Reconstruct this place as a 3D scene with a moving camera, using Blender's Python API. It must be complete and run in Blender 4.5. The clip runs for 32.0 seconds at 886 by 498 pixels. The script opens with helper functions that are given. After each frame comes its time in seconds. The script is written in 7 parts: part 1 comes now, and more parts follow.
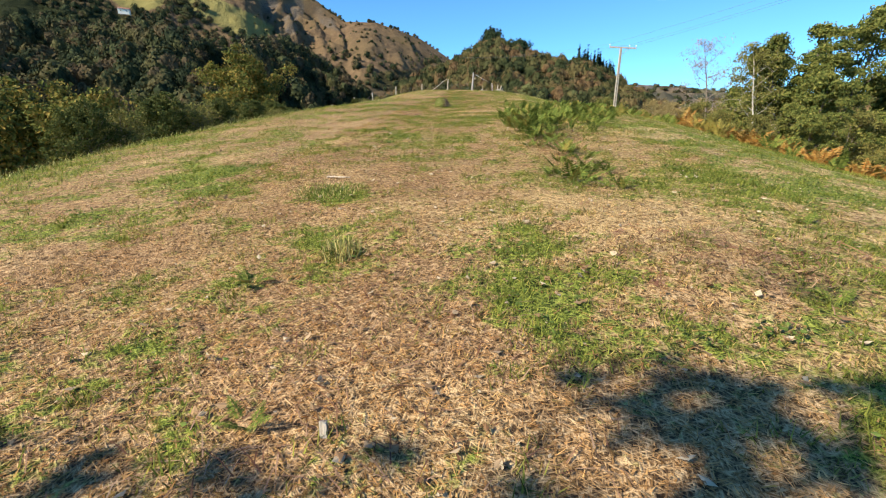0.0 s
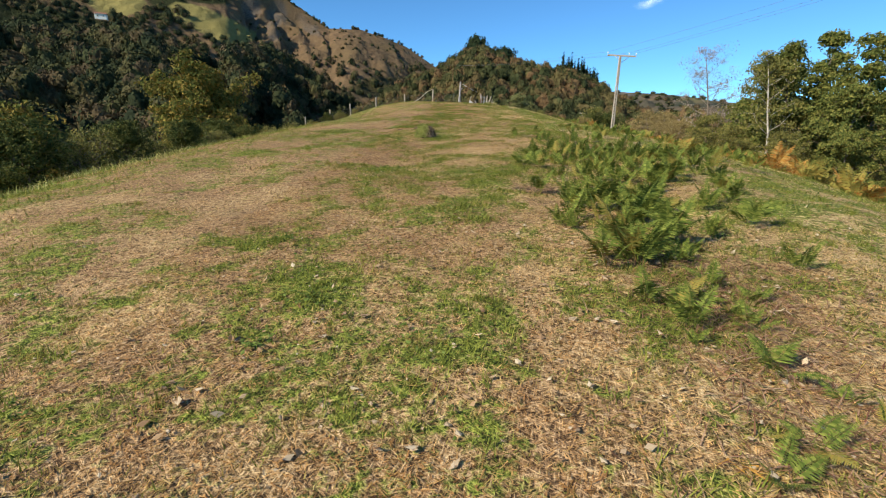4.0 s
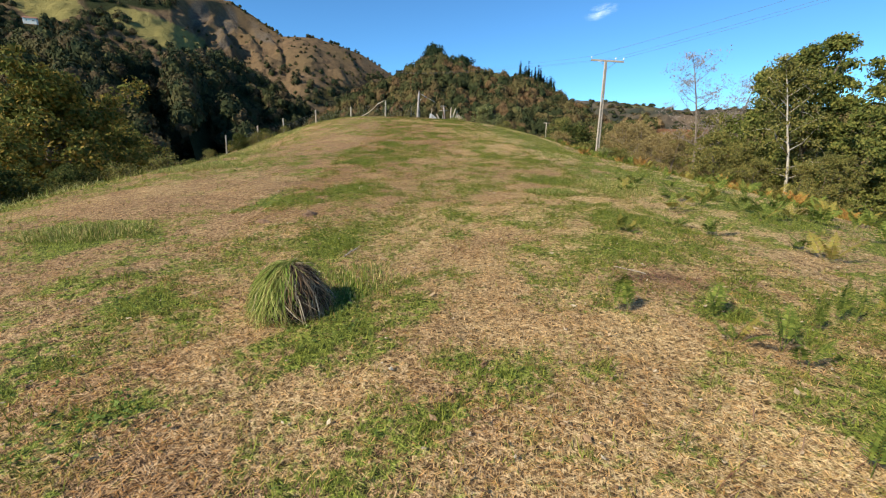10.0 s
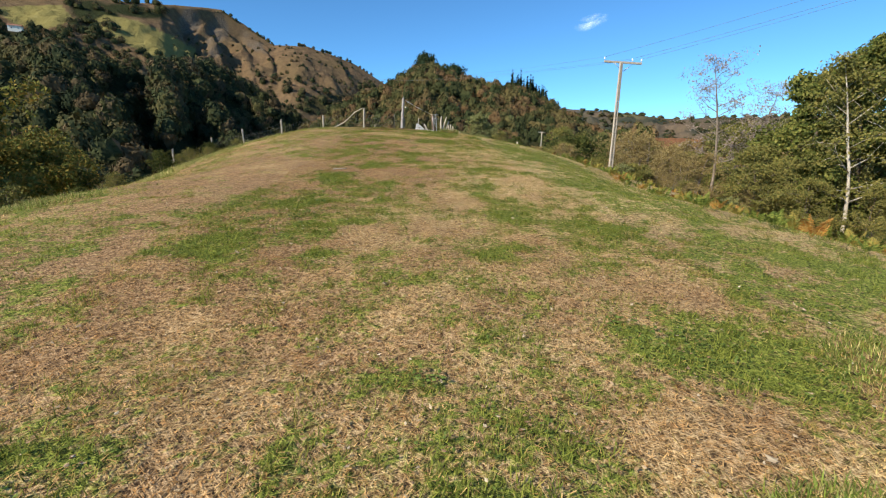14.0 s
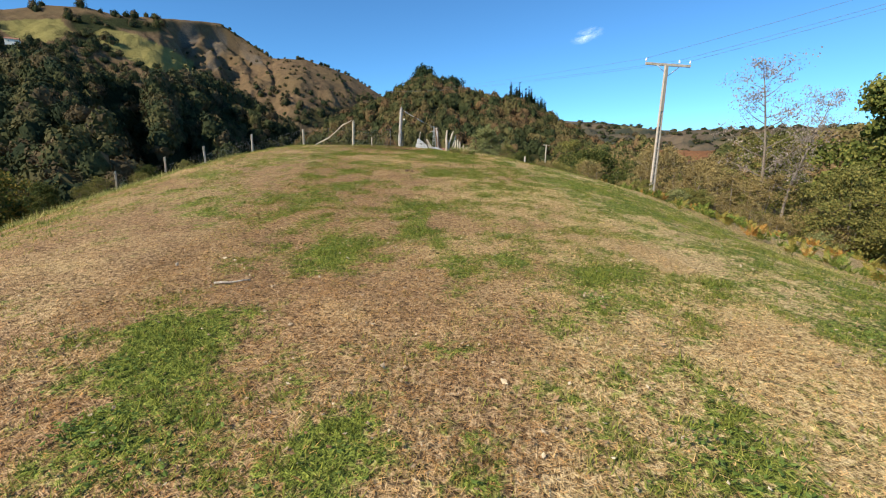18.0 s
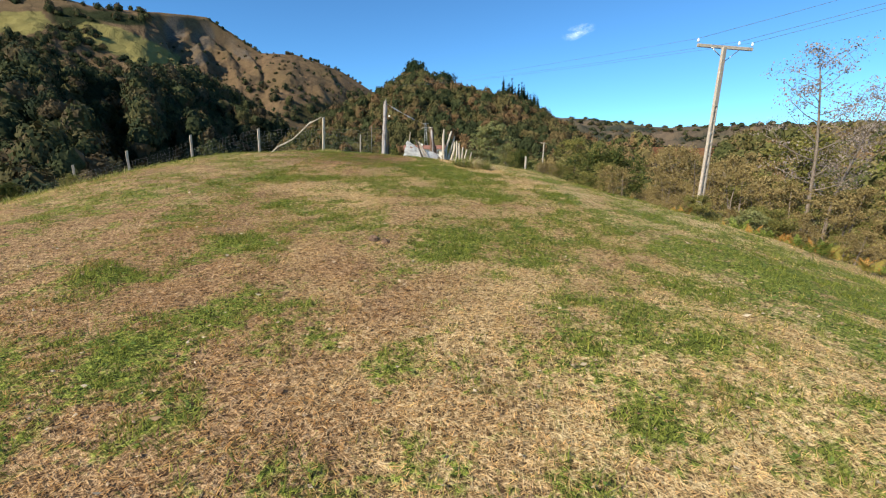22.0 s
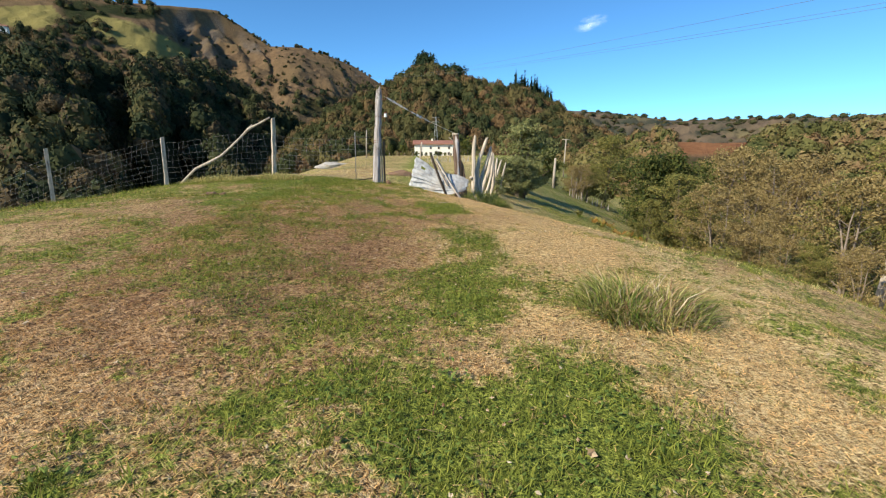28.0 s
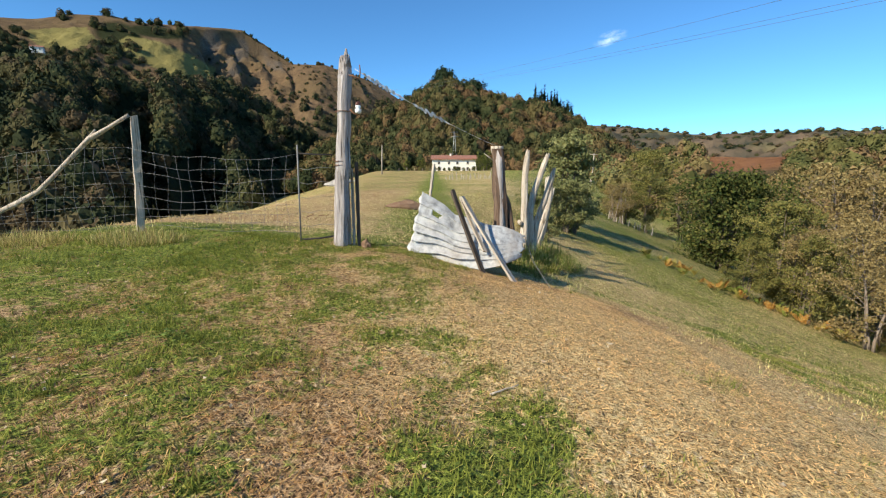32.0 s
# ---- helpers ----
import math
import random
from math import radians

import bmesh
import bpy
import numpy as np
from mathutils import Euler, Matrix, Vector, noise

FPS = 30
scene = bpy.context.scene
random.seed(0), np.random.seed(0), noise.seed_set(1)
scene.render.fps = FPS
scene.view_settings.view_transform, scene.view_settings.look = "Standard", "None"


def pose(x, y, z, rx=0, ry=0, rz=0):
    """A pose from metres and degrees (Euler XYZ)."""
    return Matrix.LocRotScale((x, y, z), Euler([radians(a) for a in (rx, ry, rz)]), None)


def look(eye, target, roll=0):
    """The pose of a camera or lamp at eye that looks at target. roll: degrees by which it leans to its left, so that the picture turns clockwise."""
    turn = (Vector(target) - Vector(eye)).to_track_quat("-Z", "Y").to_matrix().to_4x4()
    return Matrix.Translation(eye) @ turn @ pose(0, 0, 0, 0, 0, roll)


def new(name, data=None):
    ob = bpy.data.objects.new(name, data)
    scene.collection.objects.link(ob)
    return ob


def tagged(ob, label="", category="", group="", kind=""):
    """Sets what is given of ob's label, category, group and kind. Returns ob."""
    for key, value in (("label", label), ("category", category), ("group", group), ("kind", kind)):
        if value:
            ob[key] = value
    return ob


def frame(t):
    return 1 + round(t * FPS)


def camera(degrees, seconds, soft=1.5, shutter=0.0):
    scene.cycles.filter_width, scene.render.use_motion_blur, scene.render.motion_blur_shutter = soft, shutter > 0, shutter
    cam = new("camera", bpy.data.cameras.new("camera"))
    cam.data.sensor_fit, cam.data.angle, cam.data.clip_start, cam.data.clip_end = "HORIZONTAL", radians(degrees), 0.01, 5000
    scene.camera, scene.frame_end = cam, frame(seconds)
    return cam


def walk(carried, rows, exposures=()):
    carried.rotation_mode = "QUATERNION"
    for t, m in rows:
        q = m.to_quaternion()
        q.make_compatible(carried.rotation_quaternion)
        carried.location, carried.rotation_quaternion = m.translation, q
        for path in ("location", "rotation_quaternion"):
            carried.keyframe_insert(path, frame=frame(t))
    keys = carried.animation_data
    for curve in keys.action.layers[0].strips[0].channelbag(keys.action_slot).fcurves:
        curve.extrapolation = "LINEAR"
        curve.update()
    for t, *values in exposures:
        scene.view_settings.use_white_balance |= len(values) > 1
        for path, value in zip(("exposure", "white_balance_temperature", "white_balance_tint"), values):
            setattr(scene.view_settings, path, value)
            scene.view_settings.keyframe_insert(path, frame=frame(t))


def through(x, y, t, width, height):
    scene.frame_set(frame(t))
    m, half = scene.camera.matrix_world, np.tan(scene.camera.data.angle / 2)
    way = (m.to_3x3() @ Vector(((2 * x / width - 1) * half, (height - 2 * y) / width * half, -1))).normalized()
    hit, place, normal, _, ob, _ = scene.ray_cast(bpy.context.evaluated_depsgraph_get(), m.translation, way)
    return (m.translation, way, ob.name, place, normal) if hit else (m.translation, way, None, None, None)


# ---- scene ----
# seconds, eye x y z, tilt, heading, lean
cam = camera(89.16, 32.0, soft=1.2)
ROWS = [
    (0.0, -0.000, -0.000, 1.500, -14.78, -4.22, -0.73),
    (0.5, -0.023, 0.527, 1.577, -14.80, -4.00, -0.62),
    (1.0, -0.044, 1.077, 1.685, -14.74, -3.70, -0.75),
    (1.5, -0.109, 1.664, 1.774, -14.75, -3.49, -0.60),
    (2.0, -0.157, 2.356, 1.890, -14.58, -3.09, -0.79),
    (2.5, -0.192, 2.983, 1.968, -14.58, -2.70, -0.56),
    (3.0, -0.221, 3.638, 2.077, -14.36, -2.57, -0.66),
    (3.5, -0.262, 4.279, 2.173, -14.18, -2.52, -0.76),
    (4.0, -0.344, 4.935, 2.313, -13.98, -2.42, -0.68),
    (4.5, -0.380, 5.547, 2.392, -13.91, -2.29, -0.79),
    (6.5, -0.508, 8.391, 2.687, -13.67, -1.40, -0.39),
    (7.0, -0.512, 9.185, 2.793, -13.60, -0.98, -0.17),
    (7.5, -0.501, 9.944, 2.872, -13.71, -0.65, 0.10),
    (8.0, -0.511, 10.702, 2.973, -13.59, -0.29, 0.20),
    (8.5, -0.490, 11.395, 3.028, -13.70, 1.01, 0.39),
    (9.0, -0.477, 12.168, 3.146, -13.45, 1.89, 0.17),
    (9.5, -0.422, 12.922, 3.239, -13.34, 2.42, 0.21),
    (10.0, -0.406, 13.704, 3.388, -12.98, 2.37, -0.07),
    (10.5, -0.301, 14.395, 3.429, -12.93, 2.97, -0.06),
    (11.0, -0.229, 15.196, 3.544, -12.62, 2.70, -0.17),
    (11.5, -0.070, 15.993, 3.595, -12.51, 3.15, -0.22),
    (12.0, -0.048, 16.815, 3.676, -12.34, 2.96, -0.19),
    (12.5, 0.077, 17.491, 3.692, -12.36, 3.53, -0.15),
    (13.0, 0.080, 18.311, 3.767, -12.29, 3.24, -0.04),
    (13.5, 0.158, 19.054, 3.833, -12.29, 3.76, -0.01),
    (14.0, 0.109, 19.814, 3.885, -11.97, 3.31, -0.02),
    (14.5, 0.159, 20.547, 3.951, -11.78, 3.76, -0.01),
    (15.0, 0.060, 21.423, 4.059, -11.37, 3.21, -0.01),
    (15.5, 0.083, 22.297, 4.126, -11.18, 3.64, -0.06),
    (17.5, 0.001, 25.486, 4.411, -10.61, 3.83, 0.03),
    (18.0, -0.066, 26.226, 4.494, -10.55, 3.55, 0.11),
    (18.5, -0.003, 26.962, 4.558, -10.62, 4.29, 0.17),
    (19.0, -0.049, 27.779, 4.643, -10.54, 3.96, 0.12),
    (19.5, 0.022, 28.570, 4.704, -10.52, 4.26, -0.03),
    (20.0, -0.033, 29.302, 4.809, -10.62, 3.98, 0.10),
    (20.5, 0.031, 30.042, 4.888, -10.71, 4.39, 0.02),
    (21.0, 0.002, 30.823, 4.985, -10.79, 4.34, 0.09),
    (21.5, 0.061, 31.617, 5.033, -10.92, 4.85, -0.05),
    (22.0, 0.088, 32.379, 5.111, -10.99, 4.60, 0.10),
    (22.5, 0.211, 33.152, 5.209, -11.03, 5.00, 0.19),
    (23.0, 0.220, 33.953, 5.308, -11.06, 4.43, 0.19),
    (23.5, 0.279, 34.671, 5.399, -11.16, 4.48, 0.24),
    (24.0, 0.238, 35.398, 5.499, -11.16, 3.86, 0.30),
    (24.5, 0.250, 36.159, 5.605, -11.18, 4.00, 0.31),
    (25.0, 0.241, 36.925, 5.709, -11.10, 3.43, 0.36),
    (25.5, 0.223, 37.660, 5.797, -11.16, 3.71, 0.19),
    (27.5, 0.147, 40.671, 6.078, -11.71, 3.91, 0.29),
    (28.0, 0.138, 41.474, 6.138, -11.77, 3.40, 0.11),
    (28.5, 0.167, 42.235, 6.168, -11.64, 3.54, 0.20),
    (29.0, 0.148, 43.061, 6.225, -11.42, 3.52, 0.44),
    (29.5, 0.189, 43.810, 6.230, -11.23, 3.57, 0.29),
    (30.0, 0.225, 44.658, 6.243, -10.98, 3.55, 0.44),
    (30.5, 0.268, 45.500, 6.261, -10.69, 3.37, 0.23),
    (31.0, 0.345, 46.322, 6.308, -10.54, 3.08, 0.17),
    (31.5, 0.341, 47.092, 6.348, -10.15, 1.97, -0.12),
    (32.0, 0.318, 47.950, 6.412, -9.97, 1.13, 0.14),
]
walk(cam, [(t, pose(x, y, z, 90 + tilt, 0, -head) @ pose(0, 0, 0, 0, 0, -lean)) for t, x, y, z, tilt, head, lean in ROWS],
     [(0.0, 0.85), (1.2, 0.55), (3.5, 0.45), (9.0, 0.47), (32.0, 0.5)])

# ---- world, sun, exposure ----
SUN_DIR = Vector((-0.640, -0.495, 0.588)).normalized()
world = bpy.data.worlds.new("sky")
scene.world = world
world.use_nodes = True
wt = world.node_tree
wt.nodes.clear()
sky = wt.nodes.new("ShaderNodeTexSky")
sky.sky_type = "NISHITA"
sky.sun_disc = False
sky.sun_elevation = math.asin(SUN_DIR.z)
sky.sun_rotation = math.atan2(SUN_DIR.x, SUN_DIR.y)
sky.altitude = 300
sky.air_density, sky.dust_density, sky.ozone_density = 0.75, 0.0, 1.6
wbg = wt.nodes.new("ShaderNodeBackground")
wbg.inputs["Strength"].default_value = 0.112
wout = wt.nodes.new("ShaderNodeOutputWorld")
wtint = wt.nodes.new("ShaderNodeMix")
wtint.data_type, wtint.blend_type = "RGBA", "MULTIPLY"
wtint.inputs[0].default_value = 1.0
wtint.inputs[7].default_value = (0.50, 0.95, 1.22, 1)
wt.links.new(sky.outputs[0], wtint.inputs[6])
wt.links.new(wtint.outputs[2], wbg.inputs["Color"])
wt.links.new(wbg.outputs[0], wout.inputs["Surface"])
sun_data = bpy.data.lights.new("sun", "SUN")
sun_data.energy, sun_data.angle, sun_data.color = 5.0, radians(0.5), (1.0, 0.92, 0.74)
sun = new("sun", sun_data)
sun.matrix_world = look(SUN_DIR * 60, (0, 0, 0))
scene.view_settings.exposure = 0.5


# ---- materials ----
class Nodes:
    """A short way to write node trees."""

    def __init__(self, name, rough=0.9, metal=0.0, spec=0.3):
        self.m = bpy.data.materials.new(name)
        self.m.use_nodes = True
        self.t = self.m.node_tree
        self.b = self.t.nodes["Principled BSDF"]
        self.b.inputs["Roughness"].default_value = rough
        self.b.inputs["Metallic"].default_value = metal
        self.b.inputs["Specular IOR Level"].default_value = spec
        self.co = None

    def put(self, sock, v):
        if isinstance(v, bpy.types.NodeSocket):
            self.t.links.new(v, sock)
        else:
            sock.default_value = v

    def pos(self):
        if self.co is None:
            self.co = self.t.nodes.new("ShaderNodeTexCoord").outputs["Object"]
        return self.co

    def world_pos(self):
        return self.t.nodes.new("ShaderNodeNewGeometry").outputs["Position"]

    def noise(self, scale, detail=4, rough=0.55, vec=None, stretch=None):
        n = self.t.nodes.new("ShaderNodeTexNoise")
        v = vec or self.pos()
        if stretch:
            mp = self.t.nodes.new("ShaderNodeMapping")
            mp.inputs["Scale"].default_value = stretch
            self.t.links.new(v, mp.inputs["Vector"])
            v = mp.outputs[0]
        self.t.links.new(v, n.inputs["Vector"])
        n.inputs["Scale"].default_value, n.inputs["Detail"].default_value, n.inputs["Roughness"].default_value = scale, detail, rough
        return n.outputs["Fac"]

    def ramp(self, f, *stops):
        n = self.t.nodes.new("ShaderNodeValToRGB")
        e = n.color_ramp.elements
        while len(e) < len(stops):
            e.new(0.5)
        for el, (p, c) in zip(e, stops):
            el.position = p
            el.color = (*c, 1) if isinstance(c, tuple) else (c, c, c, 1)
        self.put(n.inputs[0], f)
        return n.outputs[0]

    def mix(self, f, a, b, mode="MIX"):
        n = self.t.nodes.new("ShaderNodeMix")
        n.data_type, n.blend_type = "RGBA", mode
        self.put(n.inputs[0], f)
        for s, v in ((n.inputs[6], a), (n.inputs[7], b)):
            self.put(s, (*v, 1) if isinstance(v, tuple) and len(v) == 3 else v)
        return n.outputs[2]

    def math(self, op, a, b=0.0):
        n = self.t.nodes.new("ShaderNodeMath")
        n.operation = op
        self.put(n.inputs[0], a)
        self.put(n.inputs[1], b)
        return n.outputs[0]

    def attr(self, name):
        n = self.t.nodes.new("ShaderNodeAttribute")
        n.attribute_name = name
        return n.outputs["Fac"]

    def island(self):
        return self.t.nodes.new("ShaderNodeNewGeometry").outputs["Random Per Island"]

    def object_random(self):
        return self.t.nodes.new("ShaderNodeObjectInfo").outputs["Random"]

    def colour(self, c):
        self.put(self.b.inputs["Base Color"], (*c, 1) if isinstance(c, tuple) else c)
        return self

    def bump(self, h, strength=0.5, dist=0.02):
        n = self.t.nodes.new("ShaderNodeBump")
        n.inputs["Strength"].default_value, n.inputs["Distance"].default_value = strength, dist
        self.put(n.inputs["Height"], h)
        self.t.links.new(n.outputs[0], self.b.inputs["Normal"])
        return self

    def translucent(self, c, fac=0.3):
        """Light that comes through a leaf."""
        tr = self.t.nodes.new("ShaderNodeBsdfTranslucent")
        self.put(tr.inputs["Color"], (*c, 1) if isinstance(c, tuple) else c)
        mx = self.t.nodes.new("ShaderNodeMixShader")
        mx.inputs[0].default_value = fac
        self.t.links.new(self.b.outputs[0], mx.inputs[1])
        self.t.links.new(tr.outputs[0], mx.inputs[2])
        self.t.links.new(mx.outputs[0], self.t.nodes["Material Output"].inputs["Surface"])
        return self


def meadow_material():
    """Matted turf: crossing straws over dark gaps, with green growth and bare soil where the attributes say."""
    n = Nodes("meadow", 0.95, spec=0.1)

    def mat_of_straws(width, length, first):
        top = None
        for k in range(3):
            mp = n.t.nodes.new("ShaderNodeMapping")
            mp.inputs["Rotation"].default_value = (0, 0, first + 1.05 * k)
            mp.vector_type = "TEXTURE"
            mp.inputs["Scale"].default_value = (length, width, width)
            n.t.links.new(n.pos(), mp.inputs["Vector"])
            f = n.noise(1.0, 2, 0.5, vec=mp.outputs[0])
            top = f if top is None else n.math("MAXIMUM", top, f)
        return top

    fine, coarse = mat_of_straws(0.008, 0.045, 0.3), mat_of_straws(0.024, 0.075, 0.9)
    m = n.math("ADD", n.math("MULTIPLY", fine, 0.62), n.math("MULTIPLY", coarse, 0.38))
    mid, big, tuft = n.noise(6, 6, 0.7), n.noise(1.3, 5, 0.65), n.noise(17, 4, 0.65)
    brown = n.ramp(m, (0.50, (0.06, 0.034, 0.018)), (0.575, (0.31, 0.182, 0.088)), (0.66, (0.56, 0.37, 0.195)))
    pale = n.ramp(m, (0.50, (0.12, 0.072, 0.032)), (0.565, (0.52, 0.36, 0.155)), (0.65, (0.80, 0.61, 0.32)))
    straw = n.mix(n.math("ADD", n.attr("pale"), n.math("MULTIPLY", n.math("SUBTRACT", big, 0.5), 1.2)), brown, pale)
    green = n.ramp(m, (0.50, (0.026, 0.033, 0.008)), (0.575, (0.15, 0.178, 0.03)), (0.66, (0.34, 0.36, 0.07)))
    soil = n.ramp(m, (0.5, (0.035, 0.022, 0.015)), (0.66, (0.21, 0.125, 0.08)))
    g = n.math("ADD", n.attr("green"), n.math("MULTIPLY", n.math("SUBTRACT", mid, 0.5), 1.5))
    g = n.math("ADD", g, n.math("MULTIPLY", n.math("SUBTRACT", tuft, 0.5), 1.6))
    c = n.mix(n.ramp(g, (0.34, 0.0), (0.66, 1.0)), straw, green)
    d = n.math("ADD", n.attr("soil"), n.math("MULTIPLY", n.math("SUBTRACT", tuft, 0.55), 1.2))
    c = n.mix(n.ramp(d, (0.35, 0.0), (0.75, 0.9)), c, soil)
    n.colour(c)
    return n.bump(n.math("ADD", m, n.math("ADD", n.math("MULTIPLY", tuft, 0.8), n.math("MULTIPLY", mid, 1.6))), 0.8, 0.035).m


def blade_material(name, dry, fresh, spread=0.35):
    """Grass blades: the share of green comes from the blade's own attribute."""
    n = Nodes(name, 0.85, spec=0.1)
    r = n.island()
    d = n.ramp(r, (0.0, tuple(v * 0.26 for v in dry)), (0.3, tuple(v * 0.66 for v in dry)), (0.55, dry), (1.0, tuple(min(0.85, v * 1.6) for v in dry)))
    f = n.ramp(r, (0.0, tuple(v * 0.4 for v in fresh)), (0.55, fresh), (1.0, (fresh[0] * 1.65, fresh[1] * 1.4, fresh[2] * 1.5)))
    d = n.mix(n.attr("pale"), n.mix(1.0, d, (0.80, 0.64, 0.54), "MULTIPLY"), n.mix(1.0, d, (1.38, 1.36, 1.36), "MULTIPLY"))
    c = n.mix(n.attr("green"), d, f)
    n.colour(c)
    return n.translucent(c, spread).m


def leaf_material(name, *colours, through=0.22):
    n = Nodes(name, 0.85, spec=0.1)
    stops = [(i / max(1, len(colours) - 1), c) for i, c in enumerate(colours)]
    c = n.ramp(n.island(), *stops)
    big = n.noise(0.6, 3, vec=n.world_pos())
    c = n.mix(n.ramp(big, (0.35, 0.0), (0.65, 0.4)), c, tuple(v * 0.62 for v in colours[0]))
    n.colour(c)
    return n.translucent(c, through).m


def wood_material(name, dark, mid, pale, rough=0.9, scale=18):
    n = Nodes(name, rough, spec=0.15)
    g = n.noise(scale * 1.6, 7, 0.75, stretch=(1, 1, 0.07))
    s = n.noise(3, 4)
    c = n.ramp(g, (0.34, dark), (0.5, mid), (0.64, pale))
    c = n.mix(n.ramp(s, (0.4, 0.0), (0.7, 0.45)), c, mid)
    c = n.mix(n.math("MULTIPLY", n.object_random(), 0.25), c, pale)
    crack = n.noise(scale * 3, 5, 0.6, stretch=(1, 1, 0.025))
    c = n.mix(n.ramp(crack, (0.36, 0.85), (0.43, 0.0)), c, tuple(v * 0.45 for v in dark))
    knot = n.noise(7, 5, 0.7, stretch=(1, 1, 0.7))
    c = n.mix(n.ramp(knot, (0.63, 0.0), (0.70, 0.75)), c, dark)
    n.colour(c)
    return n.bump(g, 0.9, 0.012).m


def plain_material(name, c, rough=0.8, metal=0.0, vary=0.25, scale=8):
    n = Nodes(name, rough, metal)
    f = n.noise(scale, 5, 0.65)
    n.colour(n.ramp(f, (0.3, tuple(v * (1 - vary) for v in c)), (0.7, tuple(min(0.9, v * (1 + vary)) for v in c))))
    return n.bump(f, 0.3, 0.01).m


def slope_material():
    """Far hillsides: forest floor, heath and pasture told apart by attributes."""
    n = Nodes("hillside", 1.0, spec=0.05)
    a, b, fine = n.noise(0.012, 7, 0.65), n.noise(0.05, 8, 0.75), n.noise(0.3, 6, 0.75)
    heath = n.ramp(b, (0.3, (0.07, 0.047, 0.03)), (0.5, (0.145, 0.094, 0.054)), (0.7, (0.215, 0.142, 0.078)))
    heath = n.mix(n.ramp(a, (0.4, 0.0), (0.65, 0.8)), heath, (0.135, 0.094, 0.048))
    wood = n.ramp(fine, (0.3, (0.012, 0.016, 0.007)), (0.6, (0.035, 0.04, 0.016)), (0.8, (0.06, 0.052, 0.02)))
    past = n.ramp(b, (0.3, (0.175, 0.15, 0.052)), (0.7, (0.25, 0.208, 0.075)))
    c = n.mix(n.attr("wooded"), heath, wood)
    c = n.mix(n.attr("pasture"), c, past)
    c = n.mix(n.attr("russet"), c, n.ramp(b, (0.3, (0.15, 0.062, 0.03)), (0.7, (0.31, 0.15, 0.07))))
    c = n.mix(n.attr("rock"), c, n.ramp(fine, (0.3, (0.05, 0.042, 0.036)), (0.7, (0.19, 0.155, 0.12))))
    # distance haze, mixed into the surface colour as blue-grey
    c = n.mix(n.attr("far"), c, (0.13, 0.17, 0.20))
    n.colour(c)
    return n.bump(n.math("ADD", n.math("MULTIPLY", b, 2.0), fine), 0.6, 4.0).m


def iron_sheet_material():
    n = Nodes("zinc_sheet", 0.65, 0.12, 0.3)
    f, s = n.noise(9, 6, 0.7), n.noise(2.2, 4)
    c = n.ramp(f, (0.3, (0.24, 0.23, 0.22)), (0.55, (0.52, 0.51, 0.49)), (0.8, (0.66, 0.65, 0.62)))
    c = n.mix(n.ramp(s, (0.52, 0.0), (0.66, 0.35)), c, (0.30, 0.22, 0.15))
    n.colour(c)
    return n.bump(f, 0.25, 0.01).m


MEADOW = meadow_material()
BLADE = blade_material("grass_blade", (0.57, 0.37, 0.165), (0.20, 0.234, 0.04))
TALL = blade_material("tall_grass_blade", (0.62, 0.475, 0.22), (0.18, 0.255, 0.045))
CLOVER = leaf_material("clover_leaf", (0.10, 0.145, 0.03), (0.15, 0.205, 0.042), (0.22, 0.28, 0.07))
LITTER = leaf_material("dry_leaf", (0.22, 0.12, 0.06), (0.44, 0.29, 0.16), (0.72, 0.60, 0.42), through=0.1)
FERN = leaf_material("fern_green", (0.075, 0.108, 0.02), (0.16, 0.195, 0.036), (0.30, 0.32, 0.065), through=0.25)
FERN_GOLD = leaf_material("fern_gold", (0.25, 0.21, 0.05), (0.35, 0.25, 0.055), (0.28, 0.28, 0.07))
FERN_DEAD = leaf_material("fern_dead", (0.15, 0.065, 0.04), (0.31, 0.155, 0.085), (0.50, 0.33, 0.21), through=0.1)
DEAD_CORE = plain_material("dead_thatch", (0.035, 0.024, 0.016), 1.0, vary=0.5, scale=40)
DEAD_GRASS = leaf_material("dead_grass", (0.05, 0.03, 0.02), (0.13, 0.085, 0.055), (0.40, 0.29, 0.18), through=0.1)
FERN_RUST = leaf_material("fern_rust", (0.28, 0.115, 0.028), (0.47, 0.24, 0.05), (0.47, 0.33, 0.11), through=0.2)
OAK = leaf_material("leaf_green", (0.07, 0.092, 0.022), (0.16, 0.175, 0.042), (0.31, 0.28, 0.072))
OAK_TURN = leaf_material("leaf_turning", (0.085, 0.105, 0.025), (0.18, 0.175, 0.04), (0.38, 0.25, 0.06))
OLIVE = leaf_material("leaf_olive", (0.115, 0.12, 0.034), (0.21, 0.195, 0.055), (0.34, 0.28, 0.085))
BROWN_LEAF = leaf_material("leaf_brown", (0.18, 0.13, 0.052), (0.30, 0.22, 0.088), (0.44, 0.335, 0.145))
HEDGE_LEAF = leaf_material("leaf_hedge", (0.042, 0.058, 0.017), (0.095, 0.115, 0.03), (0.19, 0.17, 0.046))
MAUVE = leaf_material("twig_haze", (0.30, 0.23, 0.21), (0.38, 0.30, 0.26), (0.46, 0.37, 0.29))
SAGE = leaf_material("leaf_sage", (0.13, 0.145, 0.055), (0.24, 0.24, 0.09), (0.36, 0.34, 0.14))
PINE = leaf_material("leaf_pine", (0.016, 0.028, 0.014), (0.028, 0.045, 0.02), (0.045, 0.06, 0.024), through=0.1)
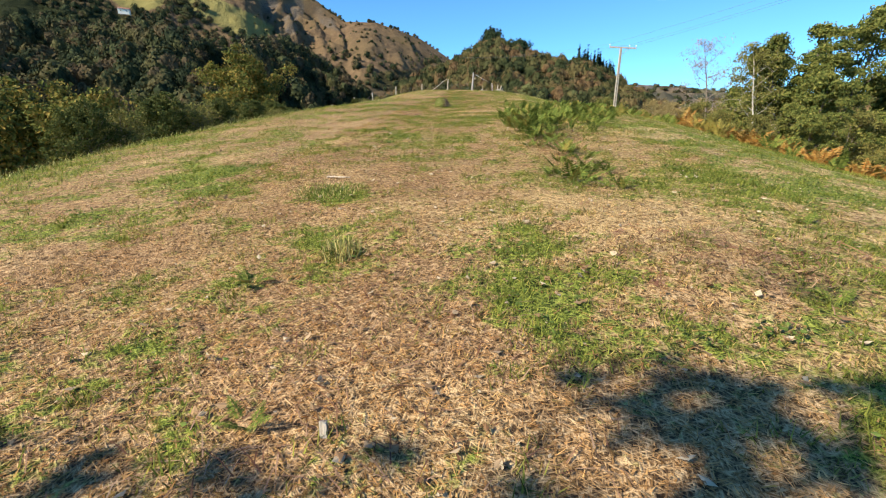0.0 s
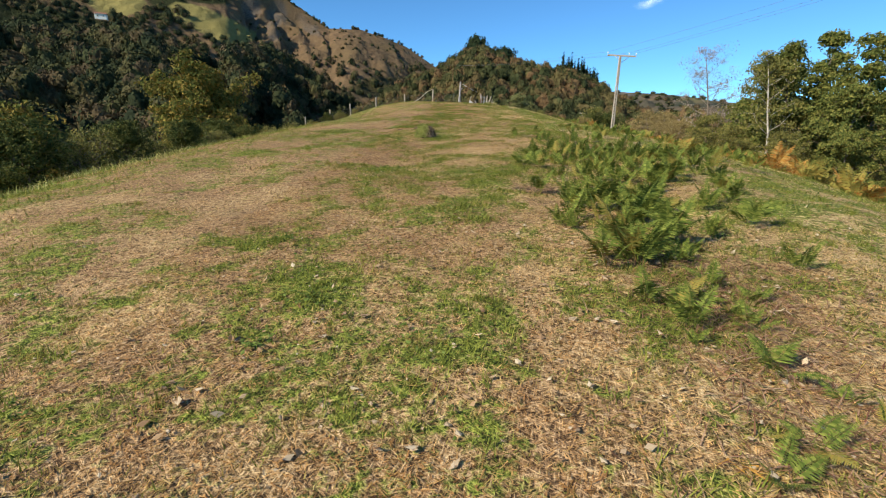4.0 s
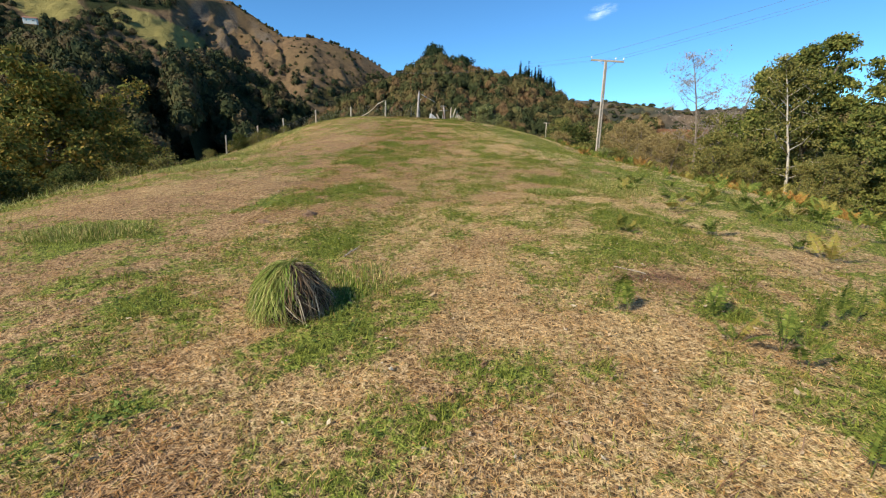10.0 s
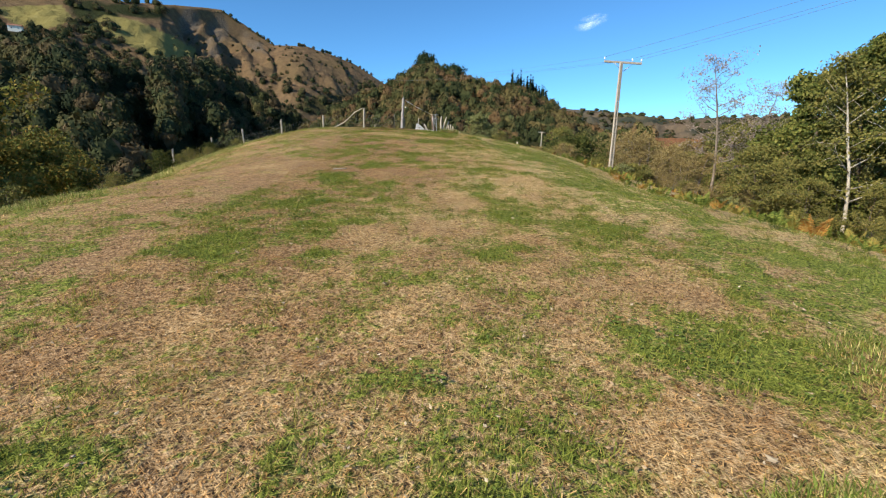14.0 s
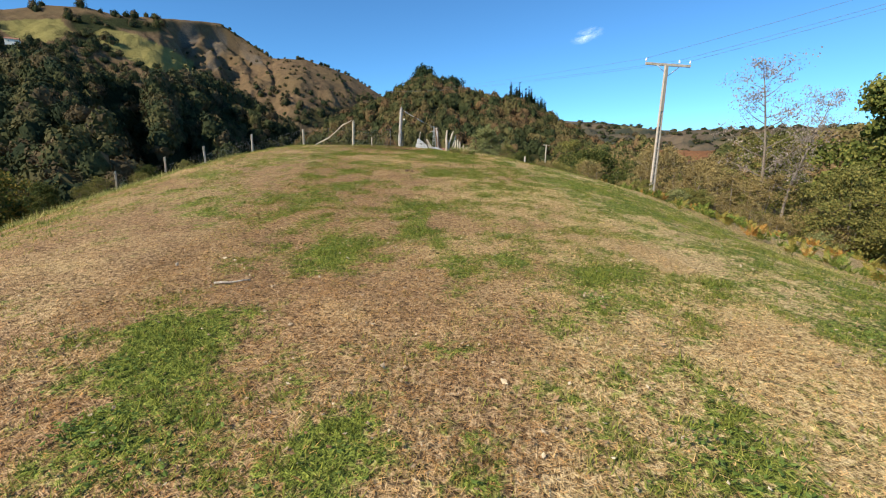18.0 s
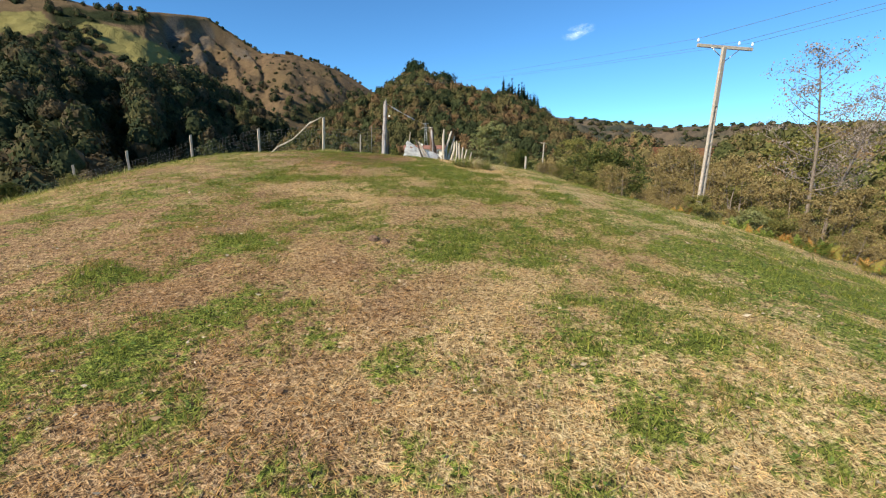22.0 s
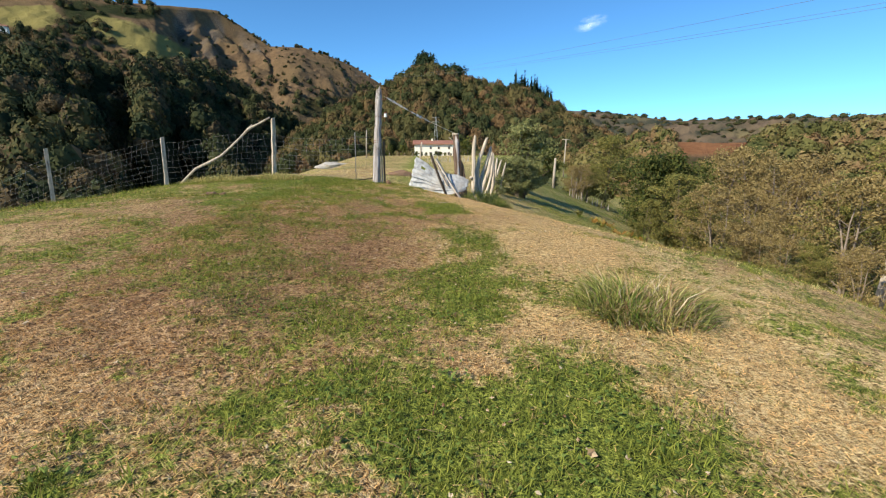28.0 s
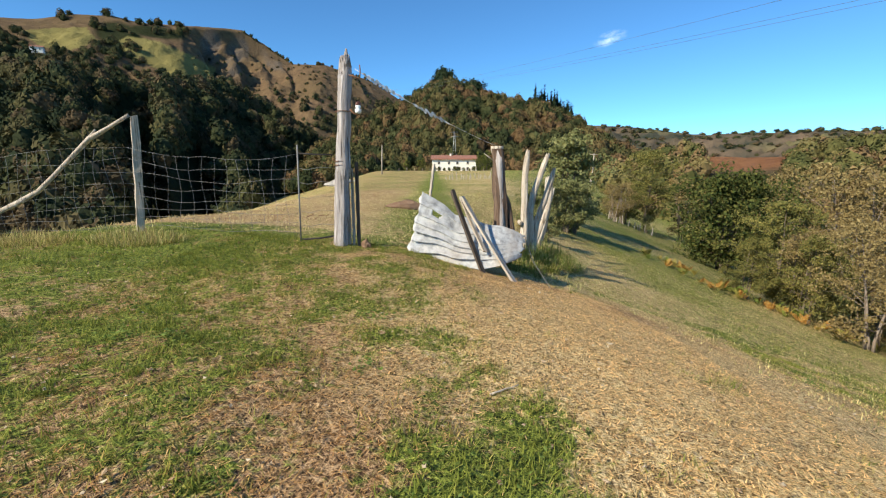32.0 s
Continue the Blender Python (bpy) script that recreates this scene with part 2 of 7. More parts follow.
BARK = wood_material("bark", (0.06, 0.045, 0.032), (0.15, 0.115, 0.08), (0.26, 0.21, 0.16))
TWIG = wood_material("grey_twig", (0.10, 0.075, 0.055), (0.24, 0.185, 0.14), (0.38, 0.31, 0.25))
BIRCH_BARK = wood_material("pale_bark", (0.22, 0.17, 0.12), (0.46, 0.40, 0.32), (0.66, 0.60, 0.52))
GREY_WOOD = wood_material("weathered_wood", (0.13, 0.10, 0.075), (0.40, 0.335, 0.265), (0.62, 0.54, 0.45))
PALE_WOOD = wood_material("pale_wood", (0.22, 0.165, 0.12), (0.48, 0.39, 0.30), (0.66, 0.57, 0.46))
DARK_WOOD = wood_material("dark_plank", (0.03, 0.022, 0.017), (0.085, 0.062, 0.045), (0.17, 0.13, 0.10))
POST_WOOD = wood_material("silvered_post", (0.10, 0.08, 0.07), (0.33, 0.285, 0.26), (0.56, 0.50, 0.47), scale=14)
BARKED = wood_material("shaggy_bark", (0.03, 0.018, 0.013), (0.11, 0.068, 0.046), (0.25, 0.17, 0.12), scale=16)
IRON = plain_material("black_iron", (0.035, 0.03, 0.028), 0.7, 0.3)
CONCRETE = plain_material("concrete", (0.47, 0.39, 0.31), 0.9)
STEEL = plain_material("galvanised", (0.45, 0.45, 0.44), 0.45, 0.8)
RUST = plain_material("rust", (0.20, 0.095, 0.05), 0.85, 0.2)
WIRE = plain_material("fence_wire", (0.20, 0.19, 0.18), 0.6, 0.3)
CABLE = plain_material("cable", (0.12, 0.12, 0.13), 0.6)
PORCELAIN = plain_material("porcelain", (0.78, 0.77, 0.74), 0.25, vary=0.05)
DARK_GLAZE = plain_material("brown_glaze", (0.10, 0.035, 0.02), 0.3)
TAPE = plain_material("white_tape", (0.74, 0.70, 0.66), 0.8, vary=0.2, scale=30)
ZINC = iron_sheet_material()
PLASTER = plain_material("plaster", (0.74, 0.70, 0.62), 0.9, vary=0.12, scale=2)
TILE = plain_material("roof_tile", (0.27, 0.125, 0.085), 0.9, vary=0.35, scale=3)
DARK = plain_material("dark_opening", (0.05, 0.045, 0.04), 0.6)
STONE = plain_material("stone", (0.42, 0.38, 0.33), 0.9, vary=0.4, scale=5)
SOIL = plain_material("bare_soil", (0.19, 0.115, 0.07), 1.0, vary=0.45, scale=30)
HILL = slope_material()

# ---- the ground's shape ----
STATION = np.array([-400, -60, -8, 0, 8, 16, 24, 32, 40, 47, 55, 62, 80, 120, 250, 600])
CREST = np.array([-25, -6.5, -0.25, 0.636, 1.603, 2.332, 3.046, 3.878, 4.855, 5.376, 5.62, 5.45, 5.2, 5.3, 6.0, 6.0])
LEAN = np.array([0.05, 0.05, 0.05, 0.052, 0.033, 0.007, -0.013, -0.011, -0.021, -0.046, -0.05, -0.02, 0, 0, 0, 0])
LEFT = np.array([-6, -6, -6.4, -6.414, -6.828, -7.179, -6.584, -5.26, -5.6, -6.0, -5.56, -5.8, -7.5, -11, -26, -60])
LEFT_FALL = np.array([0.38, 0.38, 0.38, 0.378, 0.348, 0.351, 0.383, 0.412, 0.359, 0.349, 0.371, 0.42, 0.42, 0.40, 0.3, 0.2])
RIGHT = np.array([4, 4, 4.1, 4.161, 4.174, 5.582, 6.01, 3.909, 3.468, 4.374, -0.4, 1.0, 6.5, 14, 60, 120])
RIGHT_FALL = np.array([0.41, 0.41, 0.41, 0.416, 0.402, 0.387, 0.362, 0.363, 0.28, 0.42, 0.30, 0.36, 0.42, 0.4, 0.3, 0.2])


def soft(d, w=2.0):
    return (np.sqrt(d * d + w * w) + d) / 2


def lumps(x, y, seed, size):
    """Smooth random bumps, about -1 to 1, from a lattice of random heights at two scales."""
    r = np.random.RandomState(seed)
    x, y = np.asarray(x, float), np.asarray(y, float)
    out = 0.0
    for step, gain in ((0.55, 1.0), (0.23, 0.5)):
        tab = r.uniform(-1, 1, (128, 128))
        a = r.uniform(0, 3)
        u, v = (x * np.cos(a) - y * np.sin(a)) / (size * step) + 17.3, (x * np.sin(a) + y * np.cos(a)) / (size * step) + 41.7
        i, j = np.floor(u).astype(int), np.floor(v).astype(int)
        p, q = u - i, v - j
        p, q = p * p * (3 - 2 * p), q * q * (3 - 2 * q)
        g = lambda di, dj: tab[(i + di) % 128, (j + dj) % 128]
        out = out + gain * ((g(0, 0) * (1 - p) + g(1, 0) * p) * (1 - q) + (g(0, 1) * (1 - p) + g(1, 1) * p) * q)
    return out


def ground_height(x, y):
    x, y = np.asarray(x, float), np.asarray(y, float)
    at = lambda row: np.interp(y, STATION, row)
    ease = lambda row: sum(np.interp(y + d, STATION, row) for d in (-3.2, -1.8, -0.6, 0.6, 1.8, 3.2)) / 6
    z = at(CREST) + at(LEAN) * np.clip(x, -8, 8) - at(LEFT_FALL) * soft(at(LEFT) - x) - (at(RIGHT_FALL) + (ease(RIGHT_FALL) - at(RIGHT_FALL)) * np.clip((x - 5) / 4, 0, 1)) * soft(x - at(RIGHT) - (ease(RIGHT) - at(RIGHT)) * np.clip((x - 5) / 4, 0, 1))
    side = np.clip((x - 3) / 12, 0, 1)
    floor = -30.0 + (25.5 - 0.01 * np.clip(y - 60, 0, 200)) * side * side * (3 - 2 * side) + 0.4 * lumps(x, y, 3, 60)
    z = floor + soft(z - floor, 1.6)
    z = z + 0.035 * lumps(x, y, 1, 2.6) + 0.018 * lumps(x, y, 2, 0.8)
    return z


def gz(x, y):
    return float(ground_height(x, y))


# patches of the turf along the walk: x, y, half width, half length, share of green added or taken
TURF_PATCHES_A = [
    (0.39, 1.39, 0.08, 0.05, 0.5), (-0.27, 1.48, 0.25, 0.34, -0.3), (-1.19, 1.52, 0.31, 0.14, 0.25), (0.75, 1.54, 0.12, 0.07, 0.35), (-0.64, 1.68, 0.21, 0.34, -0.4), (0.39, 1.72, 0.45, 0.27, 0.2),
    (-1.94, 1.75, 0.14, 0.12, -0.3), (1.42, 1.83, 0.07, 0.11, 0.5), (0.25, 1.88, 0.15, 0.22, 0.4), (-1.2, 2.27, 0.13, 0.15, 0.5), (-2.31, 2.41, 0.39, 0.32, -0.3), (0.36, 2.63, 0.26, 0.5, 0.3),
    (-1.29, 2.82, 0.45, 0.38, 0.4), (1.29, 3, 0.3, 0.32, -0.3), (-2.48, 3.15, 0.98, 0.43, 0.3), (-0.22, 3.35, 0.21, 2.17, -0.3), (-1.21, 3.89, 0.26, 0.26, 0.6), (-1.24, 4.36, 0.68, 0.41, -0.3),
]
TURF_PATCHES_B = [
    (2.56, 4.37, 1.08, 1.12, 0.35), (-3.25, 4.85, 0.59, 0.5, 0.5), (-1.81, 6.68, 0.16, 0.12, -0.5), (-1.46, 6.72, 0.16, 0.1, 0.4), (-1, 6.82, 0.12, 0.14, 0.4), (-0.22, 6.89, 0.25, 0.18, 0.3),
    (-0.74, 6.96, 0.26, 0.19, 0.4), (-1.86, 6.96, 0.35, 0.18, -0.5), (-0.1, 7.27, 0.18, 0.17, 0.5), (-2.39, 7.29, 0.17, 0.13, 0.5), (0.03, 7.4, 0.08, 0.1, -0.5), (-0.24, 7.5, 0.17, 0.15, 0.4),
    (-1.15, 7.72, 0.41, 0.32, 0.3), (0.11, 7.89, 0.25, 0.21, -0.3), (-2.33, 7.96, 0.55, 0.24, -0.3), (-1.91, 8.36, 0.36, 0.23, 0.5), (-0.35, 8.91, 0.54, 0.51, 0.25), (-2.62, 9.56, 0.71, 0.77, -0.3),
]
TURF_PATCHES_C = [
    (2.53, 9.58, 0.57, 0.37, 0.4), (-0.41, 9.74, 0.08, 0.12, 0.4), (0.52, 9.77, 0.26, 0.22, -0.35), (-0.71, 9.78, 0.3, 0.14, 0.35), (-1.22, 9.8, 0.19, 0.17, 0.3), (0.01, 9.91, 0.15, 0.12, 0.4),
    (-1.76, 9.98, 0.21, 0.15, -0.4), (-1.53, 10.01, 0.14, 0.14, 0.35), (-0.56, 10.28, 0.23, 0.18, -0.35), (-2.41, 10.39, 0.31, 0.24, -0.4), (0.72, 10.44, 0.39, 0.32, -0.35), (-0.6, 10.65, 0.24, 0.25, -0.4),
    (-0.02, 10.71, 0.31, 0.24, 0.3), (-2.44, 11.43, 0.69, 0.47, -0.25), (-1.58, 11.9, 0.16, 0.32, 0.6), (-1.66, 12.01, 0.1, 0.06, 0.6), (-1.85, 12.06, 0.13, 0.08, -0.5), (-2.04, 12.07, 0.36, 0.48, 0.2),
]
TURF_PATCHES_D = [
    (-0.69, 12.08, 0.16, 0.11, -0.4), (-1.57, 12.2, 0.27, 0.21, 0.35), (-1.23, 12.35, 0.22, 0.21, 0.3), (-1.35, 12.46, 0.13, 0.15, -0.4), (-0.43, 12.59, 0.13, 0.11, -0.6), (-1.46, 12.69, 0.55, 0.27, -0.3),
    (-0.79, 12.76, 0.49, 0.24, 0.25), (-1.9, 12.78, 0.45, 0.22, -0.4), (0.13, 12.96, 0.36, 0.18, 0.3), (-2.72, 13, 0.28, 0.3, -0.4), (0.55, 13.09, 0.23, 0.27, 0.4), (-1.99, 13.26, 0.34, 0.49, -0.5),
    (-0.47, 13.47, 0.25, 0.36, 0.35), (-2.87, 13.81, 1.07, 0.65, -0.25), (-4.57, 14.02, 0.3, 0.31, 0.5), (0.01, 14.42, 0.27, 1.14, -0.3), (0.37, 14.73, 0.46, 0.65, -0.4), (-0.03, 15.81, 0.1, 0.06, 0.4),
]
TURF_PATCHES_E = [
    (-1.75, 15.97, 0.2, 0.15, -0.5), (0.88, 16.06, 0.22, 0.21, -0.4), (-0.2, 16.07, 0.12, 0.13, 0.3), (-1.05, 16.11, 0.36, 0.19, 0.55), (0.75, 16.33, 0.36, 0.23, -0.4), (-0.99, 16.39, 0.29, 0.52, 0.6),
    (1.55, 16.44, 0.28, 0.22, 0.5), (0.07, 16.58, 0.23, 0.35, -0.4), (-0.67, 16.77, 0.29, 0.37, 0.5), (-2.29, 16.81, 0.25, 0.15, 0.4), (0.17, 17.54, 0.28, 0.85, -0.4), (1.72, 17.78, 0.36, 0.34, 0.4),
    (1.13, 17.93, 0.65, 0.39, 0.4), (-1.3, 18.25, 0.35, 0.69, 0.45), (-3.22, 18.42, 0.2, 0.23, 0.5), (-4.14, 18.7, 0.53, 0.62, 0.6), (-2.44, 18.74, 0.68, 0.53, -0.35), (-4.09, 18.87, 0.39, 0.38, 0.6),
]
TURF_PATCHES_F = [
    (1.87, 19.15, 0.68, 0.77, 0.4), (1.46, 19.92, 0.14, 0.21, -0.4), (-0.84, 19.98, 0.11, 0.08, 0.5), (2.13, 20.04, 0.1, 0.13, -0.6), (-0.18, 20.09, 0.27, 0.18, -0.4), (-0.97, 20.2, 0.15, 0.16, -0.5),
    (-1.52, 20.27, 0.39, 0.31, 0.4), (-2.44, 20.28, 0.45, 0.6, 0.5), (-0.32, 20.35, 0.16, 0.09, 0.6), (2, 20.44, 0.2, 0.08, -0.7), (0.66, 20.45, 0.44, 0.31, -0.4), (-3.94, 20.61, 1.25, 1.42, -0.5),
    (-4.41, 20.69, 1.79, 1.14, -0.5), (1.68, 20.84, 0.43, 0.39, 0.55), (2.05, 20.96, 0.2, 0.18, -0.9), (-1.63, 20.97, 0.39, 0.35, 0.4), (0.22, 21.09, 0.17, 0.2, 0.5), (1.45, 21.54, 0.36, 0.35, -0.5),
]
TURF_PATCHES_G = [
    (-2.14, 21.74, 0.34, 0.35, -0.4), (2.68, 21.83, 0.72, 0.69, 0.3), (1.79, 22.09, 0.61, 0.58, 0.35), (2.29, 23.01, 0.2, 0.24, -0.9), (-0.88, 23.93, 0.25, 0.12, 0.65), (0.23, 23.99, 0.36, 0.29, -0.3),
    (0.9, 24.02, 0.2, 0.19, 0.6), (-1.38, 24.13, 0.3, 0.23, -0.5), (-2.01, 24.17, 0.6, 0.36, 0.6), (-0.55, 24.28, 0.26, 0.21, -0.35), (1.33, 24.35, 0.17, 0.18, -0.4), (0.09, 24.38, 0.11, 0.2, 0.25),
    (-1.17, 24.4, 0.35, 0.14, 0.25), (-0.45, 24.61, 0.39, 0.28, -0.3), (-2.03, 24.7, 0.17, 0.24, 0.6), (0.5, 24.83, 0.5, 0.58, -0.35), (2.25, 24.93, 0.38, 0.51, 0.35), (-0.59, 25.09, 0.21, 0.23, 0.45),
]
TURF_PATCHES_H = [
    (-1.25, 25.18, 0.21, 0.43, 0.35), (1.32, 25.45, 0.26, 0.45, 0.4), (-1.78, 26.2, 0.72, 0.39, 0.4), (0.79, 26.63, 0.34, 0.7, -0.45), (0.72, 27.16, 0.19, 0.19, -0.4), (1.05, 27.22, 0.15, 0.08, 0.5),
    (-0.48, 27.31, 0.12, 0.12, 0.6), (-1.41, 27.4, 0.12, 0.1, 0.6), (-0.09, 27.42, 0.07, 0.08, 0.5), (-1.04, 27.48, 0.14, 0.09, 0.4), (0.68, 27.59, 0.13, 0.1, 0.6), (-0.35, 27.81, 0.15, 0.14, 0.4),
    (-1.84, 28, 0.37, 0.39, -0.5), (1.42, 28.1, 0.22, 0.22, 0.5), (-1.79, 28.55, 0.2, 0.17, 0.3), (-1.45, 28.66, 0.38, 0.56, 0.6), (2.34, 28.87, 0.41, 0.52, -0.4), (-1.51, 29.03, 0.3, 0.4, 0.6),
]
TURF_PATCHES_I = [
    (-3.64, 29.06, 1.46, 3, -0.4), (0.14, 29.33, 0.07, 0.03, 0.5), (-0.16, 29.35, 0.74, 0.48, -0.4), (-1.44, 29.35, 0.18, 0.11, 0.5), (-2.85, 29.67, 0.77, 1.07, -0.4), (-0.49, 29.7, 0.2, 0.28, -0.3),
    (-1.15, 29.74, 0.38, 0.31, -0.4), (1.08, 29.81, 0.15, 0.08, 0.4), (-0.2, 29.95, 0.29, 0.34, -0.4), (1.48, 30.18, 0.27, 0.21, 0.5), (0.34, 30.21, 0.17, 0.2, 0.6), (0.81, 30.24, 0.14, 0.29, 0.4),
    (0.92, 30.29, 0.51, 0.5, 0.3), (1.92, 30.3, 0.42, 0.59, 0.4), (-1.38, 30.39, 0.24, 0.35, -0.4), (0.21, 30.44, 0.16, 0.67, 0.5), (2.43, 30.69, 0.48, 0.56, -0.5), (2.16, 30.75, 0.3, 0.29, 0.4),
]
TURF_PATCHES_J = [
    (-0.88, 30.83, 0.4, 0.41, 0.5), (-2.27, 30.89, 0.53, 0.59, -0.4), (-1.51, 31.06, 0.12, 0.21, 0.5), (-0.9, 31.27, 0.26, 0.23, 0.5), (0.1, 31.61, 0.29, 0.42, 0.4), (0.24, 32.36, 0.24, 0.31, -0.4),
    (-0.11, 32.85, 0.31, 0.82, 0.6), (-0.1, 32.97, 0.28, 0.96, 0.5), (0.22, 33.87, 0.17, 0.05, 0.45), (-0.68, 33.91, 0.12, 0.08, 0.5), (0.46, 34.12, 0.32, 0.16, -0.3), (-1.38, 34.14, 0.18, 0.16, -0.5),
    (1.17, 34.16, 0.15, 0.1, 0.35), (-0.98, 34.21, 0.29, 0.19, 0.4), (0.19, 34.47, 0.2, 0.14, 0.5), (-0.53, 34.48, 0.33, 0.29, -0.4), (0.47, 34.84, 0.16, 0.16, -0.4), (1.69, 34.87, 0.37, 0.22, 0.4),
]
TURF_PATCHES_K = [
    (-1.39, 34.87, 0.15, 0.25, 0.35), (-0.41, 34.88, 0.16, 0.11, 0.5), (0, 35.18, 0.54, 0.49, -0.3), (-1, 35.42, 0.23, 0.25, 0.4), (-1.58, 35.58, 0.23, 0.4, -0.5), (-2.16, 35.85, 0.31, 0.21, 0.5),
    (-0.48, 36.1, 0.46, 0.5, -0.4), (3.49, 36.53, 0.81, 0.68, 0.5), (-1.48, 36.63, 0.46, 0.31, 0.5), (0.83, 36.87, 0.9, 0.49, 0.5), (1.72, 38.43, 0.15, 0.09, -0.5), (-1.04, 38.45, 0.1, 0.05, 0.5),
    (-0.32, 38.49, 0.26, 0.16, -0.35), (-0.71, 38.5, 0.13, 0.08, 0.4), (0.14, 38.61, 0.19, 0.17, -0.35), (-0.84, 38.87, 0.38, 0.24, -0.5), (-0.96, 39.17, 0.14, 0.11, 0.35), (1.37, 39.22, 0.39, 0.33, 0.45),
]
TURF_PATCHES_L = [
    (-0.72, 39.22, 0.17, 0.12, 0.45), (-1.5, 39.47, 0.33, 0.25, -0.4), (2.22, 39.64, 0.29, 0.2, -0.5), (0.89, 39.67, 0.48, 0.54, 0.45), (2.48, 39.67, 0.44, 0.32, 0.4), (-1.35, 40.49, 0.26, 0.46, 0.3),
    (-2.4, 40.59, 0.68, 0.6, 0.3), (1.43, 41.04, 0.75, 0.75, 0.25), (2.68, 41.45, 1, 0.66, -0.4), (-1.2, 42.44, 0.82, 1.03, -0.4), (1.07, 42.67, 0.85, 0.96, 0.5), (-0.06, 42.94, 0.1, 0.1, -0.6),
    (-1.25, 43.07, 0.18, 0.17, 0.4), (0.44, 43.18, 0.6, 0.3, 0.5), (1.66, 43.37, 0.33, 0.3, -0.5), (-0.37, 43.55, 0.34, 0.32, 0.25), (1.06, 43.7, 0.19, 0.18, 0.5), (0.45, 43.79, 0.12, 0.17, -0.6),
]
TURF_PATCHES_M = [
    (2.24, 44, 0.6, 0.77, -0.5), (-1.82, 44.13, 0.47, 0.57, -0.4), (1.13, 44.3, 0.33, 0.25, -0.6), (-1.44, 44.95, 0.33, 0.2, 0.4), (0.59, 44.96, 0.41, 0.76, 0.55), (-0.43, 46.08, 0.57, 0.44, -0.3),
    (0.86, 46.49, 0.28, 0.42, 0.5), (1.74, 46.6, 0.7, 0.78, -0.6), (-0.97, 47.88, 0.23, 0.2, -0.5), (0.22, 47.91, 0.17, 0.18, 0.5), (-0.39, 48.01, 0.2, 0.16, 0.4), (0.47, 48.01, 0.14, 0.15, -0.4),
    (-0.01, 48.02, 0.07, 0.12, 0.5), (0.81, 48.14, 0.32, 0.25, -0.3), (1.84, 48.25, 0.66, 0.52, -0.5), (-0.55, 48.58, 0.32, 0.3, -0.4), (0.15, 48.59, 0.12, 0.13, -0.5), (0.82, 48.93, 0.22, 0.34, 0.5),
]
TURF_PATCHES_N = [
    (0.55, 49.34, 0.59, 1.75, 0.4), (0.69, 49.77, 0.27, 0.75, 0.4), (-2.55, 49.85, 0.32, 0.47, 0.35), (1.92, 50.5, 2.5, 3, -0.6), (0.39, 51.13, 0.37, 0.82, 0.3), (2.01, 52.02, 1.58, 2.65, -0.5),
    (-2.9, 52.77, 1.93, 0.75, 0.3), (2.6, 57.62, 2.5, 1.91, 0.3),
]
TURF_PATCHES = TURF_PATCHES_A + TURF_PATCHES_B + TURF_PATCHES_C + TURF_PATCHES_D + TURF_PATCHES_E + TURF_PATCHES_F + TURF_PATCHES_G + TURF_PATCHES_H + TURF_PATCHES_I + TURF_PATCHES_J + TURF_PATCHES_K + TURF_PATCHES_L + TURF_PATCHES_M + TURF_PATCHES_N
# littered or bare soil: x, y, half width, half length, share
SOIL_PATCHES_A = [
    (-0.52, 1.32, 0.14, 0.18, 0.35), (1.6, 2.22, 0.43, 0.36, 0.6), (0.51, 7.08, 0.13, 0.08, 0.3), (0.69, 7.32, 0.31, 0.17, 0.3), (1.41, 7.55, 0.17, 0.08, 0.6), (1.5, 7.92, 0.33, 0.26, 0.4),
    (0.74, 7.95, 0.19, 0.16, 0.6), (0.22, 8.9, 0.18, 0.18, 0.5), (-1.67, 9.63, 0.12, 0.09, 0.3), (0.35, 9.69, 0.12, 0.15, 0.4), (0.56, 9.77, 0.24, 0.19, 0.5), (0.38, 10.39, 0.09, 0.21, 0.5),
    (0.72, 10.44, 0.39, 0.32, 0.5), (0.42, 10.67, 0.31, 0.2, 0.3), (1.12, 11.5, 0.53, 0.28, 0.4), (0.3, 11.94, 0.08, 0.47, 0.6), (0.35, 12.08, 0.09, 0.14, 0.5), (0.45, 12.48, 0.12, 0.24, 0.5),
]
SOIL_PATCHES_B = [
    (1.36, 16.64, 0.53, 0.38, 0.4), (2.23, 16.65, 0.13, 0.07, 0.6), (1.78, 16.99, 0.19, 0.16, 0.7), (1.04, 17.09, 0.22, 0.15, 0.4), (1.4, 17.18, 0.29, 0.16, 0.8), (-0.54, 42.99, 0.2, 0.13, 0.3),
    (-1.14, 44.7, 0.58, 0.82, 0.5), (-0.85, 45.86, 0.64, 0.56, 0.4), (-2.66, 46.03, 0.27, 0.32, 0.4), (-0.95, 47.75, 0.15, 0.12, 0.3), (-0.09, 48.06, 0.07, 0.21, 0.5), (-0.83, 48.66, 0.55, 0.39, 0.25),
]
SOIL_PATCHES = SOIL_PATCHES_A + SOIL_PATCHES_B


PALE = [(2.0, 46.5, 1.4, 1.8, 0.95), (2.3, 43.9, 1.4, 1.6, 0.45), (2.1, 50.6, 1.7, 1.5, 0.7), (-4.9, 28.9, 1.6, 3.6, 0.2), (2.0, 21.0, 0.4, 0.4, 0.6),
        (-1.4, 34.5, 2.0, 2.5, -0.35), (-1.2, 29.5, 1.4, 2.0, -0.3), (-1.8, 46, 2.2, 2.6, -0.5), (-1.0, 50.3, 1.6, 1.2, -0.2), (0.2, 1.4, 1.6, 1.0, -0.3)]


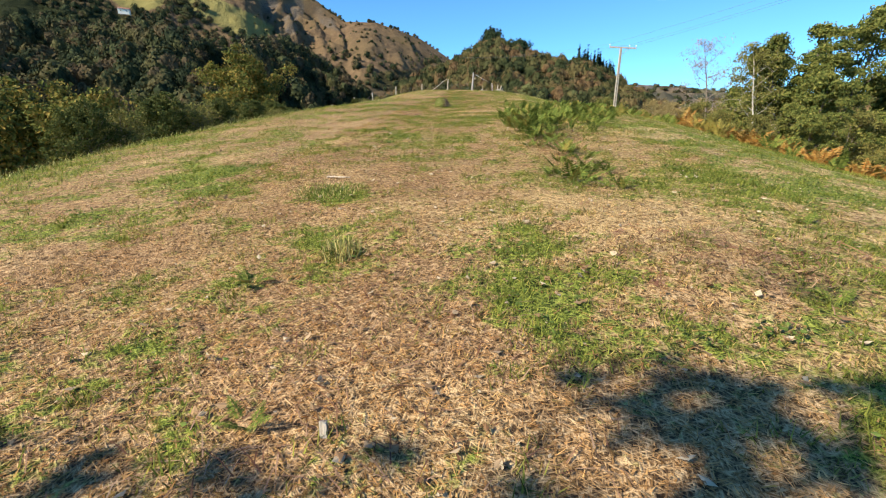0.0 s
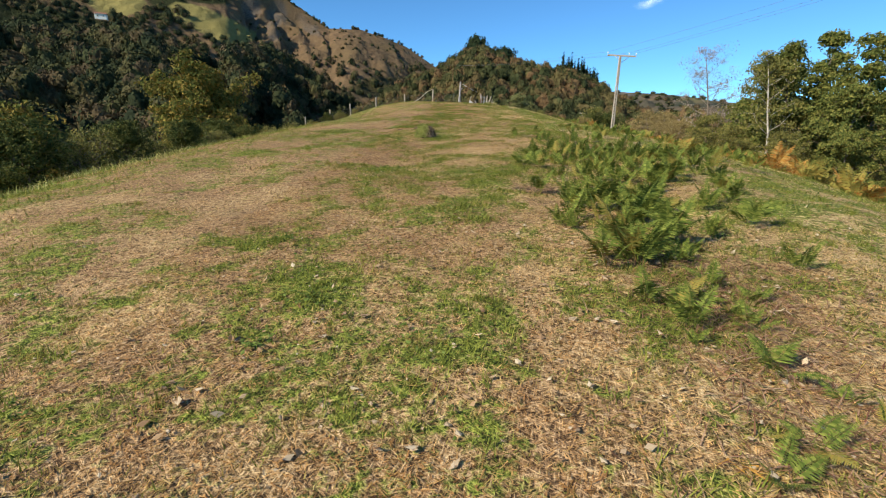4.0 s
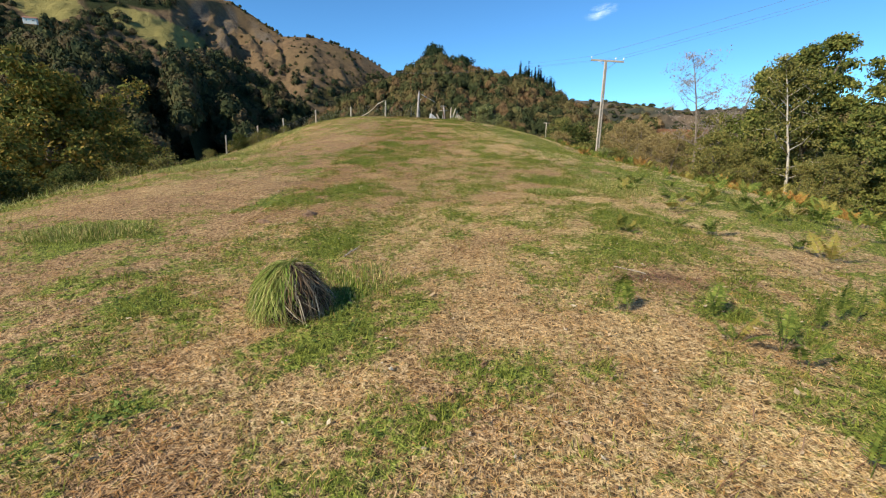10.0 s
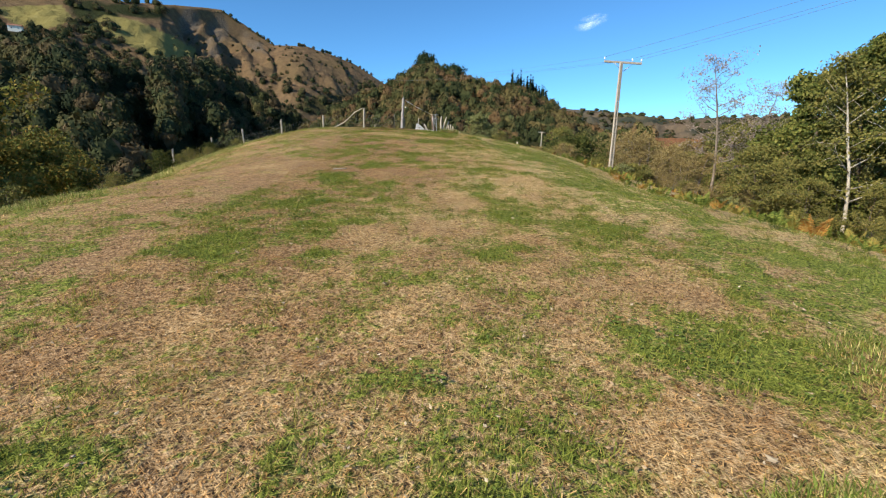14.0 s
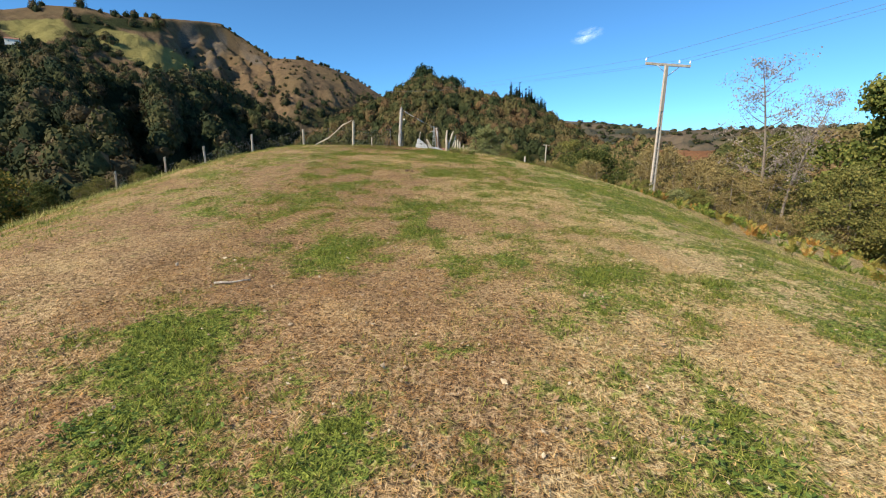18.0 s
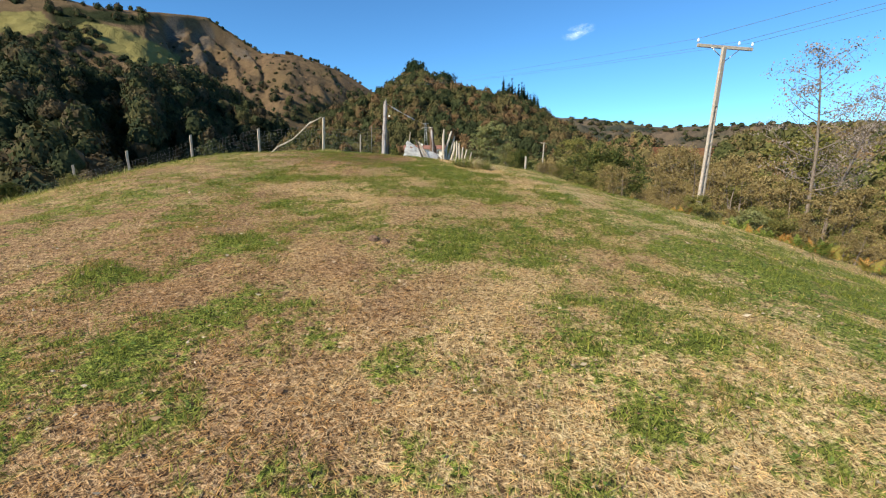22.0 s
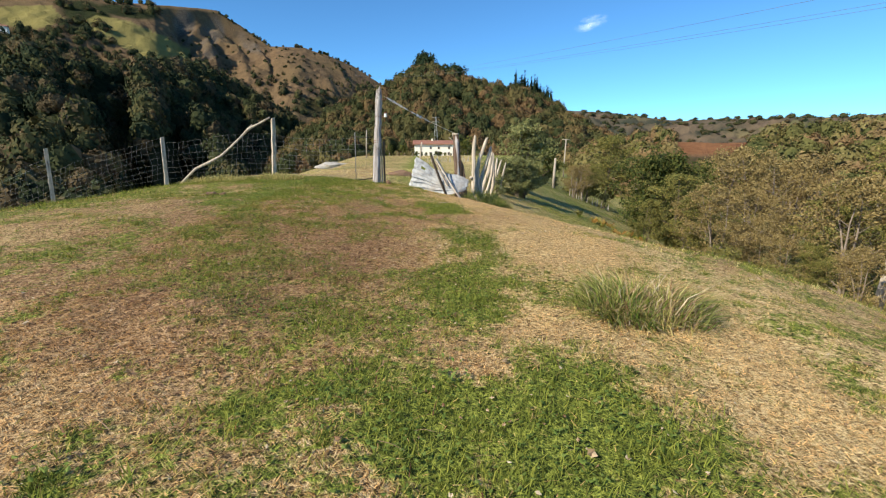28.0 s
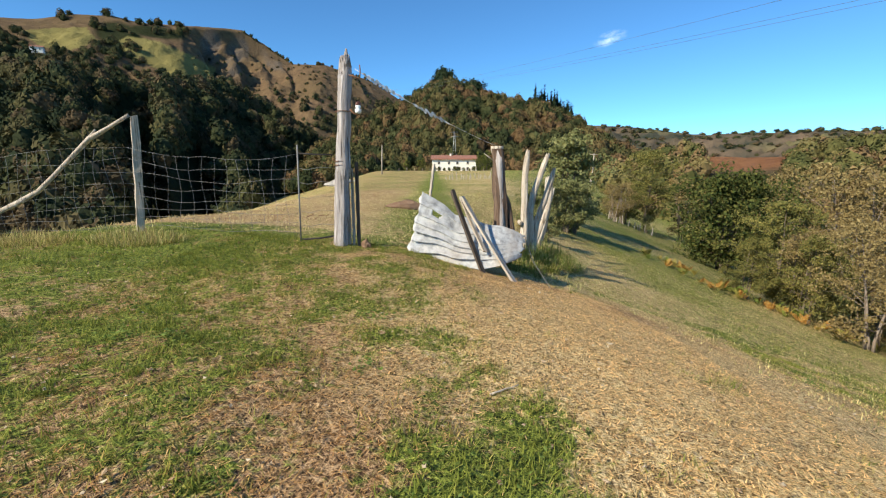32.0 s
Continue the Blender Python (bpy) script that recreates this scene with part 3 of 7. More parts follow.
def blots(x, y, patches):
    """The sum of soft-edged, ragged ovals."""
    x = x + 0.10 * lumps(x, y, 61, 0.7) + 0.05 * lumps(x, y, 62, 0.25)
    y = y + 0.12 * lumps(x, y, 63, 0.7) + 0.06 * lumps(x, y, 64, 0.25)
    out = np.zeros(np.shape(x))
    for px, py, w, l, k in patches:
        i = np.nonzero((np.abs(y - py) < 1.8 * l) & (np.abs(x - px) < 1.8 * w))[0]
        out[i] += k * np.exp(-(((x[i] - px) / w) ** 2 + ((y[i] - py) / l) ** 2) ** 1.4)
    return out


def cover(x, y, seed=5):
    """The share of fresh grass and of bare or littered soil at places of the meadow."""
    g = 0.40 + 0.10 * lumps(x, y, seed, 4.2) + 0.17 * lumps(x, y, seed + 1, 1.4) + 0.26 * lumps(x, y, seed + 2, 0.42)
    g = g + 0.22 * np.clip((x - 2.2) / 2, 0, 1) * np.clip((45.8 - y) / 2, 0, 1) + 0.15 * np.clip((-x - 4.5) / 2, 0, 1) * np.clip((24 - y) / 3, 0, 1)
    g = g + 0.12 * np.clip((x - 3.0) / 1.5, 0, 1) * np.clip((y - 44) / 2, 0, 1) + 0.2 * np.clip((y - 46) / 3, 0, 1) * np.clip((1.6 - x) / 0.8, 0, 1)
    g = g + 0.8 * np.clip(blots(x, y, TURF_PATCHES), -0.5, 0.5)
    s = 0.12 * lumps(x, y, seed + 3, 2.2) + 0.12 * lumps(x, y, seed + 6, 0.5) + np.clip(blots(x, y, SOIL_PATCHES), 0, 0.8)
    g = np.where(y > 55.5, 0.36 - 0.3 * np.clip((-x - 0.8) / 1.5, 0, 1) * (y < 75) + 0.1 * np.clip((y - 64) / 10, 0, 1) + 0.4 * np.exp(-((x - 0.3) / 1.1) ** 2) + 0.2 * np.clip((x - 3.5 - 0.1 * (y - 55)) / 3, 0, 1) + 0.12 * lumps(x, y, 8, 6), g)
    g = g - 0.45 * np.clip((x - np.interp(y, (29, 33), (4.9, 6.0)) - 0.4 * lumps(x, y, 12, 2.0)) / 1.5, 0, 1) * np.clip((y - 12) / 6, 0, 1) * np.clip((50 - y) / 9, 0, 1)
    pale = 0.24 + 0.20 * np.clip((y - 24) / 14, 0, 1) + 0.3 * lumps(x, y, seed + 4, 5.0) + 0.2 * lumps(x, y, seed + 5, 0.8) + 0.32 * np.clip(x / 2.5, -1, 1) - 0.6 * s + 0.35 * (y > 54.8)
    for px, py, w, l, k in PALE:
        pale = pale + k * np.exp(-(((x - px) / w) ** 2 + ((y - py) / l) ** 2) ** 1.5)
    return np.clip(g, 0, 1), np.clip(s, 0, 1), np.clip(pale, 0, 1)


# ---- mesh helpers ----
def mesh_of(name, co, faces, mats=(), smooth=False, attrs=None):
    """A mesh from arrays: corners (n, 3), faces (m, 3) or (m, 4), attributes on its points."""
    co, faces = np.asarray(co, np.float32), np.asarray(faces, np.int32)
    me = bpy.data.meshes.new(name)
    me.vertices.add(len(co))
    me.vertices.foreach_set("co", co.ravel())
    k = faces.shape[1]
    me.loops.add(faces.size)
    me.loops.foreach_set("vertex_index", faces.ravel())
    me.polygons.add(len(faces))
    me.polygons.foreach_set("loop_start", np.arange(0, faces.size, k, dtype=np.int32))
    me.polygons.foreach_set("use_smooth", np.full(len(faces), smooth))
    for key, val in (attrs or {}).items():
        me.attributes.new(key, "FLOAT", "POINT").data.foreach_set("value", np.asarray(val, np.float32))
    for m in mats:
        me.materials.append(m)
    me.update(calc_edges=True)
    return me


def thing(name, x, y, z, label, category, group="", turn=0.0):
    ob = new(name)
    ob.matrix_world = pose(x, y, z, 0, 0, turn)
    return tagged(ob, label, category, group)


def put_part(name, me, parent, label="", m=None):
    ob = new(name, me)
    ob.parent = parent
    if m is not None:
        ob.matrix_basis = m
    if label:
        tagged(ob, label)
    return ob


def part(name, bm, material, parent, label="", smooth=False):
    me = bpy.data.meshes.new(name)
    bm.to_mesh(me)
    bm.free()
    me.materials.append(material)
    me.polygons.foreach_set("use_smooth", [smooth] * len(me.polygons))
    return put_part(name, me, parent, label)


def tube_arrays(points, radii, sides=6, wobble=0.0, seed=0):
    """A tapered round bar along points, capped, with an uneven skin: corners and triangles."""
    r = random.Random(seed)
    pts = [Vector(p) for p in points]
    co, fa = [], []
    up = Vector((0.13, 0.99, 0.05))
    for i, p in enumerate(pts):
        d = (pts[min(i + 1, len(pts) - 1)] - pts[max(i - 1, 0)]).normalized()
        if abs(d.dot(up)) > 0.95:
            up = Vector((0.99, 0.05, 0.1))
        a = d.cross(up).normalized()
        b = d.cross(a)
        for k in range(sides):
            an = 2 * math.pi * k / sides
            rr = radii[i] * (1 + wobble * r.uniform(-1, 1))
            co.append(p + (a * math.cos(an) + b * math.sin(an)) * rr)
    n = len(pts)
    for i in range(n - 1):
        for k in range(sides):
            k2 = (k + 1) % sides
            p, q, s, t = i * sides + k, i * sides + k2, (i + 1) * sides + k2, (i + 1) * sides + k
            fa += [(p, s, q), (p, t, s)]
    for end, first in ((0, 0), (n - 1, (n - 1) * sides)):
        co.append(pts[end])
        c = len(co) - 1
        for k in range(sides):
            e = (first + k, first + (k + 1) % sides)
            fa.append((c, *e) if end == 0 else (c, e[1], e[0]))
    return np.array([tuple(v) for v in co]), np.array(fa, int)


def join_arrays(bits):
    co, fa, base = [], [], 0
    for c, f in bits:
        co.append(c)
        fa.append(np.asarray(f) + base)
        base += len(c)
    return np.concatenate(co), np.concatenate(fa)


def tube(name, points, radii, material, sides=6, wobble=0.0, seed=0, smooth=True):
    c, f = tube_arrays(points, radii, sides, wobble, seed)
    return mesh_of(name, c, f, (material,), smooth)


def plank_mesh(name, length, width, thick, material, bend=0.0, seed=0, taper=1.0):
    """A worn board along z with uneven edges."""
    r = random.Random(seed)
    n = 9
    co, fa = [], []
    for i in range(n):
        u = i / (n - 1)
        w = width * (1 + (taper - 1) * u) / 2
        b = bend * math.sin(u * math.pi)
        j = [r.uniform(-0.06, 0.06) * width for _ in range(4)]
        z = [u * length + (r.uniform(-0.25, 0.25) * width if i in (0, n - 1) else 0) for _ in range(4)]
        co += [(-w + j[0], -thick / 2 + b, z[0]), (w + j[1], -thick / 2 + b, z[1]), (w + j[2], thick / 2 + b, z[2]), (-w + j[3], thick / 2 + b, z[3])]
    for i in range(n - 1):
        for k in range(4):
            a, b2 = i * 4 + k, i * 4 + (k + 1) % 4
            fa.append((a, b2, b2 + 4, a + 4))
    fa += [(3, 2, 1, 0), (4 * n - 4, 4 * n - 3, 4 * n - 2, 4 * n - 1)]
    return mesh_of(name, co, fa, (material,))


def box_bm(w, d, h, x=0, y=0, z=0, bevel=0.0):
    bm = bmesh.new()
    bmesh.ops.create_cube(bm, size=1, matrix=Matrix.Translation((x, y, z)) @ Matrix.Diagonal((w, d, h, 1)))
    if bevel:
        bmesh.ops.bevel(bm, geom=bm.edges[:], offset=bevel, segments=2, affect="EDGES", profile=0.5)
    return bm


# ---- the ground sheet ----
def spread(lo, fine_lo, fine_hi, hi, step, grow):
    mid = list(np.arange(fine_lo, fine_hi, step))
    out, d, v = [], step, fine_hi
    while v < hi:
        out.append(v)
        d *= grow
        v += d
    out.append(hi)
    back, d, v = [], step, fine_lo - step
    while v > lo:
        back.append(v)
        d *= grow
        v -= d
    back.append(lo)
    return np.array(back[::-1] + mid + out)


def build_ground():
    xs, ys = spread(-4500, -8.0, 7.0, 4500, 0.13, 1.075), spread(-4500, 0.0, 57.0, 4500, 0.16, 1.08)
    X, Y = np.meshgrid(xs, ys)
    x, y = X.ravel(), Y.ravel()
    z = ground_height(x, y)
    g, s, pl = cover(x, y)
    nx, ny = len(xs), len(ys)
    i = np.arange((ny - 1) * (nx - 1))
    a = (i // (nx - 1)) * nx + i % (nx - 1)
    fa = np.stack([a, a + 1, a + nx + 1, a + nx], -1)
    me = mesh_of("ground", np.stack([x, y, z], -1), fa, (MEADOW,), True, {"green": g, "soil": s, "pale": pl})
    tagged(new("ground", me), "grassy ridge with patches of dry straw and green turf", "ground", kind="structure")


build_ground()


# ---- hills ----
EYE = (0.3, 48.0, 6.4)


def hill(name, label, table, crest_at, reach, back, rough, seed, floor=-32.0, masks=None, curve=1.15, rows=70, cols=150, grain=1.0, gully=0.0, cliff=None, folds=None):
    """A range of hills round the ridge: its skyline by heading and height angle, its crest's distance, and how far its foot comes forward."""
    heads, rises = np.array(table[0::2]), np.array(table[1::2])
    az = np.linspace(heads[0], heads[-1], cols)
    el = np.interp(az, heads, rises)
    k = np.concatenate([np.linspace(-1, 0, rows - 20), np.linspace(0, 1.2, 21)[1:]])
    A, K = np.meshgrid(az, k)
    E2 = np.interp(A, heads, rises)
    rc = np.interp(A, (heads[0], heads[-1]), crest_at) if isinstance(crest_at, tuple) else np.full(A.shape, float(crest_at))
    rc = rc + 0.04 * rc * lumps(A, A * 0, seed, 14)
    R = rc + np.where(K < 0, K * reach, K * back)
    top = rc * np.tan(np.radians(E2)) + EYE[2]
    drop = np.where(K < 0, np.abs(K) ** curve, np.abs(K) ** 1.4 * 1.3)
    X = EYE[0] + R * np.sin(np.radians(A))
    Y = EYE[1] + R * np.cos(np.radians(A))
    Z = top + (floor - top) * drop
    if cliff:
        lo, hi, fall = cliff
        edge = np.clip((A - lo) / 2, 0, 1) * np.clip((hi - A) / 4, 0, 1)
        Z = Z - fall * edge * np.clip(-K / 0.04, 0, 1) * np.clip(1.6 + K * 2, 0, 1) * (0.9 + 0.3 * lumps(A, K * 40, seed + 5, 3.0))
    if folds:
        heads_f, lifts, slant, wander, low = folds
        ridge = np.interp(A + slant * (K + 0.4) + wander * lumps(A, K * 14, seed + 6, 5 * wander + 0.5), heads_f, lifts)
        Z = Z + ridge * np.clip(-K * 5, 0, 1) * np.clip((K - low) * 3, 0, 1)
    if gully:
        fold = np.abs(np.sin(A * 0.62 + 0.8 * lumps(A, K * 14, seed + 8, 9))) + 0.5 * np.abs(np.sin(A * 1.7 + lumps(A, K * 14, seed + 9, 5)))
        Z = Z - gully * (1.5 - fold) * np.clip(-K * 5, 0, 1) * np.clip((1 + K) * 2, 0, 1)
    fade = np.clip(np.abs(K) * 3.0, 0.12, 1)
    Z = Z + rough * fade * (lumps(X, Y, seed + 1, 190 * grain) + 0.5 * lumps(X, Y, seed + 2, 70 * grain) + 0.25 * lumps(X, Y, seed + 3, 30 * grain) + 0.14 * lumps(X, Y, seed + 4, 13 * grain))
    i = np.arange((rows - 1) * (cols - 1))
    a = (i // (cols - 1)) * cols + i % (cols - 1)
    fa = np.stack([a, a + 1, a + cols + 1, a + cols], -1)
    x, y, z = X.ravel(), Y.ravel(), Z.ravel()
    crag = np.array([noise.ridged_multi_fractal((px / (150 * grain), py / (150 * grain), seed), 0.9, 2.1, 6, 1.0, 2.0) for px, py in zip(x, y)])
    z = z + rough * 0.55 * fade.ravel() * (crag - 1.0)
    Z = z.reshape(Z.shape)
    d = np.hypot(x - EYE[0], y - EYE[1])
    head, rise = A.ravel(), np.degrees(np.arctan2(z - EYE[2], d))
    attrs = {k2: np.clip(f(head, rise, x, y), 0, 1) for k2, f in (masks or {}).items()}
    me = mesh_of(name, np.stack([x, y, z], -1), fa, (HILL,), True, attrs)
    tagged(new(name, me), label, "hill", kind="structure")
    return A, K, X, Y, Z


def blob(h, r, h0, r0, wh, wr, tilt=0.0):
    """A soft oval in heading and height angle."""
    a, b = (h - h0) / wh, (r - r0 - tilt * (h - h0)) / wr
    return np.clip(2.2 * (1 - a * a - b * b), 0, 1)


def inside(h, r, corners):
    """Whether headings and height angles lie in a polygon."""
    hit = np.zeros(np.shape(h), bool)
    n = len(corners)
    for i in range(n):
        (ax, ay), (bx, by) = corners[i], corners[(i + 1) % n]
        cross = (ay > r) != (by > r)
        hit ^= cross & (h < (bx - ax) * (r - ay) / ((by - ay) or 1e-9) + ax)
    return hit * 1.0


FIELD_A = [(-40.2, 12.2), (-37.5, 12.9), (-35.4, 13.3), (-34.6, 12.2), (-37.0, 11.0), (-39.0, 11.1)]
FIELD_B = [(-33.6, 12.0), (-32.2, 13.0), (-29.6, 12.9), (-27.0, 12.0), (-24.4, 10.9), (-24.6, 10.0), (-28.2, 9.4), (-31.0, 10.7)]
MOUNTAIN = [-62, 9.45, -50, 11.45, -41.5, 12.95, -39.2, 13.35, -36.3, 14.25, -33.3, 14.65, -31, 14.35, -28.5, 14.55, -25.9, 14.75, -21.5, 14.85, -19.3, 13.65, -16.4, 11.85, -12.6, 11.95, -10, 11.25, -7.4, 10.35, -4, 8.25, -0.6, 6.35, 4, 3.95, 9, 1.45]
SPUR = [-75, 6.1, -60, 6.8, -50, 7.7, -41.7, 8.6, -39.5, 8.6, -36.6, 9.0, -33.6, 8.7, -30.4, 7.6, -28.2, 7.1, -24.2, 7.5, -20.8, 6.6, -18.5, 6.3, -14.2, 3.7, -11.6, 1.5, -9, -0.5]
RAVINE = [-30, 7.2, -27, 8.6, -24.2, 8.7, -20.8, 7.6, -18.5, 6.4, -14.2, 3.8, -11.6, 1.8, -9.5, 0.3]
KNOLL = [-17.5, -1.45, -15.6, 0.35, -14.3, 1.85, -10.2, 4.55, -4.7, 6.85, -1.9, 8.55, 1.5, 10.15, 5.6, 8.75, 10.4, 7.65, 14.7, 6.85, 16.4, 5.65, 18.4, 4.35, 21.6, 2.45, 25.4, 0.15, 28, -1.45]
FAR_RIDGE = [8, 3.6, 14.6, 4.5, 18.4, 5.2, 23.4, 4.7, 28.0, 4.0, 30.8, 3.6, 34.8, 3.7, 38.1, 3.5, 44.8, 3.4, 60, 3.6, 80, 3]
MOOR = [15.5, -1.9, 20, -0.5, 25.3, 1, 29, 1.5, 33, 1.2, 38.2, 1.2, 42.3, 1.7, 50, 2.1, 62, 2.3, 80, 1.8]

mountain = hill("mountain", "brown mountainside with pastures, heath and rock steps", MOUNTAIN, (1150, 1500), 560, 300, 11, 11, rows=150, cols=420, cliff=(-27.5, -16, 40), folds=((-40, -27.6, -25.2, -24.7, -22.2, -21.4, -19.2, -18.5, -16.6, -16.2, -12, -8, -7.6, 0), (0, 0, 14, -32, 10, -40, 6, -16, 4, -10, 0, 6, -8, 0), 3, 0.35, -0.5), masks={
    "pasture": lambda h, r, x, y: np.maximum(inside(h, r, FIELD_A), inside(h, r, FIELD_B)),
    "wooded": lambda h, r, x, y: np.maximum(np.maximum(blob(h, r, -32.8, 13.0, 2.2, 1.3), blob(h, r, -29.5, 13.7, 3.0, 0.6)), np.maximum(blob(h, r, -45, 8, 14, 3.6), 0.8 * blob(h, r, -9, 5.5, 6, 1.6))),
    "rock": lambda h, r, x, y: np.clip(np.maximum(np.maximum(blob(h, r, -24.8, 12.9, 1.2, 2.0, 0.3), blob(h, r, -22.2, 12.2, 1.4, 2.2, 0.6)), 0.9 * blob(h, r, -18.6, 12.0, 1.6, 0.9, -0.5)) * (0.6 + 0.6 * lumps(x, y, 31, 45)), 0, 1),
})
spur = hill("wooded_spur", "steep valley side covered in dark autumn woodland", SPUR, (430, 520), 360, 200, 9, 21, folds=((-90, -56, -47, -38, -31.2, -29.5, -25, -17.5, -9), (0, -8, -22, 6, -56, -52, 4, -56, -60), 6, 1.0, -1.0), masks={"wooded": lambda h, r, x, y: h * 0 + 1})
dark_spur = hill("shaded_spur", "steep wooded spur running away down the valley", RAVINE, (400, 1050), 230, 120, 5, 71, masks={"wooded": lambda h, r, x, y: h * 0 + 1})
knoll = hill("wooded_knoll", "rounded hill covered in green and russet woodland", KNOLL, 470, 215, 160, 5, 41, floor=-6, masks={"wooded": lambda h, r, x, y: h * 0 + 0.9})
# the far mask paints haze into this ridge's colour, thickest near heading 15
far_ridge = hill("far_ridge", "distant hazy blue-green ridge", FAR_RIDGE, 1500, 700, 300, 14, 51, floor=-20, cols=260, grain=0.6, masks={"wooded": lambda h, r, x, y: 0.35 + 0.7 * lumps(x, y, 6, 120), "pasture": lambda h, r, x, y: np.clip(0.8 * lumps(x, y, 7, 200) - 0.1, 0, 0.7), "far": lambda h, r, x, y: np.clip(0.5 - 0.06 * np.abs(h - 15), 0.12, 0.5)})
moor = hill("bracken_moor", "low valley side of rust-brown bracken and scrub", MOOR, (300, 230), 170, 120, 2.5, 61, floor=-7, grain=0.5, masks={"wooded": lambda h, r, x, y: 0.55 - 0.55 * blob(h, r, 34.5, 1.0, 7, 1.6), "russet": lambda h, r, x, y: blob(h, r, 34, 1.1, 6, 1.4)})


# ---- forest on the hills ----
def crown_template(seed, tris, pointed=False, grain=0.22):
    """A far tree's crown about 1 wide and 1 high: a lumpy core and a ragged skin of leaf clumps."""
    r = np.random.RandomState(seed)
    u = r.normal(size=(tris, 3))
    u /= np.linalg.norm(u, axis=1)[:, None]
    u[:, 2] = np.abs(u[:, 2]) * 1.2 - 0.35
    if pointed:
        hgt = r.uniform(0, 1, tris) ** 1.3
        an = r.uniform(0, 6.283, tris)
        rad = (1 - hgt) * 0.34 * r.uniform(0.6, 1.1, tris) + 0.02
        c = np.stack([np.cos(an) * rad, np.sin(an) * rad, hgt * 1.9 - 0.3], -1)
        size = 0.22
    else:
        lump = 1 + 0.28 * np.sin(u @ r.normal(size=(3, 4)) * 3.2 + r.uniform(0, 6, 4)).sum(1) / 2
        c = u * np.array([0.5, 0.5, 0.55]) * (lump * r.uniform(0.82, 1.08, tris))[:, None]
        size = grain
    out = c * np.array([1, 1, 0.9]) + r.normal(size=(tris, 3)) * 0.16
    out /= np.linalg.norm(out, axis=1)[:, None]
    ta = np.cross(out, r.normal(size=(tris, 3)))
    ta /= np.linalg.norm(ta, axis=1)[:, None]
    tb = np.cross(out, ta)
    w3 = r.uniform(0.5, 1.3, (tris, 1, 1)) * size * 0.5
    tri = c[:, None, :] + w3 * (ta[:, None, :] * np.array([1.0, -0.6, -0.5])[None, :, None] + tb[:, None, :] * np.array([0.1, 0.9, -0.9])[None, :, None])
    tri = tri.reshape(-1, 3)
    bm = bmesh.new()
    bmesh.ops.create_icosphere(bm, subdivisions=1 if pointed else 2, radius=1)
    core = []
    for f in bm.faces:
        for v in f.verts:
            d = np.array(v.co)
            if pointed:
                core.append((d[0] * 0.2 * (1 - max(0, d[2])), d[1] * 0.2 * (1 - max(0, d[2])), 0.5 + d[2] * 0.8))
            else:
                k = 0.42 + 0.09 * math.sin(3.1 * d[0] + seed) + 0.09 * math.sin(3.7 * d[1] - 2 * seed) + 0.07 * math.sin(5.3 * d[2] + 4.1 * d[0])
                core.append(tuple(d * k * np.array([1, 1, 1.05])))
    bm.free()
    core = np.array(core) if pointed else np.array(core) * 0.8
    return np.concatenate([tri, core])


CROWNS = [crown_template(k, 220, grain=0.17) for k in range(5)] + [crown_template(9 + k, 130, True) for k in range(2)] + [crown_template(20 + k, 320, grain=0.135) for k in range(4)]


def forest(name, label, spots, material, kinds=(0, 1, 2, 3, 4), seed=1):
    """Many far crowns, joined: spots of x, y, z, width, height."""
    r = np.random.RandomState(seed)
    bits = []
    for x, y, z, w, h in spots:
        c = CROWNS[kinds[r.randint(len(kinds))]]
        a = r.uniform(0, 6.283)
        ca, sa = np.cos(a), np.sin(a)
        bits.append(np.stack([(c[:, 0] * ca - c[:, 1] * sa) * w + x, (c[:, 0] * sa + c[:, 1] * ca) * w + y, c[:, 2] * h + z + h * 0.25], -1))
    co = np.concatenate(bits)
    me = mesh_of(name, co, np.arange(len(co)).reshape(-1, 3), (material,))
    tagged(new(name, me), label, "trees", kind="stuff")


def forest_material(name, *colours):
    """Far foliage whose hue changes from tree to tree."""
    n = Nodes(name, 0.95, spec=0.05)
    v = n.t.nodes.new("ShaderNodeTexVoronoi")
    v.inputs["Scale"].default_value = 0.085
    n.t.links.new(n.pos(), v.inputs["Vector"])
    sep = n.t.nodes.new("ShaderNodeSeparateColor")
    n.t.links.new(v.outputs["Color"], sep.inputs[0])
    stops = [(0.15 + 0.7 * i / (len(colours) - 1), c) for i, c in enumerate(colours)]
    c = n.ramp(sep.outputs[0], *stops)
    c = n.mix(n.math("MULTIPLY", n.island(), 0.45), c, tuple(q * 0.45 for q in colours[0]))
    n.colour(c)
    return n.translucent(c, 0.06).m


WOOD_DARK = forest_material("spur_foliage", (0.034, 0.044, 0.023), (0.062, 0.07, 0.031), (0.10, 0.095, 0.038), (0.125, 0.09, 0.05))
WOOD_MIX = forest_material("knoll_foliage", (0.05, 0.06, 0.025), (0.092, 0.09, 0.036), (0.15, 0.122, 0.048), (0.185, 0.112, 0.056))
WOOD_OLIVE = forest_material("scrub_foliage", (0.09, 0.095, 0.033), (0.16, 0.145, 0.05), (0.23, 0.18, 0.072), (0.25, 0.155, 0.078))


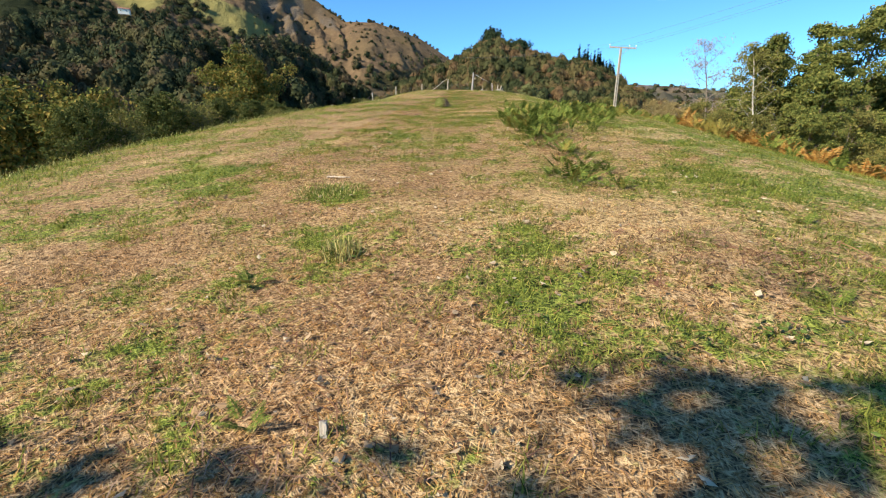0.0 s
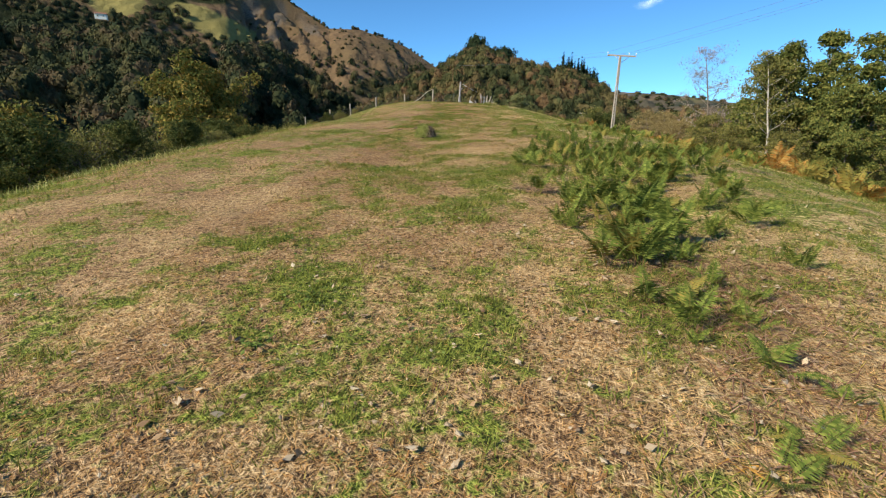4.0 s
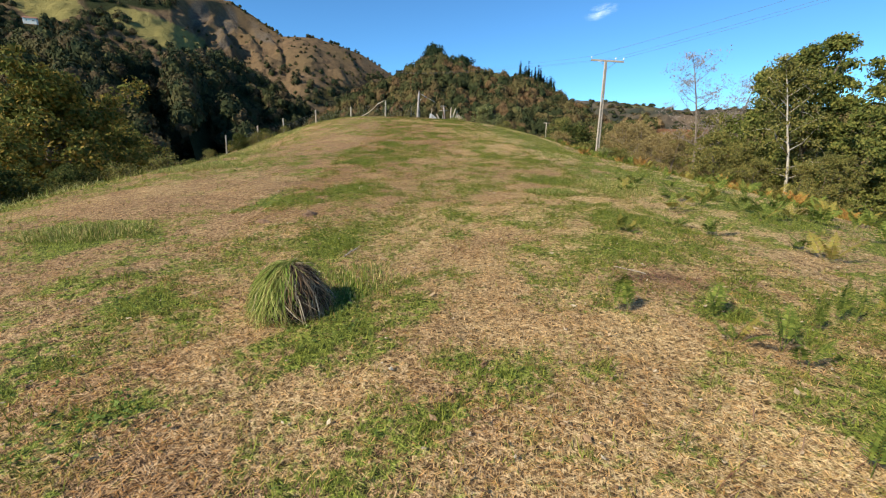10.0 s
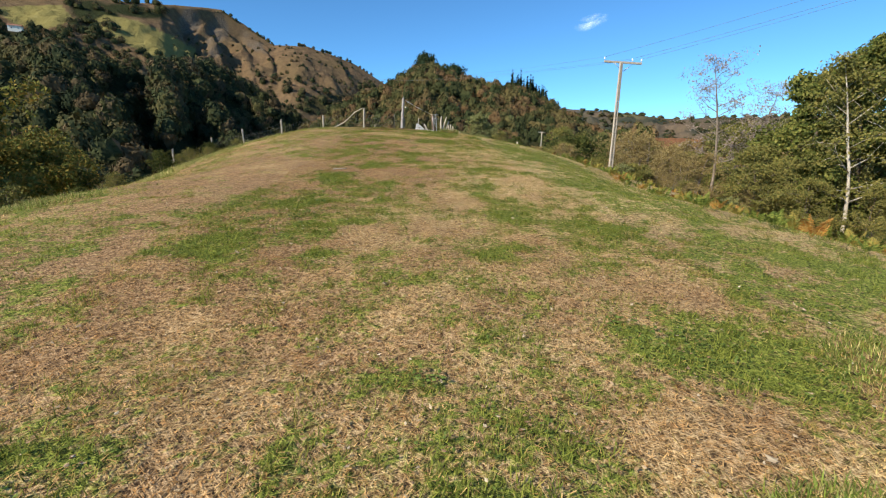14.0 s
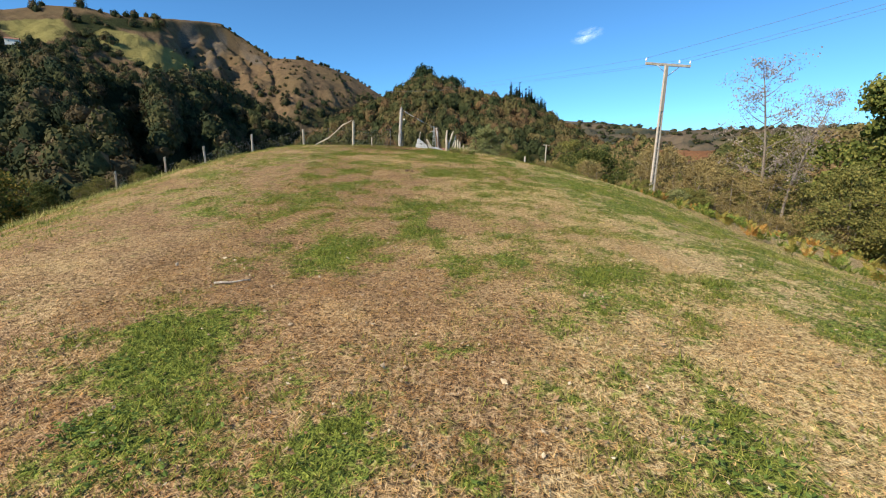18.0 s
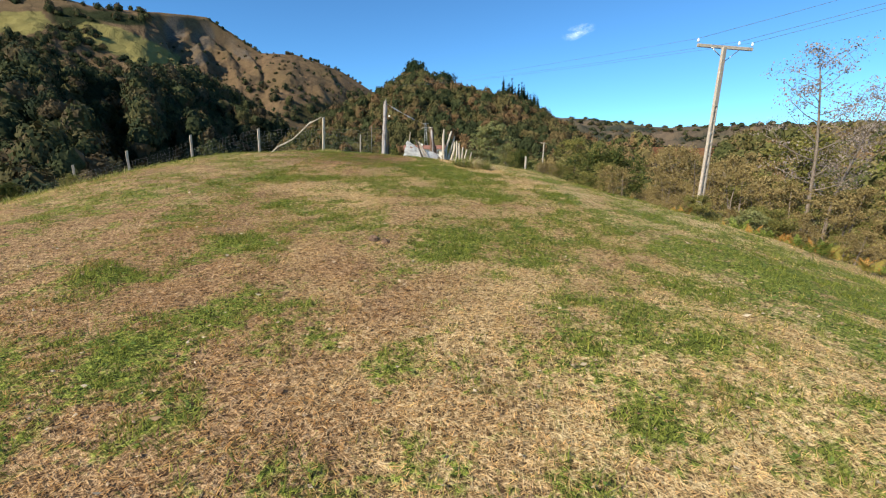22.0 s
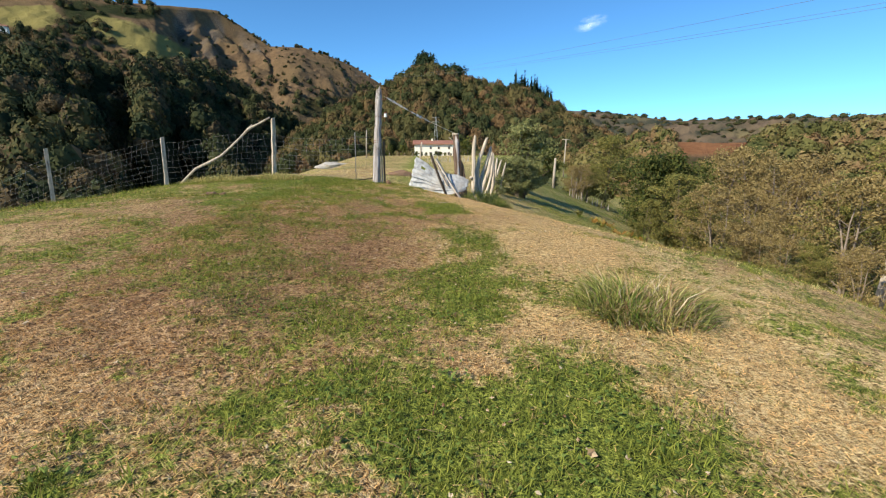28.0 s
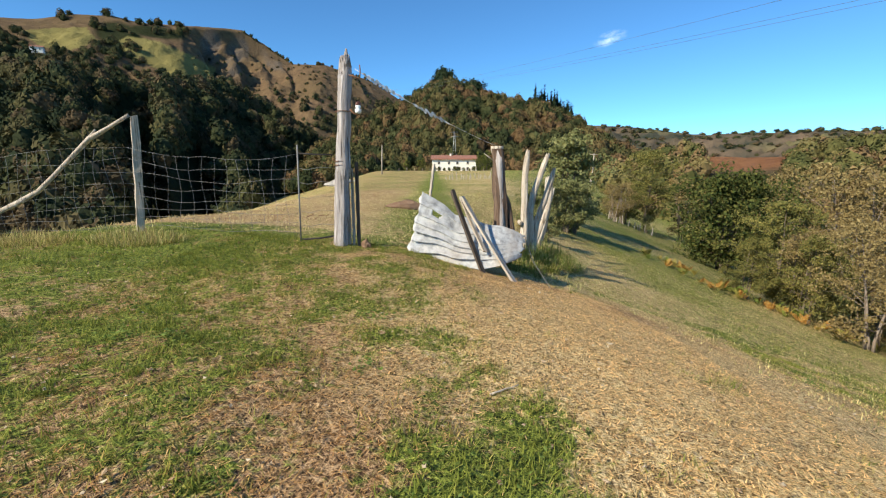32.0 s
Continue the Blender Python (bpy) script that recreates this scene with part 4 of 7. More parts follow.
def pick_spots(surf, count, k0, k1, size, seed, keep=None, h_over_w=1.05):
    A, K, X, Y, Z = surf
    r = np.random.RandomState(seed)
    ks = K[:, 0]
    rows = np.where((ks >= k0) & (ks <= k1))[0]
    out = []
    while len(out) < count:
        i, j = r.randint(rows[0], rows[-1]), r.randint(0, A.shape[1] - 1)
        u, v = r.uniform(), r.uniform()
        q = lambda M: M[i, j] * (1 - u) * (1 - v) + M[i + 1, j] * u * (1 - v) + M[i, j + 1] * (1 - u) * v + M[i + 1, j + 1] * u * v
        x, y, z = q(X), q(Y), q(Z)
        d = math.hypot(x - EYE[0], y - EYE[1])
        head, rise = math.degrees(math.atan2(x - EYE[0], y - EYE[1])), math.degrees(math.atan2(z - EYE[2], d))
        if keep and not keep(head, rise):
            continue
        w = size * r.uniform(0.6, 1.4)
        out.append((x, y, z, w, w * h_over_w * r.uniform(0.8, 1.25)))
    return out


forest("spur_trees", "dense dark green and brown woodland on the valley side", pick_spots(spur, 1700, -0.86, 0.03, 12.0, 2, h_over_w=1.15), WOOD_DARK, (7, 8, 9, 10))
forest("ravine_trees", "dark woodland on the shaded flank of the spur", pick_spots(dark_spur, 900, -0.6, 0.05, 11, 22, h_over_w=1.25), WOOD_DARK)
forest("knoll_trees", "mixed green and russet woodland on the rounded hill", pick_spots(knoll, 1500, -1.0, 0.06, 8.4, 3, h_over_w=1.25), WOOD_MIX, (7, 8, 9, 10))
forest("knoll_conifers", "dark conifers along the hill's shoulder", pick_spots(knoll, 46, -0.1, 0.03, 7.5, 4, lambda h, r: 12.2 < h < 16.8), PINE, (5, 6))
forest("summit_pines", "tall dark pines on the hilltop", pick_spots(knoll, 15, -0.05, 0.02, 13, 14, lambda h, r: 0.5 < h < 2.3 or 4.1 < h < 5.3, 1.35), PINE, (7, 8, 9))
forest("mountain_trees", "scattered trees and hedges on the mountain pastures", pick_spots(mountain, 420, -0.9, 0.02, 15, 5, lambda h, r: (-34.6 < h < -31 and r > 11.2) or (r > 13.2 and -38 < h < -27) or r < 8.6 or (-30 < h < -22 and abs(r - 10.3 + 0.22 * (h + 29)) < 0.35)), WOOD_DARK)
forest("hanger_trees", "dark broadleaf wood below the mountain pastures", pick_spots(mountain, 420, -0.9, 0.0, 12, 45, lambda h, r: -46 < h < -25.5 and r > 6.5 and r < 12.6 - 0.12 * abs(h + 37) and not inside(h, r, FIELD_A) and not inside(h, r, FIELD_B)), WOOD_DARK, (7, 8, 9, 10))
forest("scrub_trees", "olive and rust scrub on the low valley side", pick_spots(moor, 900, -0.98, 0.03, 6.5, 6, lambda h, r: not (30.5 < h < 38.5 and -3.5 < r < 2.4)), WOOD_OLIVE, (7, 8, 9, 10))
forest("ridge_trees", "dark woods and lone trees along the distant ridge", [(x, y, z, w * 1.2, h * 0.7) for x, y, z, w, h in pick_spots(far_ridge, 620, -0.6, 0.02, 12, 8)], WOOD_DARK)
forest("heath_shrubs", "dark shrubs dotted over the brown heath", pick_spots(mountain, 620, -0.95, -0.02, 6, 15, lambda h, r: h > -27 and r < 12.5) + pick_spots(mountain, 70, -0.015, 0.01, 8, 25, lambda h, r: h > -22), WOOD_DARK)


# ---- the power pole ----
def power_pole():
    base, top = Vector((15.2, 54.75, gz(15.2, 54.75) - 0.3)), Vector((15.0, 53.65, 10.35))
    ob = thing("utility_pole", base.x, base.y, base.z, "tall tan concrete power pole with ladder-like gaps and a crossarm", "utility pole")
    axis = top - base
    length = axis.length
    tilt = axis.to_track_quat("Z", "Y").to_matrix().to_4x4() @ pose(0, 0, 0, 0, 0, 28)
    half = lambda z: 0.20 - 0.085 * z / length

    def bar(name, z0, z1, x0a, x1a, x0b, x1b, depth0, depth1):
        bm = bmesh.new()
        v = [bm.verts.new(p) for p in ((x0a, -depth0, z0), (x1a, -depth0, z0), (x1a, depth0, z0), (x0a, depth0, z0), (x0b, -depth1, z1), (x1b, -depth1, z1), (x1b, depth1, z1), (x0b, depth1, z1))]
        for f in ((0, 3, 2, 1), (4, 5, 6, 7), (0, 1, 5, 4), (1, 2, 6, 5), (2, 3, 7, 6), (3, 0, 4, 7)):
            bm.faces.new([v[i] for i in f])
        bmesh.ops.bevel(bm, geom=bm.edges[:], offset=0.012, segments=1, affect="EDGES")
        p = part(name, bm, CONCRETE, ob)
        p.matrix_basis = tilt
        return p

    split = length * 0.74
    w0, w1 = half(0), half(split)
    bar("leg", 0, split, -w0, -w0 * 0.42, -w1, -w1 * 0.42, 0.075, 0.065)
    bar("leg", 0, split, w0 * 0.42, w0, w1 * 0.42, w1, 0.075, 0.065)
    z = 0.55
    while z < split - 0.1:
        w = half(z)
        bar("rung", z, z + 0.12, -w * 0.45, w * 0.45, -w * 0.45, w * 0.45, 0.06, 0.06)
        z += 0.52
    bar("shaft", split, length, -w1, w1, -half(length), half(length), 0.068, 0.06)
    arm_l, arm_r = Vector((13.93, 53.9, 10.46)) - base, Vector((16.60, 54.05, 10.36)) - base
    d = (arm_r - arm_l).normalized()
    along = d.to_track_quat("X", "Z").to_matrix().to_4x4()
    mid = (arm_l + arm_r) / 2
    arm = part("crossarm", box_bm((arm_r - arm_l).length + 0.2, 0.12, 0.14, bevel=0.01), GREY_WOOD, ob, "grey timber crossarm")
    arm.matrix_basis = Matrix.Translation(mid) @ along
    for s in (-1, 1):
        put_part("brace", tube("brace", (mid + d * 0.75 * s + Vector((0, -0.06, -0.05)), mid + Vector((0.02, -0.06, -0.62))), (0.022, 0.022), STEEL, 5), ob, "steel strap brace")
    for k in (-1.42, 0.72, 1.42):
        c = mid + d * k + Vector((0, 0, 0.06))
        profile = ((0.0, 0.012), (0.09, 0.012), (0.10, 0.05), (0.13, 0.065), (0.15, 0.04), (0.18, 0.058), (0.21, 0.035), (0.25, 0.03))
        put_part("insulator", tube("insulator", [c + Vector((0, 0, h)) for h, r in profile], [r for h, r in profile], PORCELAIN, 10), ob, "glazed pin insulator")
    tops = [base + mid + d * k + Vector((0, 0, 0.30)) for k in (-1.42, 0.72, 1.42)]
    return tops


def sagging(a, b, sag, n=24):
    a, b = Vector(a), Vector(b)
    return [a.lerp(b, i / n) - Vector((0, 0, sag * 4 * (i / n) * (1 - i / n))) for i in range(n + 1)]


for k, p in enumerate(power_pole()):
    far = Vector((-22 + k * 1.3, 210, 34))
    near = Vector((66 + k * 1.0, 12 - k * 1.2, 27))
    for q, rw in ((near, 0.008), (far, 0.006)):
        pts = sagging(p, q, 1.6)
        tagged(new("power_line", tube("power_line", pts, [rw] * len(pts), CABLE, 4)), "thin dark overhead power line", "cable", "overhead lines")


# ---- fence and gate ----
def rough_trunk(name, pts, radii, material, seed, jag=0.0):
    """A weathered round timber: grooved and lumpy along its grain, with a splintered top where jag is given."""
    sides, steps = 18, 26
    pts = [Vector(p) for p in pts]
    n = len(pts) - 1
    co = []
    for i in range(steps + 1):
        f = i / steps * n
        k = min(int(f), n - 1)
        c = pts[k].lerp(pts[k + 1], f - k)
        r0 = radii[k] + (radii[k + 1] - radii[k]) * (f - k)
        for j in range(sides):
            a = 2 * math.pi * j / sides
            d = Vector((math.cos(a), math.sin(a), 0))
            v = d * 1.3 + Vector((seed * 3.1, 0, c.z * 0.9))
            r1 = r0 * (1 + 0.16 * noise.noise(v) + 0.13 * noise.noise(d * 4.5 + Vector((seed, 7, c.z * 0.5))))
            up = jag * max(0, i - steps + 3) / 3 * (noise.noise(d * 2.1 + Vector((seed, 1, 0))) + 0.5 * noise.noise(d * 6 + Vector((seed, 2, 0))) + 0.25)
            co.append(c + d * r1 * (1 - 0.16 * bool(jag) * max(0, i - steps + 2)) + Vector((0, 0, up)))
    fa = [(i * sides + j, i * sides + (j + 1) % sides, (i + 1) * sides + (j + 1) % sides, (i + 1) * sides + j) for i in range(steps) for j in range(sides)]
    top = len(co)
    co.append(pts[-1] + Vector((0, 0, -0.03 if jag else 0.004)))
    fa = [(a, b, c) for a, b, c, d in fa] + [(a, c, d) for a, b, c, d in fa] + [(steps * sides + j, steps * sides + (j + 1) % sides, top) for j in range(sides)]
    return mesh_of(name, co, fa, (material,), False)


def post(name, x, y, h, r0, r1, lean_x, lean_y, material, label, group="", cut=0.0, seed=0, knots=0, crook=0.0, square=False, rough=False, jag=0.0):
    """A split, weathered post with an uneven section and a slanting cut."""
    z = gz(x, y) - 0.25
    ob = thing(name, x, y, z, label, "post", group)
    n = 10
    rr = random.Random(seed)
    pts, rad = [], []
    for i in range(n + 1):
        u = i / n
        pts.append((lean_x * (u + crook * math.sin(u * 5.2 + seed)) + rr.uniform(-0.4, 0.4) * r0 * 0.3, lean_y * u + rr.uniform(-0.4, 0.4) * r0 * 0.3, (h + 0.25) * u))
        rad.append((r0 * (1 - u) + r1 * u) * rr.uniform(0.92, 1.08))
    if rough:
        put_part("shaft", rough_trunk("shaft", pts, rad, material, seed, jag), ob)
        return ob
    c, f = tube_arrays(pts, rad, 4 if square else 9, 0.10, seed)
    topm = c[:, 2] > h + 0.2
    c[topm, 2] += cut * (c[topm, 0] - pts[-1][0]) / max(r1, 0.01)
    put_part("shaft", mesh_of("shaft", c, f, (material,), False), ob)
    return ob


POST_X = [-3.74, -6.69, -9.70, -12.37, -14.5, -17.0]
POST_Y = [54.2, 54.33, 54.3, 54.1, 53.6, 53.0]
POST_H = [7.12 - gz(-3.74, 54.2), 6.62 - gz(-6.69, 54.33), 6.33 - gz(-9.7, 54.3), 5.62 - gz(-12.37, 54.1), 5.0 - gz(-14.5, 53.6), 4.2 - gz(-17.0, 53.0)]
FENCE = "posts of the wire fence"
for k in range(6):
    post("fence_post", POST_X[k], POST_Y[k], POST_H[k], 0.064, 0.06, (0.08, 0.03, 0.02, -0.05, 0.06, 0.1)[k], 0.02, PALE_WOOD,
         "pale weathered wooden fence post holding wire netting", FENCE, 0.02, 40 + k, square=True)


def netting(x0, y0, x1, y1, h, label, drop=0.0, seed=0, lift=0.0):
    """Stock netting: level wires and upright stays, a little slack."""
    r = random.Random(seed)
    ob = thing("wire_netting", x0, y0, gz(x0, y0), label, "fence netting", "wire netting panels")
    span = math.hypot(x1 - x0, y1 - y0)
    n = max(6, int(span / 0.155))
    rows = [0.05, 0.17, 0.29, 0.42, 0.56, 0.70, 0.85, 1.0]
    waves = [r.uniform(0, 6.3) for _ in rows]

    def spot(u, v):
        x, y = x0 + (x1 - x0) * u, y0 + (y1 - y0) * u
        base = gz(x, y) - gz(x0, y0)
        k = rows.index(v) if v in rows else 0
        slack = -drop * math.sin(math.pi * u) * v - 0.022 * math.sin(u * 9 + waves[k])
        return (x - x0, y - y0 + 0.02 * math.sin(u * 11 + v * 4), base + 0.04 + lift + h * v + slack)

    for v in rows:
        pts = [spot(i / n, v) for i in range(n + 1)]
        put_part("line_wire", tube("line_wire", pts, [0.0024] * (n + 1), WIRE, 3), ob)
    for i in range(1, n):
        pts = [spot(min(1, max(0, i / n + 0.012 * math.sin(7 * v + i))), v) for v in rows]
        put_part("stay_wire", tube("stay_wire", pts, [0.0021] * len(pts), WIRE, 3), ob)


for k in range(5):
    netting(POST_X[k], POST_Y[k] - 0.06, POST_X[k + 1], POST_Y[k + 1] - 0.06, 1.12 - 0.05 * k, "grey wire stock netting between wooden posts", 0.02, k, max(0.0, (POST_H[k] + POST_H[k + 1]) / 2 - 1.45))
netting(-3.74, 54.14, -1.50, 54.05, 1.12, "sagging grey wire netting beside the gate", 0.14, 9)


def brace_log():
    ob = thing("brace_log", -5.75, 54.3, gz(-5.75, 54.3), "crooked bare branch propped against a fence post", "branch")
    z0 = gz(-5.75, 54.3)
    foot, rise = gz(-6.42, 54.3) - z0 - 0.06, 7.14 - gz(-6.42, 54.3) + 0.06
    pts = [(-0.67, 0, 0), (-0.38, 0.0, 0.15), (-0.10, 0.0, 0.29), (0.28, 0.02, 0.38), (0.60, 0.03, 0.47), (0.90, 0.0, 0.60), (1.17, 0.0, 0.73), (1.38, 0.02, 0.84), (1.70, -0.02, 0.92), (2.00, -0.06, 1.0)]
    pts = [(a, b, foot + c * rise) for a, b, c in pts]
    put_part("limb", tube("limb", pts, [0.036, 0.036, 0.034, 0.04, 0.03, 0.029, 0.028, 0.036, 0.025, 0.022], PALE_WOOD, 8, 0.1, 5), ob)
    put_part("snag", tube("snag", [pts[7], (1.50, 0.0, pts[7][2] + 0.12)], [0.03, 0.012], GREY_WOOD, 6, 0.1, 6), ob)


brace_log()


def gate_post():
    x, y = -0.97, 54.0
    ob = post("gate_post", x, y, 2.37, 0.096, 0.084, 0.17, 0.03, POST_WOOD, "thick weathered grey gate post with a splintered top", seed=77, rough=True, jag=0.16)
    ob["category"] = "gate post"
    z = 0.25
    for a, hh, r, s in ((0.015, 0.17, 0.058, 1), (0.045, 0.10, 0.04, 2), (-0.04, 0.09, 0.045, 3), (0.0, 0.13, 0.05, 4)):
        put_part("splinter", tube("splinter", [(0.17 + a, 0.02, 2.55), (0.175 + a * 0.8, 0.02, 2.60 + hh)], [r, 0.012], POST_WOOD, 6, 0.3, s), ob)
    for h in (1.07, 1.12, 2.0 - 0.25):
        u = h / 2.6
        ring = [(0.17 * u + 0.098 * math.cos(a), 0.02 + 0.098 * math.sin(a), h + z) for a in np.linspace(0, 2 * math.pi, 15)]
        put_part("wire_tie", tube("wire_tie", ring, [0.006] * 15, RUST, 4), ob, "rusty wire wrapped round the post")
    hook = [(0.22, -0.05, 2.44), (0.30, -0.05, 2.42), (0.335, -0.05, 2.40), (0.36, -0.05, 2.42), (0.365, -0.05, 2.50), (0.36, -0.05, 2.56)]
    put_part("hook", tube("hook", hook, [0.008] * 6, RUST, 5), ob, "bent rusty iron hook")
    arm = [(0.22, -0.06, 2.02), (0.27, -0.06, 1.97), (0.31, -0.06, 1.95), (0.325, -0.06, 1.99)]
    put_part("bracket", tube("bracket", arm, [0.008] * 4, RUST, 5), ob, "rusty insulator bracket")
    prof = ((1.97, 0.03), (1.985, 0.042), (2.02, 0.04), (2.03, 0.026), (2.05, 0.036), (2.065, 0.034))
    put_part("insulator", tube("insulator", [(0.325, -0.06, a) for a, r in prof], [r for a, r in prof], PORCELAIN, 12), ob, "white porcelain insulator")
    capp = ((2.065, 0.034), (2.08, 0.036), (2.10, 0.03), (2.115, 0.012))
    put_part("insulator_cap", tube("insulator_cap", [(0.325, -0.06, a) for a, r in capp], [r for a, r in capp], DARK_GLAZE, 12), ob, "dark brown glazed cap")


gate_post()
for k, (dx, h, w, lab) in enumerate(((0.125, 1.27, 0.04, "grey"), (0.185, 1.08, 0.035, "grey"), (0.25, 1.17, 0.045, "dark"))):
    x, y = -0.97 + dx, 54.1
    ob = thing("gate_batten", x, y, gz(x, y) - 0.04, f"{lab} upright batten standing against the gate post", "plank", "battens at the gate post")
    put_part("board", plank_mesh("board", h, w, 0.028, GREY_WOOD if lab == "grey" else DARK_WOOD, 0.01, k), ob)


def gate_frame():
    x, y = -1.50, 54.05
    z = gz(x, y)
    ob = thing("wire_gate", x, y, z, "thin dark iron frame of an old wire gate", "gate")
    put_part("stile", tube("stile", [(0, 0, -0.05), (0.01, 0, 0.6), (0.02, 0, 1.28)], [0.011] * 3, WIRE, 6), ob)
    put_part("top_rail", tube("top_rail", [(0.02, 0, 1.17), (0.25, 0, 1.155), (0.48, -0.02, 1.15)], [0.010] * 3, IRON, 6), ob)
    put_part("bottom_rail", tube("bottom_rail", [(0, 0, 0.02), (0.28, -0.01, 0.04), (0.52, -0.02, 0.08)], [0.012] * 3, IRON, 6), ob)
    for k in range(5):
        h = 0.22 + 0.19 * k
        pts = [(0.0, 0, h), (0.14, 0.01, h - 0.025), (0.3, 0, h + 0.01), (0.47, 0, h)]
        put_part("wire", tube("wire", pts, [0.003] * 4, WIRE, 3), ob)
    put_part("loose_wire", tube("loose_wire", [(0.1, 0.02, 0.33), (0.18, 0.0, 0.36), (0.21, 0, 0.30), (0.27, 0, 0.35), (0.36, 0, 0.34), (0.40, 0.01, 0.37)], [0.005] * 6, RUST, 4), ob)


gate_frame()


def corrugated_sheet():
    z0 = gz(0.6, 54.2)
    ob = thing("corrugated_sheet", 0.0, 54.3, z0, "bent weathered grey metal sheet with ragged folds blocking the gateway", "metal sheet")
    us, ns = np.linspace(0, 1, 61), 97
    low = np.stack([np.interp(us, (0, .4, .65, .8, 1), (-0.09, 0.56, 0.95, 1.22, 1.55)), np.interp(us, (0, .4, .65, .8, 1), (54.2, 54.06, 54.02, 54.07, 54.3)), np.interp(us, (0, .4, .65, .8, 1), (5.14, 5.07, 5.06, 5.09, 5.17))], -1)
    high = np.stack([np.interp(us, (0, .12, .4, .65, .9, 1), (0.15, 0.33, 0.63, 1.09, 1.49, 1.68)), np.interp(us, (0, .4, 1), (54.45, 54.55, 54.58)), np.interp(us, (0, .12, .4, .65, .9, 1), (6.10, 6.02, 5.78, 5.63, 5.54, 5.44))], -1)
    edges = np.array([0, 0.20, 0.33, 0.45, 0.56, 0.70, 0.86, 1.0])
    lip = (0.006, 0.060, 0.042, 0.060, 0.038, 0.030, 0.020)
    co = []
    for v in np.linspace(0, 1, ns):
        for i, u in enumerate(us):
            p = low[i] * (1 - v) + high[i] * v
            vv = min(0.9999, max(0.0, v + 0.02 * math.sin(6 * u + 9 * v) + 0.012 * math.sin(17 * u)))
            k = int(np.searchsorted(edges, vv, side="right")) - 1
            f = (vv - edges[k]) / (edges[k + 1] - edges[k])
            flat = 1 - 0.92 * min(1, max(0, (u - 0.45) / 0.4))
            out = lip[k] * (1 - f) ** 1.6 * flat + 0.006 * math.sin(f * 9) * flat
            dent = 0.022 * math.sin(5 * u + 3 * v) + 0.010 * math.sin(13 * u - 7 * v) + 0.006 * noise.noise(Vector((u * 14, v * 11, 3)))
            p = p + np.array([0, -out + dent - 0.06 * math.sin(math.pi * v), -0.35 * out])
            p[0] += (0.016 * math.sin(19 * v) + 0.010 * math.sin(47 * v)) * (1 if u in (0, 1) else 0)
            p[2] += 0.012 * math.sin(23 * u + 2) * (1 if v in (0, 1) else 0)
            co.append(p - np.array([0.0, 54.3, z0]))
    m = len(us)
    fa = [(j * m + i, j * m + i + 1, (j + 1) * m + i + 1, (j + 1) * m + i) for j in range(ns - 1) for i in range(m - 1)
          if not (72 <= j <= 78 and 8 <= i <= 12 + (j - 72) // 3)]
    sheet = put_part("sheet", mesh_of("sheet", co, fa, (ZINC,), True), ob)
    sol = sheet.modifiers.new("thickness", "SOLIDIFY")
    sol.thickness = 0.004


corrugated_sheet()


def leaning(name, a, b, w, thick, material, label, group, seed, taper=0.85, bend=0.01, roll=0):
    a, b = Vector(a), Vector(b)
    ob = thing(name, a.x, a.y, a.z, label, "plank", group)
    p = put_part("board", plank_mesh("board", (b - a).length, w, thick, material, bend, seed, taper), ob)
    p.matrix_basis = (b - a).to_track_quat("Z", "X").to_matrix().to_4x4() @ pose(0, 0, 0, 0, 0, 90 + roll)


GATE_PLANKS = "planks leaning on the sheet"
leaning("plank", (1.00, 53.98, gz(1.0, 53.98) - 0.03), (0.58, 54.32, 6.12), 0.085, 0.03, DARK_WOOD, "narrow dark-stained plank leaning on the metal sheet", GATE_PLANKS, 1)
leaning("plank", (1.43, 53.92, gz(1.43, 53.92) - 0.03), (0.72, 54.30, 6.03), 0.105, 0.03, PALE_WOOD, "pale split plank leaning on the metal sheet", GATE_PLANKS, 2)
leaning("plank", (1.02, 54.06, 5.30), (0.69, 54.36, 6.02), 0.07, 0.025, PALE_WOOD, "short pale splintered plank leaning on the metal sheet", GATE_PLANKS, 3, 0.5)
leaning("plank", (0.12, 54.66, gz(0.12, 54.66) - 0.05), (0.32, 54.62, 6.50), 0.085, 0.03, PALE_WOOD, "pale upright board standing behind the metal sheet", GATE_PLANKS, 4)


